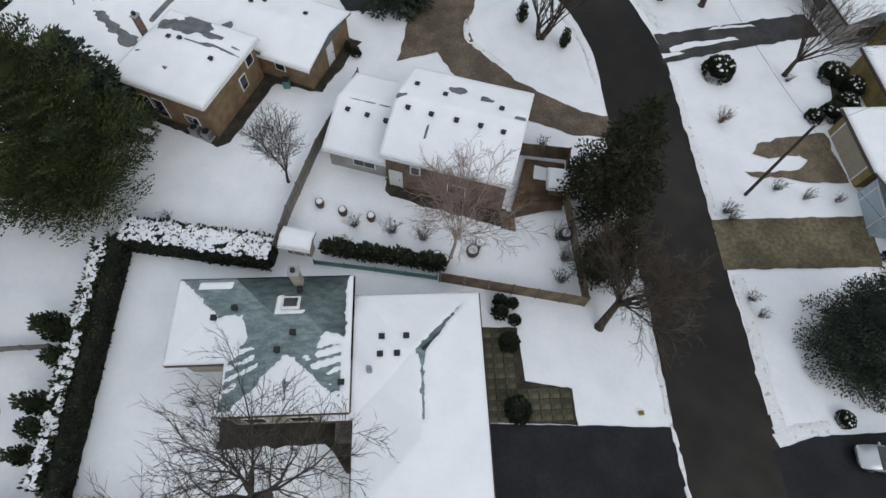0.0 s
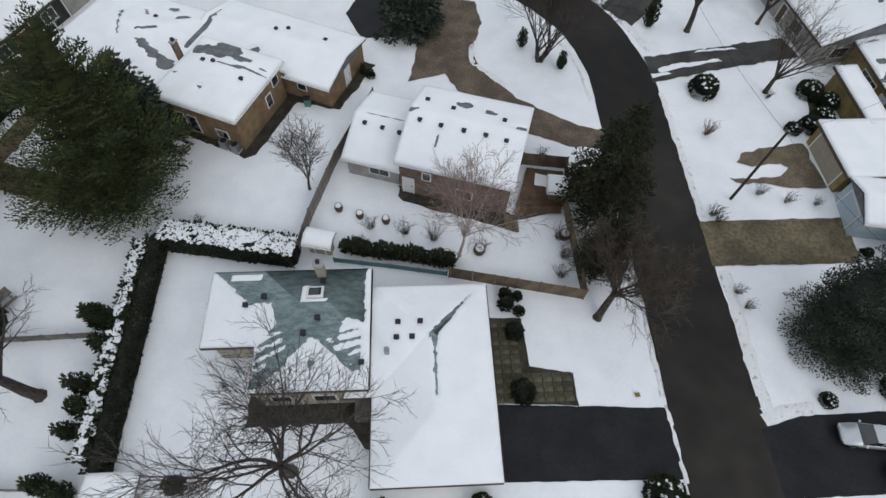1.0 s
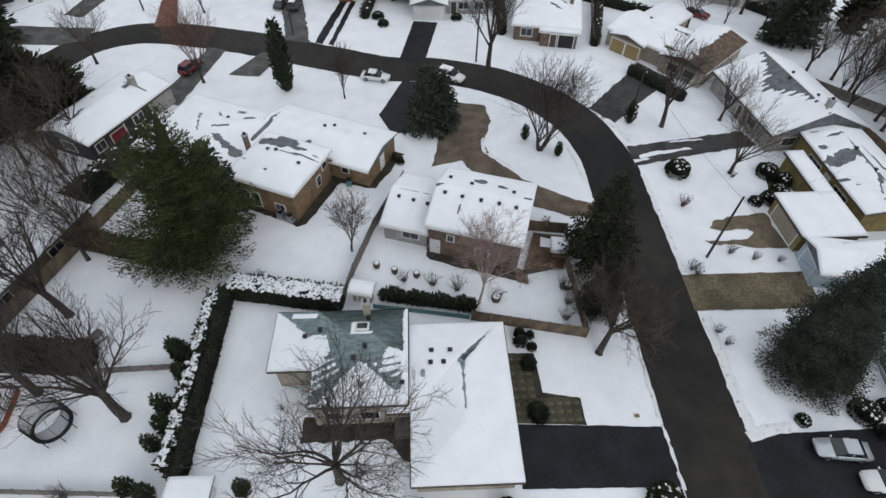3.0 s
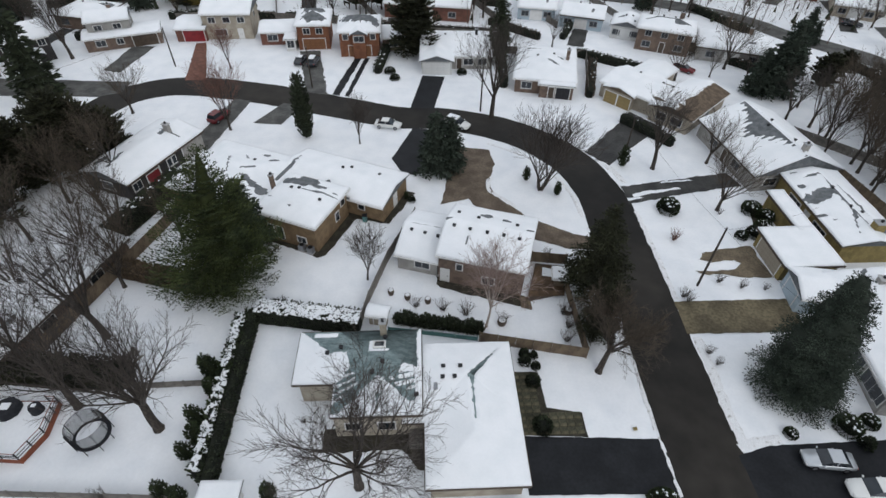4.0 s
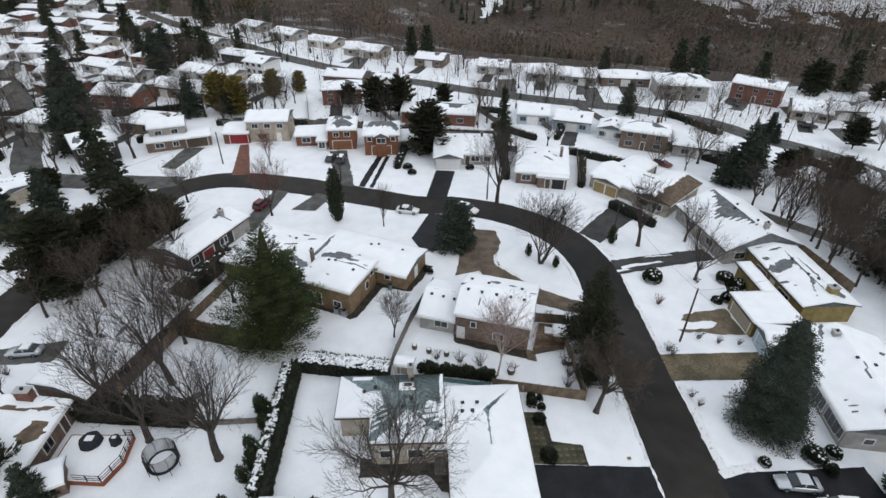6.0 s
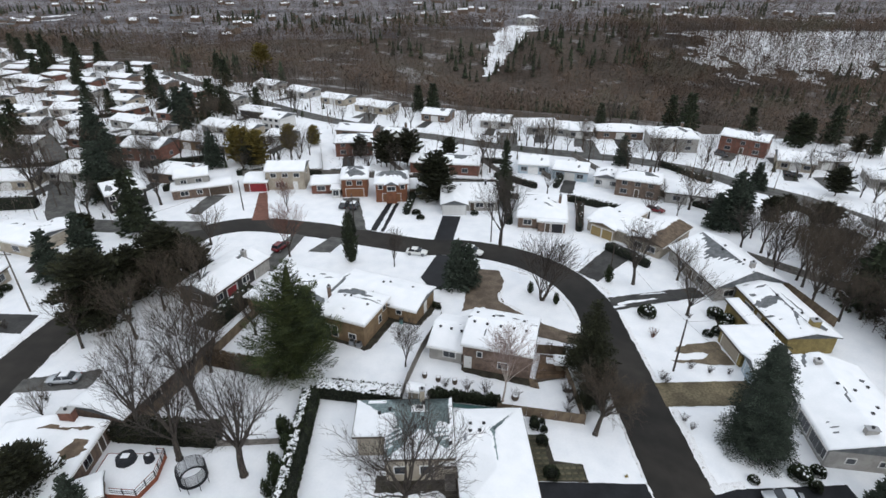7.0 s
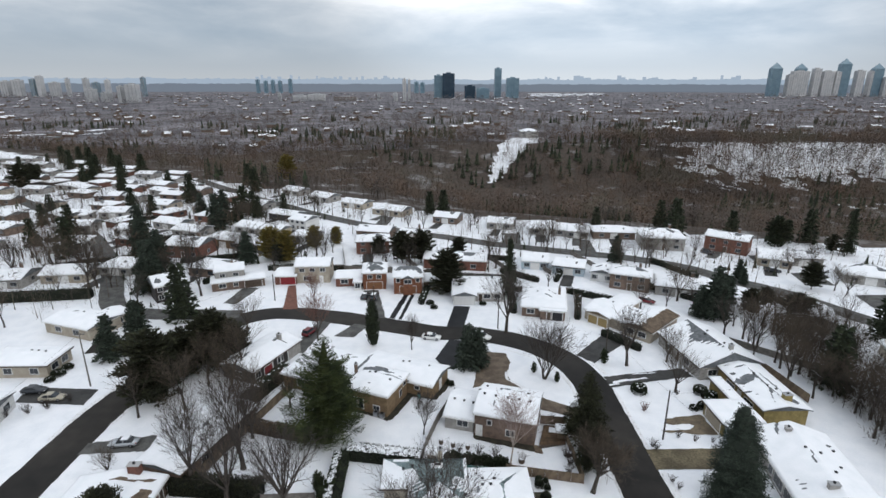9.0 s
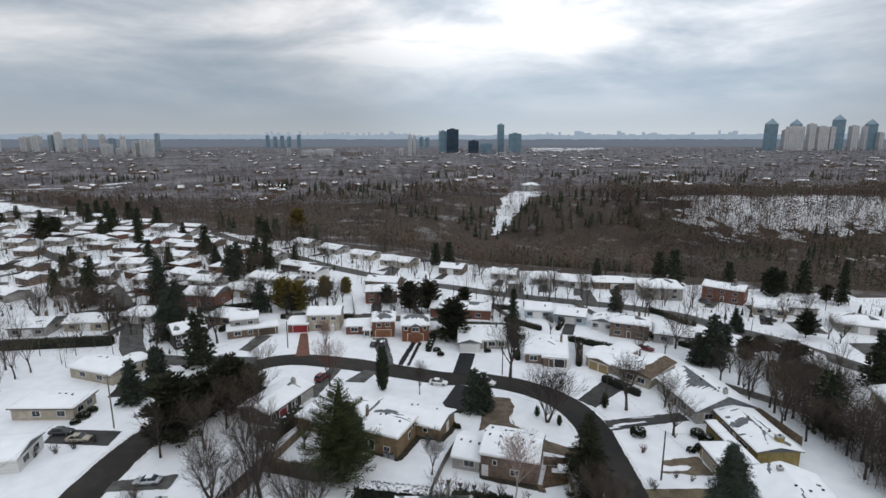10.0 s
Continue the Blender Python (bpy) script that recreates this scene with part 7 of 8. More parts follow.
for i, (ax, ay, bx, by) in enumerate(((-12, 92, 12, 88), (-34, 98, -14, 94), (28, 78, 40, 70), (22, 86, 12, 95), (33, 99, 27, 86), (-60, 98, -42, 101), (62, 70, 50, 84), (-12, 70, -10, 84), (11.5, 64, 12.5, 76), (26.5, 60, 30.5, 74), (-90, 105, -70, 112), (-104, 104, -92, 130),
                                     (-130, 100, -106, 110), (44, 92, 54, 88), (70, 88, 62, 104), (0, 110, 16, 106), (36, 44, 30, 52), (-75, 86, -68, 96), (-52, 97, -36, 98), (-118, 128, -96, 136), (-150, 130, -132, 128), (-140, 160, -120, 166), (80, 74, 88, 62))):
    hedge("dark unclipped hedge between snowy back gardens", ax, ay, bx, by, 1.3, 1.5, DARK_GREEN if i % 3 else WOODS_BROWN, 0.04, 10 + i, fine=9)


def fence(label, pts, height, mat, bay=2.0, post=0.11):
    """A board fence: posts with a panel of battened boards between them."""
    root = thing("fence", label, "fence", pose(pts[0][0], pts[0][1], 0))
    o = Vector((*pts[0], 0))
    for (ax, ay), (bx, by) in zip(pts, pts[1:]):
        a, b = Vector((ax, ay, 0)) - o, Vector((bx, by, 0)) - o
        n = max(1, round((b - a).length / bay))
        d = (b - a) / n
        turn = math.degrees(math.atan2(d.y, d.x))
        ln = d.length
        panel = None
        for i in range(n + 1):
            p = part("post", cached(("post", height, post, mat.name), lambda: (boxed(-post / 2, -post / 2, -0.2, post / 2, post / 2, height + 0.1, bevel=0.01), mat)), None, root)
            p.matrix_basis = pose(*(a + d * i), 0, 0, turn)
            if i < n:
                q = part("panel", cached(("panel", height, round(ln, 2), mat.name), lambda: (panel_bm(ln, height), mat)), None, root)
                q.matrix_basis = pose(*(a + d * i), 0, 0, turn)
    return root


def panel_bm(ln, height):
    """One sheet of upright boards with grooves between them and a cap rail."""
    bm = bmesh.new()
    n = max(4, int(ln / 0.15))
    prof = []
    for i in range(n):
        x0, x1 = 0.06 + (ln - 0.12) * i / n, 0.06 + (ln - 0.12) * (i + 1) / n
        prof += [(x0 + 0.012, -0.022), (x1 - 0.012, -0.022), (x1, -0.006)]
    rings = []
    for z in (0.06, height):
        rings.append([bm.verts.new((x, y, z)) for x, y in prof] + [bm.verts.new((prof[-1][0], 0.02, z)), bm.verts.new((prof[0][0], 0.02, z))])
    m = len(rings[0])
    bm.faces.new(rings[0])
    bm.faces.new(rings[1])
    for i in range(m):
        j = (i + 1) % m
        bm.faces.new((rings[0][i], rings[0][j], rings[1][j], rings[1][i]))
    return bm


fence("weathered brown board fence round the back garden", [(1.7, 6.95), (12.6, 4.6), (12.4, 14.2), (13.3, 18.2), (9.2, 18.8)], 1.7, FENCE_WOOD)
fence("grey weathered board fence between back gardens", [(-10.9, 9.6), (-10.2, 13.0), (-8.3, 19.4), (-5.0, 27.5)], 1.7, GREY_WOOD)
fence("low teal-painted board edging below the hedge", [(-7.9, 8.7), (-3.2, 7.95), (1.5, 7.1)], 0.7, TEAL_BOARD)
fence("brown board fence along the side gardens", [(-44.0, 4.6), (-41.0, 14.0), (-36.6, 27.6), (-33.2, 36.5)], 1.8, FENCE_WOOD)
fence("dark brown board fence behind the gabled house", [(54.2, 52.6), (57.6, 35.6), (59.0, 24.0)], 1.8, FENCE_WOOD, bay=2.4)
fence("low wire-and-post garden fence", [(-33.0, 2.4), (-25.6, 2.6)], 1.0, GREY_WOOD)
fence("grey board fence behind the pool garden", [(-40.5, -7.4), (-24.5, -8.4)], 1.2, GREY_WOOD)
for pts in ([(13.0, 79.0), (29.0, 77.0)], [(30.0, 77.5), (26.5, 61.5)], [(-11.0, 90), (11.5, 87.0)], [(20.5, 110), (27, 92)], [(38, 112), (44, 92)], [(-39.5, 98), (-11, 93)], [(-58, 97), (-40, 99)], [(57, 47), (69, 34)], [(8, 112), (14, 96)], [(-20, 112), (-12, 94)], [(-40, 118), (-36, 98)]):
    fence("dark garden fence between far houses", pts, 1.6, GREY_WOOD, bay=3.0)


def shed(label, x, y, turn, w, d, h, wall, pitch=0.35, style="gx"):
    root = house(label, x, y, turn, [(0, 0, w, d, h, pitch, style)], wall, GREY_SHINGLE, doors=[(0, "s" if style == "gx" else "e", 0.5, 0.8, min(1.8, h - 0.35), wall)], cell=0.3, name="shed", depth=0.14)
    return root


shed("small wooden garden shed with a snowy roof", -10.4, 9.35, -12, 2.5, 1.7, 1.9, CREAM_STUCCO)
shed("white garden shed with a snowy roof", -22.6, -10.2, 0, 3.4, 2.6, 1.9, WHITE_SIDING, 0.12)
shed("small grey deck shed with a snowy roof", -45.6, -7.4, 26, 4.2, 3.4, 2.2, BROWN_BRICK, 0.3)
shed("square garden hut with a snow-covered flat top", 10.7, 14.1, -8, 1.9, 1.9, 1.9, FENCE_WOOD, 0, "flat")

cedars = conifer("tightly planted dark cedar with a pointed top", 91, 1.9, 0.5, DARK_GREEN, "column", bottom=0.01, trunk_r=0.04, fine=1.2)
tagged(cedars, group="cedar row behind the bungalow")
place(cedars, [(-7.0 + i * 0.62, 9.7 - i * 0.115, 0.8 + 0.25 * abs(math.sin(i * 2.3)), i * 47) for i in range(15)])


# ---- shrubs ----
def evergreen_bush(label, seed, radius, height, leaf, snow=0.4):
    r = random.Random(seed)
    rows, verts, faces = [], [], []
    for _ in range(int(420 * radius * radius + 160)):
        u, w = r.random(), r.random() * 6.283
        z = u * height
        k = radius * math.sqrt(max(0.05, 1 - (max(0, u - 0.35) / 0.68) ** 2)) * (1 + 0.25 * noise2(math.cos(w) * 2, math.sin(w) * 2 + u, 1.2, seed))
        p = Vector((math.cos(w) * k * 0.8, math.sin(w) * k * 0.8, z * 0.92))
        d = Vector((math.cos(w), math.sin(w), 0.3 + u * 1.2))
        s = r.uniform(0.18, 0.36)
        rows.append((p, d, s, s * 0.65, r.random() * 6))
    root = thing("bush", label, "bush")
    core = bmesh.new()
    bmesh.ops.create_icosphere(core, subdivisions=2, radius=1.0)
    for v in core.verts:
        k = 0.78 * (1 + 0.18 * noise.noise(v.co * 1.7 + Vector((seed, 0, 0))))
        v.co = Vector((v.co.x * radius * k, v.co.y * radius * k, height * 0.45 + v.co.z * height * 0.5 * k))
    part("body", core, HEDGE_SHADE_CORE, root, smooth=True)
    part("foliage", tuft_mesh(rows), leaf, root, "evergreen sprays")
    for _ in range(int(snow * 22 * radius)):
        w, k = r.random() * 6.283, radius * 0.7 * math.sqrt(r.random())
        x, y, z, rad = math.cos(w) * k, math.sin(w) * k, height * (0.97 - 0.3 * (k / radius) ** 2), r.uniform(0.08, 0.2)
        c = len(verts)
        for q in range(6):
            verts.append((x + math.cos(q * 1.047) * rad * r.uniform(0.7, 1.3), y + math.sin(q * 1.047) * rad * r.uniform(0.7, 1.3), z - 0.05))
        verts.append((x, y, z + 0.08))
        faces += [(c + q, c + (q + 1) % 6, c + 6) for q in range(6)]
    if faces:
        tagged(part("snow_topping", (verts, faces), SNOW, root, "snow caught on the bush", smooth=True), kind="stuff")
    return root


round_bush = evergreen_bush("small round dark yew beside the front walk", 1, 0.45, 0.9, DARK_GREEN, 0.0)
place(round_bush, [(6.2, 5.1, 1.0, 0), (6.1, 4.2, 1.1, 50), (7.15, 4.9, 0.8, 90), (7.15, 3.6, 0.85, 20), (38.2, 8.0, 0.9, 10), (36.0, -5.7, 1.2, 40), (-5.4, 31.0, 0.9, 0)])
place(evergreen_bush("clipped dark evergreen on the paving", 2, 0.95, 1.1, DARK_GREEN, 0.0), [(6.6, 1.9, 0.8, 0), (6.7, -2.9, 0.98, 70)])
place(evergreen_bush("snow-flecked evergreen shrub on the lawn", 3, 1.5, 1.7, CEDAR_GREEN, 0.55), [(29.6, 28.2, 1.05, 0), (35.2, -4.0, 0.85, 30), (37.6, -3.6, 0.6, 80), (41.0, 27.6, 0.9, 200), (42.2, 26.0, 0.8, 10), (40.8, 24.0, 0.75, 70), (15.5, -10.4, 1.0, 60), (3.0, -10.6, 0.7, 10), (-56.4, 5.6, 0.85, 0), (29.6, -4.4, 0.45, 20)])
place(evergreen_bush("dark low juniper by the carport", 4, 1.2, 1.0, DARK_GREEN, 0.5), [(39.4, 22.9, 1.0, 0), (37.4, 22.6, 0.7, 40), (44.4, -6.2, 0.9, 10), (-83.2, 36.4, 1.1, 0), (-83.0, 39.0, 0.9, 40), (-83.4, 34.2, 0.8, 70), (4.2, 70.0, 0.8, 0), (-9.6, 70.6, 0.9, 30), (-8.6, 67.8, 0.8, 0)])


def twig_bush(label, seed, radius, height, twig, stems=16):
    r = random.Random(seed)
    segs = []
    for _ in range(stems):
        w = r.random() * 6.283
        d = Vector((math.cos(w) * r.uniform(0.15, 0.9) * radius / height, math.sin(w) * r.uniform(0.15, 0.9) * radius / height, 1)).normalized()
        p = Vector((math.cos(w), math.sin(w), 0)) * r.uniform(0, 0.2)
        for i in range(3):
            d = (d + Vector((r.uniform(-1, 1), r.uniform(-1, 1), 0.2)) * 0.2).normalized()
            q = p + d * height * 0.33
            segs.append((p.copy(), q.copy(), 0.018 - 0.004 * i, 0.013 - 0.004 * i))
            for _ in range(4):
                e = (d + Vector((r.uniform(-1, 1), r.uniform(-1, 1), r.uniform(-0.2, 0.8)))).normalized()
                s = p.lerp(q, r.random())
                f = s + e * height * r.uniform(0.2, 0.4)
                segs.append((s, f, 0.011, 0.0))
                segs.append((s.lerp(f, 0.5), s.lerp(f, 0.5) + (e + Vector((r.uniform(-1, 1), r.uniform(-1, 1), 0.3))).normalized() * height * 0.2, 0.008, 0.0))
            p = q
    root = thing("bush", label, "bush")
    part("crown", tube_mesh(segs, lambda q: 3), twig, root)
    return root


place(twig_bush("leafless reddish dogwood bush in the snow", 1, 1.1, 1.5, RED_TWIG, 26), [(28.3, 22.2, 1.0, 0)])
grey_bush = twig_bush("leafless grey-brown shrub in the snow", 2, 0.9, 1.3, TWIG)
place(grey_bush, [(31.0, 14.8, 1.0, 0), (33.3, 13.8, 0.9, 60), (36.0, 13.4, 0.7, 100), (25.9, 12.6, 1.1, 10), (26.2, 11.9, 0.9, 80), (36.4, 27.2, 0.7, 0), (-14.2, 10.9, 1.0, 0), (-12.3, 10.6, 0.95, 90), (-19.8, 13.0, 0.8, 20), (11.0, 6.8, 1.2, 0), (11.6, 8.6, 1.4, 60), (11.4, 10.4, 1.2, 120), (25.6, 4.8, 0.9, 0), (26.0, 3.4, 0.8, 50),
                  (-5.0, 12.0, 1.1, 40), (-2.0, 11.4, 1.3, 10), (0.6, 10.6, 1.3, 200), (4.6, 9.6, 1.1, 0), (-5.6, 10.4, 0.9, 0), (11.2, 19.8, 0.9, 30), (-31.0, -8.0, 1.2, 0), (-15.4, -1.6, 0.6, 0), (-80.0, 23.6, 1.4, 0), (-77.6, 25.0, 1.5, 30), (-83.0, 22.4, 1.3, 70), (-75.2, 27.4, 1.2, 0), (-58.6, 11.0, 1.1, 0)])

# ---- poles ----
def utility_pole(label, x, y, h, arm=True, turn=0.0):
    root = thing("utility_pole", label, "utility pole", pose(x, y, 0, 0, 0, turn))
    part("pole", tube_mesh([(Vector((0, 0, -0.3)), Vector((0, 0, h)), 0.15, 0.10)], lambda q: 10), GREY_WOOD if arm else BARK, root, smooth=True)
    if arm:
        part("cross_arm", boxed(-0.9, -0.06, h - 0.7, 0.9, 0.06, h - 0.56, bevel=0.01), GREY_WOOD, root)
        for k in (-0.8, 0.0, 0.8):
            part("insulator", boxed(k - 0.05, -0.05, h - 0.56, k + 0.05, 0.05, h - 0.38, bevel=0.02), GALV, root)
    part("pole_cap", boxed(-0.09, -0.09, h - 0.02, 0.09, 0.09, h + 0.05, bevel=0.02), GALV, root)
    return root


utility_pole("weathered dark wooden utility pole on the lawn", 28.3, 14.3, 9.1, arm=False)
utility_pole("tall wooden utility pole by the side street", -74.4, 32.2, 11.5)
utility_pole("thin grey pole on the snowy verge", -23.6, 64.6, 7.5, arm=False)
utility_pole("thin grey pole on the snowy verge", -51.0, 73.6, 7.5, arm=False)
utility_pole("thin grey pole beside a bare tree", 6.4, 55.6, 9.0, arm=False)
utility_pole("leaning grey pole by the driveway", 27.4, 41.2, 7.0, arm=False)


def cable(label, a, b, sag):
    """One sagging wire as a single swept tube."""
    n, sides = 14, 4
    pts = [Vector(a).lerp(Vector(b), i / n) - Vector((0, 0, sag * 4 * (i / n) * (1 - i / n))) for i in range(n + 1)]
    side = (pts[-1] - pts[0]).cross(Vector((0, 0, 1))).normalized()
    verts = [p + (side * math.cos(w) + Vector((0, 0, math.sin(w)))) * 0.016 for p in pts for w in (0, math.pi / 2, math.pi, 3 * math.pi / 2)]
    faces = [(i * sides + k, i * sides + (k + 1) % sides, (i + 1) * sides + (k + 1) % sides, (i + 1) * sides + k) for i in range(n) for k in range(sides)]
    return tagged(part("cable", (verts, faces), DARK_METAL), label, "cable")


cable("thin black overhead cable from the lawn pole", (28.3, 14.3, 8.8), (27.4, 41.2, 6.8), 0.7)
cable("thin black overhead cable to the yellow house", (28.3, 14.3, 8.8), (46.8, 24.0, 3.6), 0.6)
cable("thin black overhead cable along the lawn", (28.3, 14.3, 8.8), (37.6, 5.0, 3.8), 0.5)
cable("thin black overhead cable above the side street", (-74.4, 32.2, 11.0), (-51.0, 73.6, 7.2), 1.0)
cable("thin black overhead cable above the side street", (-74.4, 32.2, 11.0), (-72.0, -40.0, 10.0), 1.0)


# ---- cars ----
def car(label, x, y, heading, paint, suv=False, snow=False):
    """A parked car: lofted body, glazed cabin, wheels and lamps."""
    root = thing("car", label, "car", pose(x, y, 0.05, 0, 0, heading))
    root.scale = (0.94, 0.94, 0.94)
    L, W, up = 4.7, 0.90, 0.12 if suv else 0.0
    rows = [(-2.35, 0.70, 0.42, 0.70), (-2.22, 0.82, 0.30, 0.92), (-1.55, 0.90, 0.24, 0.97), (-0.4, 0.91, 0.22, 0.95), (0.9, 0.91, 0.22, 0.93), (1.6, 0.88, 0.24, 0.83), (2.15, 0.80, 0.30, 0.72), (2.35, 0.64, 0.42, 0.60)]
    bm = bmesh.new()
    rings = []
    for px, w, z0, z1 in rows:
        z1 += up
        rings.append([bm.verts.new((px, s * w * k, z)) for s, k, z in ((-1, 0.9, z0), (-1, 1.0, z0 + 0.18), (-1, 0.98, z1 - 0.14), (-1, 0.86, z1), (1, 0.86, z1), (1, 0.98, z1 - 0.14), (1, 1.0, z0 + 0.18), (1, 0.9, z0))])
    for r0, r1 in zip(rings, rings[1:]):
        for i in range(8):
            j = (i + 1) % 8
            bm.faces.new((r0[i], r0[j], r1[j], r1[i]))
    bm.faces.new(rings[0])
    bm.faces.new(rings[-1])
    part("body", bm, paint, root, smooth=True)
    roof_z = 1.42 + (0.28 if suv else 0)
    back = -2.05 if suv else -1.75
    cab = [(back, 0.80, 0.93 + up), (back + (0.25 if suv else 0.75), 0.66, roof_z - 0.04), (0.15, 0.66, roof_z), (1.05, 0.80, 0.90 + up)]
    bm = bmesh.new()
    rings = [[bm.verts.new((px, s * w, z)) for s, z in ((-1, pz), (1, pz))] for px, w, pz in cab]
    base = [[bm.verts.new((px, s * 0.82, 0.86 + up)) for s in (-1, 1)] for px, w, pz in cab]
    for k in range(3):
        bm.faces.new((rings[k][0], rings[k][1], rings[k + 1][1], rings[k + 1][0]))
        bm.faces.new((rings[k][0], rings[k + 1][0], base[k + 1][0], base[k][0]))
        bm.faces.new((rings[k][1], base[k][1], base[k + 1][1], rings[k + 1][1]))
    bm.faces.new((rings[0][0], base[0][0], base[0][1], rings[0][1]))
    bm.faces.new((rings[3][0], rings[3][1], base[3][1], base[3][0]))
    part("cabin_glass", bm, GLASS, root, "dark window glass")
    part("roof_panel", boxed(cab[1][0] - 0.08, -0.68, roof_z - 0.05, 0.22, 0.68, roof_z + 0.025, bevel=0.02), paint, root)
    if snow:
        part("snow_cover", boxed(cab[1][0], -0.6, roof_z + 0.02, 0.15, 0.6, roof_z + 0.12, bevel=0.04), SNOW, root, "snow left on the roof")
    for sx in (-1.42, 1.42):
        for sy in (-0.82, 0.82):
            wheel = part("wheel", cached(("wheel",), lambda: (disc(0.33, 0.22, 18), RUBBER)), None, root)
            wheel.matrix_basis = pose(sx, sy, 0.33)
            part("rim", cached(("rim",), lambda: (disc(0.2, 0.24, 12), GALV)), None, wheel, "metal wheel rim")
    for sy in (-1, 1):
        part("headlamp", boxed(2.16, sy * 0.62 - 0.14, 0.54 + up, 2.30, sy * 0.62 + 0.14, 0.68 + up, bevel=0.03), LAMP_CLEAR, root, "clear headlamp")
        part("tail_lamp", boxed(-2.30, sy * 0.66 - 0.12, 0.62 + up, -2.20, sy * 0.66 + 0.12, 0.82 + up, bevel=0.02), LAMP_RED, root, "red tail lamp")
        part("mirror", boxed(0.78, sy * 0.96 - 0.1, 0.90 + up, 0.92, sy * 0.96 + 0.1, 1.04 + up, bevel=0.03), paint, root)
        part("pillar", boxed(-0.35, sy * 0.745 - 0.035, 0.9 + up, -0.25, sy * 0.745 + 0.035, roof_z - 0.03), paint, root)
    return root


def disc(r, w, n):
    bm = bmesh.new()
    a = [bm.verts.new((math.cos(6.2832 * i / n) * r, -w / 2, math.sin(6.2832 * i / n) * r)) for i in range(n)]
    b = [bm.verts.new((math.cos(6.2832 * i / n) * r, w / 2, math.sin(6.2832 * i / n) * r)) for i in range(n)]
    bm.faces.new(a)
    bm.faces.new(b)
    for i in range(n):
        j = (i + 1) % n
        bm.faces.new((a[i], a[j], b[j], b[i]))
    return bm


car("silver sedan parked on the wet black driveway", 31.4, -7.1, 172, SILVER)
car("white estate car parked at the driveway's lower side", 33.9, -9.8, 174, WHITE_CAR, suv=True)
car("white sedan parked on the street with a snowy roof", -9.3, 50.6, -12, WHITE_CAR)
car("pale hatchback parked on the street behind the spruce", 2.1, 50.6, -32, WHITE_CAR, suv=True, snow=True)
car("dark red car parked beside the bungalow", -37.4, 53.6, 66, RED_CAR, suv=True)
car("dark blue sedan on the neighbour's driveway", -83.4, 30.2, 4, DARK_CAR)
car("beige sedan parked on the neighbour's driveway", -78.4, 27.7, 4, BEIGE_CAR)
car("silver sedan parked in a snowy driveway", -58.4, 14.6, 184, SILVER, snow=True)
car("dark car with a snowy roof before the garage", -27.2, 75.2, 80, DARK_CAR, snow=True)
car("dark car with a snowy roof beside the garage", -24.6, 74.6, 80, DARK_CAR, suv=True, snow=True)
car("dark car parked on a bare far driveway", 96.2, 93.4, -30, DARK_CAR, snow=True)
car("dark red car behind the tan bungalow", 47.8, 70.6, -40, RED_CAR, snow=True)
car("dark car before the brick house", 85.0, 112.0, -60, DARK_CAR, suv=True)


# ---- garden things ----
def trampoline(x, y):
    root = thing("trampoline", "round trampoline with a black safety net and snowy mat", "trampoline", pose(x, y, 0))
    n, r, z, top = 24, 1.55, 0.8, 2.65
    ring = [Vector((math.cos(6.2832 * i / n) * r, math.sin(6.2832 * i / n) * r, z)) for i in range(n)]
    part("frame", tube_mesh([(ring[i], ring[(i + 1) % n], 0.05, 0.05) for i in range(n)], lambda q: 6), DARK_METAL, root)
    bm = bmesh.new()
    a = [bm.verts.new(p * 0.97 + Vector((0, 0, 0.03))) for p in ring]
    b = [bm.verts.new(Vector((p.x * 0.80, p.y * 0.80, z + 0.05))) for p in ring]
    for i in range(n):
        j = (i + 1) % n
        bm.faces.new((a[i], a[j], b[j], b[i]))
    part("pad", bm, BLACK_NET, root, "dark blue-black edge pad")
    bm = bmesh.new()
    bm.faces.new([bm.verts.new(Vector((p.x * 0.82, p.y * 0.82, z + 0.07))) for p in ring])
    part("mat", bm, SNOW, root, "mat under a thin snow layer")
    for k in range(8):
        w = 6.2832 * k / 8
        p = Vector((math.cos(w) * r * 1.04, math.sin(w) * r * 1.04, 0))
        part("net_pole", tube_mesh([(p, p + Vector((0, 0, top)), 0.035, 0.035)], lambda q: 6), RUBBER, root, "black padded pole")
    cap = [Vector((p.x, p.y, top)) for p in ring]
    part("top_ring", tube_mesh([(cap[i], cap[(i + 1) % n], 0.025, 0.025) for i in range(n)], lambda q: 5), RUBBER, root)
    net = []
    for i in range(96):
        w = 6.2832 * i / 96
        p = Vector((math.cos(w) * r, math.sin(w) * r, z))
        net.append((p, p + Vector((0, 0, top - z)), 0.02, 0.02))
    for k in range(1, 10):
        h = z + (top - z) * k / 10
        net += [(Vector((p.x, p.y, h)), Vector((q.x, q.y, h)), 0.011, 0.011) for p, q in zip(ring, ring[1:] + ring[:1])]
    part("net", tube_mesh(net, lambda q: 3), BLACK_NET, root, "black safety net")
    return root


trampoline(-33.9, -2.6)


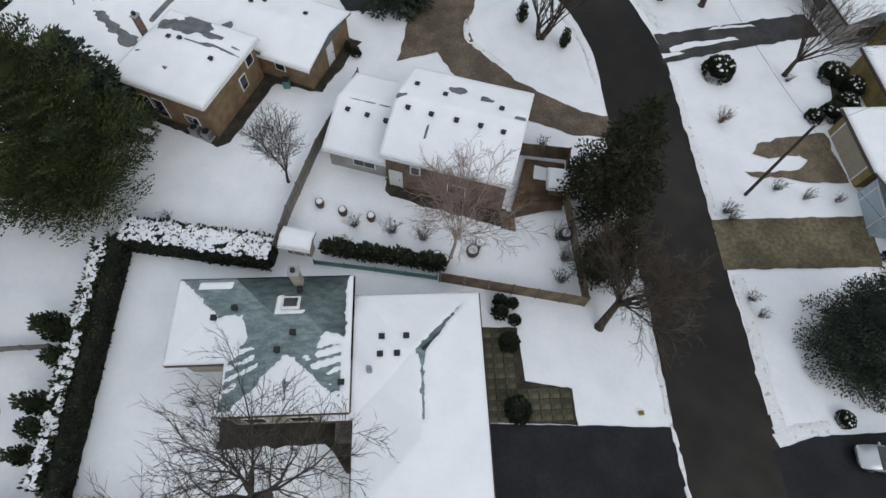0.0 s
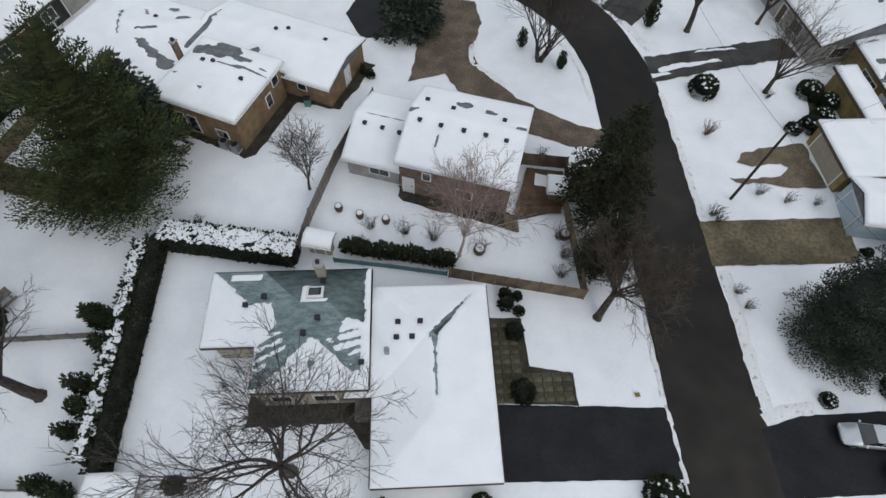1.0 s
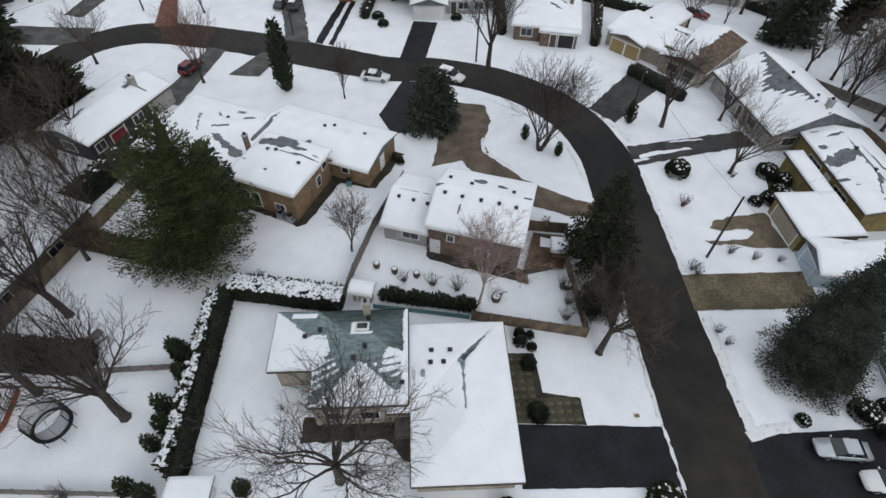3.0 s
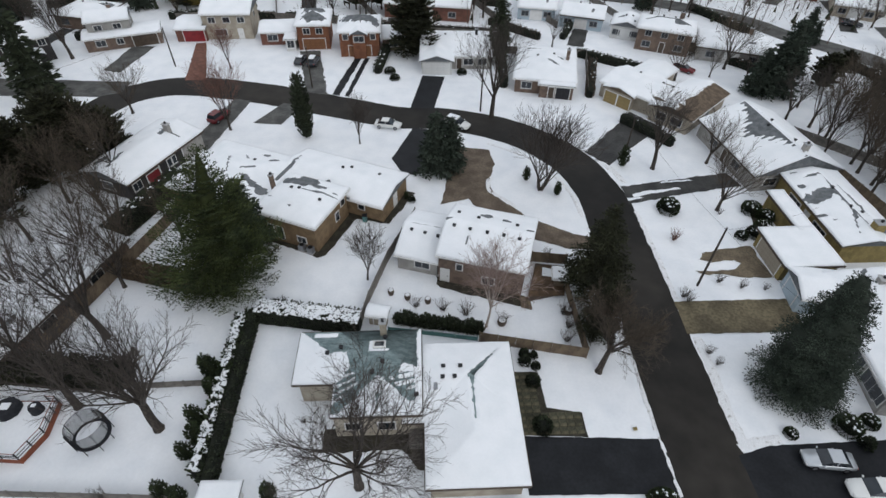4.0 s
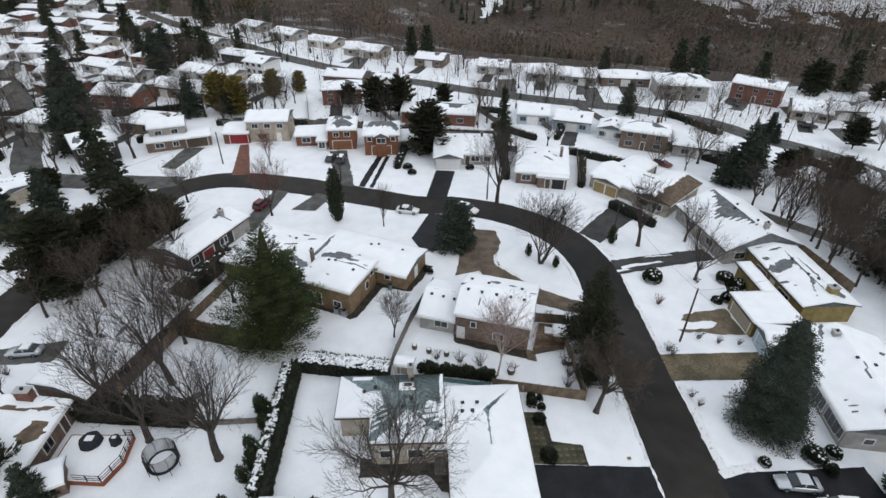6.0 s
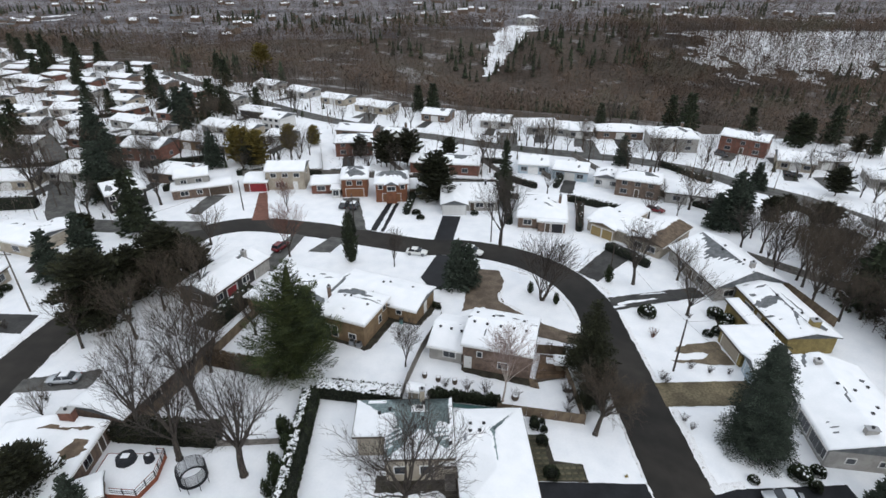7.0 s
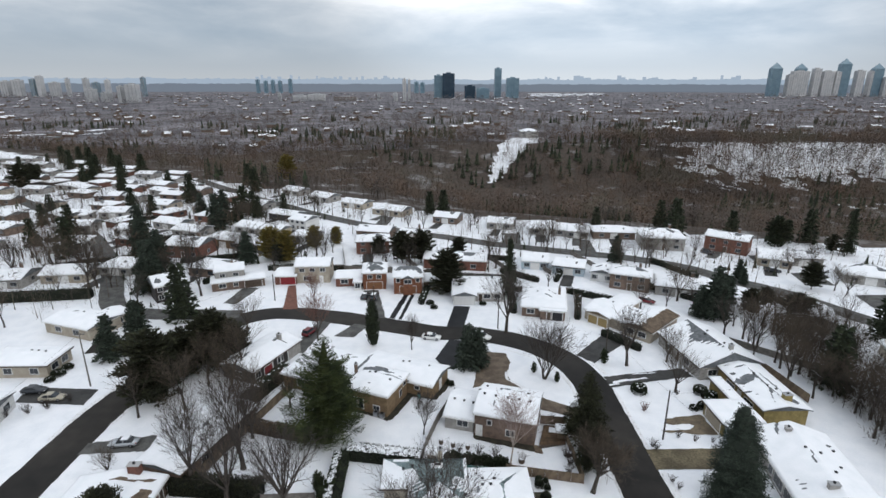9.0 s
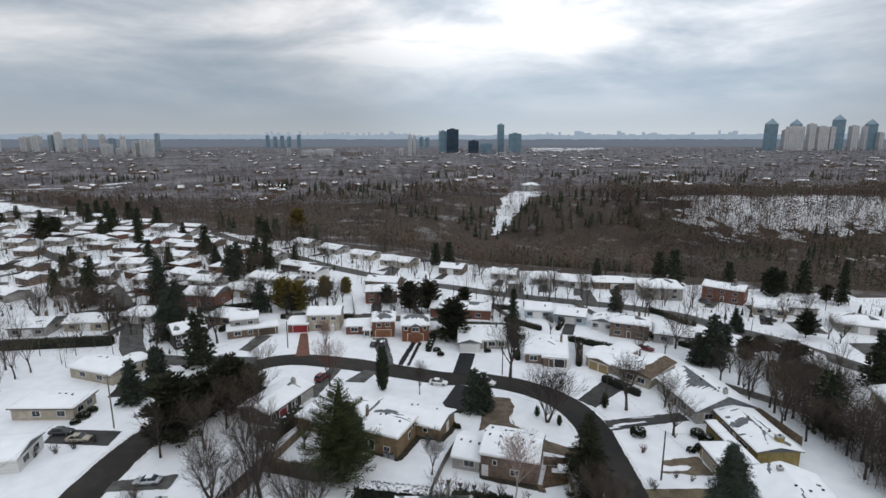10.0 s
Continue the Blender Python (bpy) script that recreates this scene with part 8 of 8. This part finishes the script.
def deck(label, pts, height, floor_mat, snowy=True):
    root = thing("deck", label, "deck", pose(pts[0][0], pts[0][1], 0))
    o = Vector((*pts[0], 0))
    bm = bmesh.new()
    ring0 = [bm.verts.new(Vector((*p, height)) - o) for p in pts]
    ring1 = [bm.verts.new(Vector((*p, 0.0)) - o) for p in pts]
    bm.faces.new(ring0)
    for i in range(len(pts)):
        j = (i + 1) % len(pts)
        bm.faces.new((ring0[i], ring0[j], ring1[j], ring1[i]))
    part("platform", bm, floor_mat, root, "reddish stained boards")
    if snowy:
        bm = bmesh.new()
        c = sum((Vector((*p, 0)) for p in pts), Vector()) / len(pts)
        ring0 = [bm.verts.new(c.lerp(Vector((*p, 0)), 0.94) - o + Vector((0, 0, height + 0.12))) for p in pts]
        ring1 = [bm.verts.new(c.lerp(Vector((*p, 0)), 0.97) - o + Vector((0, 0, height + 0.004))) for p in pts]
        bm.faces.new(ring0)
        for i in range(len(pts)):
            j = (i + 1) % len(pts)
            bm.faces.new((ring0[i], ring0[j], ring1[j], ring1[i]))
        part("snow_cover", bm, SNOW, root, "smooth snow on the boards")
    return root, o


red_deck, deck_o = deck("red-stained deck with a railing under snow", [(-45.4, 1.3), (-38.5, 1.0), (-38.2, -2.2), (-39.2, -4.7), (-42.6, -4.4), (-45.4, -3.6)], 0.6, DECK_RED)
rail_pts = [(-39.4, 1.0), (-38.5, 0.9), (-38.3, -2.2), (-39.3, -4.6), (-42.2, -4.3)]
for (ax, ay), (bx, by) in zip(rail_pts, rail_pts[1:]):
    a, b = Vector((ax, ay, 0.6)) - deck_o, Vector((bx, by, 0.6)) - deck_o
    n = max(1, round((b - a).length / 1.2))
    for i in range(n):
        p = a.lerp(b, i / n)
        part("rail_post", boxed(p.x - 0.05, p.y - 0.05, 0.6, p.x + 0.05, p.y + 0.05, 1.6, bevel=0.01), DARK_METAL, red_deck)
    for z in (0.25, 0.55, 0.95):
        part("rail", tube_mesh([(a + Vector((0, 0, z)), b + Vector((0, 0, z)), 0.035, 0.035)], lambda q: 4), DECK_RED if z > 0.9 else DARK_METAL, red_deck)
back_deck, back_o = deck("brown wooden back deck clear of snow", [(7.8, 12.4), (9.6, 18.2), (13.0, 17.6), (12.2, 13.4)], 0.33, BROWN_PAINT, snowy=False)
for i in range(17):
    k = i / 17
    x0, x1 = 0.05 + 1.7 * k, 4.3 + 0.75 * k
    y0 = 0.05 + 0.9 * (1 - k) * 0.5 + 5.2 * k
    part("deck_board", boxed(x0, y0, 0.334, x1, y0 + 0.27, 0.36), DECK_BROWN, back_deck)
for i in range(4):
    part("step", boxed(-0.9 + i * 0.3, -0.9 - 0.1 * i, 0.0, -0.6 + i * 0.3, 0.6, 0.3 - i * 0.06), FENCE_WOOD, back_deck)
patch("snow_patch", [(10.0, 16.0), (11.6, 15.7), (11.9, 17.0), (10.3, 17.4)], SNOW, 0.4, "patch of snow left on the deck", "snow", 0.1, kind="stuff")


def covered_table(x, y, r0, h):
    """A round garden table wrapped in a dark cover."""
    root = thing("covered_table", "garden table under a dark cover flecked with snow", "table", pose(x, y, 0.6))
    bm = bmesh.new()
    n = 14
    rings = []
    for z, k in ((0.02, 1.05), (0.4, 0.98), (h - 0.08, 0.95), (h, 0.82)):
        rings.append([bm.verts.new((math.cos(6.2832 * i / n) * r0 * k * (1 + 0.05 * (i % 2)), math.sin(6.2832 * i / n) * r0 * k * (1 + 0.05 * (i % 2)), z)) for i in range(n)])
    for a, b in zip(rings, rings[1:]):
        for i in range(n):
            bm.faces.new((a[i], a[(i + 1) % n], b[(i + 1) % n], b[i]))
    bm.faces.new(rings[-1])
    part("cover", bm, BLACK_NET, root)
    part("snow_clump", boxed(-r0 * 0.4, -r0 * 0.3, h, r0 * 0.4, r0 * 0.35, h + 0.08, bevel=0.03), SNOW, root, "snow on the cover")


covered_table(-42.6, 0.1, 1.1, 0.8)
covered_table(-39.9, 0.0, 0.55, 1.0)


def barrel(x, y, r0=0.36, h=0.75, snow=True):
    root = thing("planter_barrel", "round dark planter tub topped with snow", "planter", pose(x, y, 0), "planter tubs on the terrace")
    bm = bmesh.new()
    n = 14
    rings = [[bm.verts.new((math.cos(6.2832 * i / n) * r0 * k, math.sin(6.2832 * i / n) * r0 * k, z)) for i in range(n)] for z, k in ((0, 0.82), (h * 0.5, 1.05), (h, 0.92), (h, 0.8), (h - 0.08, 0.78))]
    for a, b in zip(rings, rings[1:]):
        for i in range(n):
            bm.faces.new((a[i], a[(i + 1) % n], b[(i + 1) % n], b[i]))
    bm.faces.new(rings[0])
    part("tub", bm, BROWN_PAINT, root)
    if snow:
        bm = bmesh.new()
        rings = [[bm.verts.new((math.cos(6.2832 * i / n) * r0 * k, math.sin(6.2832 * i / n) * r0 * k, z)) for i in range(n)] for z, k in ((h - 0.05, 0.77), (h + 0.06, 0.7), (h + 0.12, 0.35))]
        for a, b in zip(rings, rings[1:]):
            for i in range(n):
                bm.faces.new((a[i], a[(i + 1) % n], b[(i + 1) % n], b[i]))
        bm.faces.new(rings[-1])
        part("snow_cap", bm, SNOW, root, "cap of snow", smooth=True)


for bx, by in ((-7.8, 14.0), (-5.9, 13.2), (-3.6, 12.6), (4.4, 9.3), (1.6, 9.0), (2.2, 8.6), (12.0, 10.6)):
    barrel(bx, by, 0.36 if bx < 3 else 0.5)


def picnic_table(x, y, turn, snow=True):
    root = thing("picnic_table", "wooden picnic table and benches under snow", "picnic table", pose(x, y, 0, 0, 0, turn))
    for k in range(4):
        part("top_board", boxed(-0.9, -0.4 + k * 0.2, 0.70, 0.9, -0.22 + k * 0.2, 0.75), GREY_WOOD, root)
    for s in (-1, 1):
        part("bench", boxed(-0.9, s * 0.72 - 0.13, 0.40, 0.9, s * 0.72 + 0.13, 0.45), GREY_WOOD, root)
        for e in (-0.6, 0.6):
            part("leg", boxed(e - 0.05, s * 0.35 - 0.05, 0, e + 0.05, s * 0.35 + 0.05, 0.7), GREY_WOOD, root)
        part("brace", boxed(s * 0.6 - 0.04, -0.8, 0.34, s * 0.6 + 0.04, 0.8, 0.40), GREY_WOOD, root)
    if snow:
        part("snow_cover", boxed(-0.8, -0.3, 0.754, 0.8, 0.3, 0.86, bevel=0.04), SNOW, root, "snow on the table")


picnic_table(-23.0, 21.4, -30)
picnic_table(-33.8, 5.8, 55, snow=False)


def air_unit(x, y, turn):
    root = thing("air_conditioner", "boxy grey outdoor air conditioner by the brick wall", "air conditioner", pose(x, y, 0, 0, 0, turn))
    part("case", boxed(-0.4, -0.35, 0.05, 0.4, 0.35, 0.85, bevel=0.04), GALV, root)
    fan = part("fan_grille", disc(0.3, 0.04, 16), DARK_METAL, root)
    fan.matrix_basis = pose(0, 0, 0.87, 90)
    part("pad", boxed(-0.5, -0.45, 0, 0.5, 0.45, 0.06), CONCRETE, root)


air_unit(-19.0, 21.7, -24)
air_unit(-17.9, 21.2, -24)

bin_root = thing("rubbish_bin", "dark wheeled bin beside the house wall", "bin", pose(-11.6, 26.9, 0))
part("tub", boxed(-0.3, -0.3, 0.08, 0.3, 0.3, 1.0, bevel=0.05), TEAL_BOARD, bin_root)
part("lid", boxed(-0.33, -0.34, 1.0, 0.33, 0.34, 1.08, bevel=0.03), DARK_METAL, bin_root)

hydrant = thing("hydrant_marker", "small yellow marker standing in the snow", "marker", pose(15.3, -3.4, 0))
part("stake", boxed(-0.04, -0.04, 0, 0.04, 0.04, 0.5), YELLOW_BRICK, hydrant)
part("plate", boxed(-0.2, -0.16, 0.12, 0.2, 0.16, 0.2, bevel=0.03), YELLOW_BRICK, hydrant)

# paving stones of the front walk
patio = thing("front_walk", "mossy square paving stones beside the garage", "paving", pose(0, 0, 0.03))
stone = cached(("paving_stone",), lambda: (boxed(-0.36, -0.36, 0.0, 0.36, 0.36, 0.05, bevel=0.02), PAVER))
rng = random.Random(4)
for i in range(9):
    for j in range(10):
        px, py = 4.95 + i * 0.75, -3.3 + j * 0.75
        if (px < 7.2 or py < -1.2) and px < 10.5 and py < 2.9:
            s = part("paving_stone", stone, None, patio)
            s.matrix_basis = pose(px, py, rng.uniform(0, 0.015), rng.uniform(-1, 1), rng.uniform(-1, 1), rng.uniform(-1.5, 1.5))
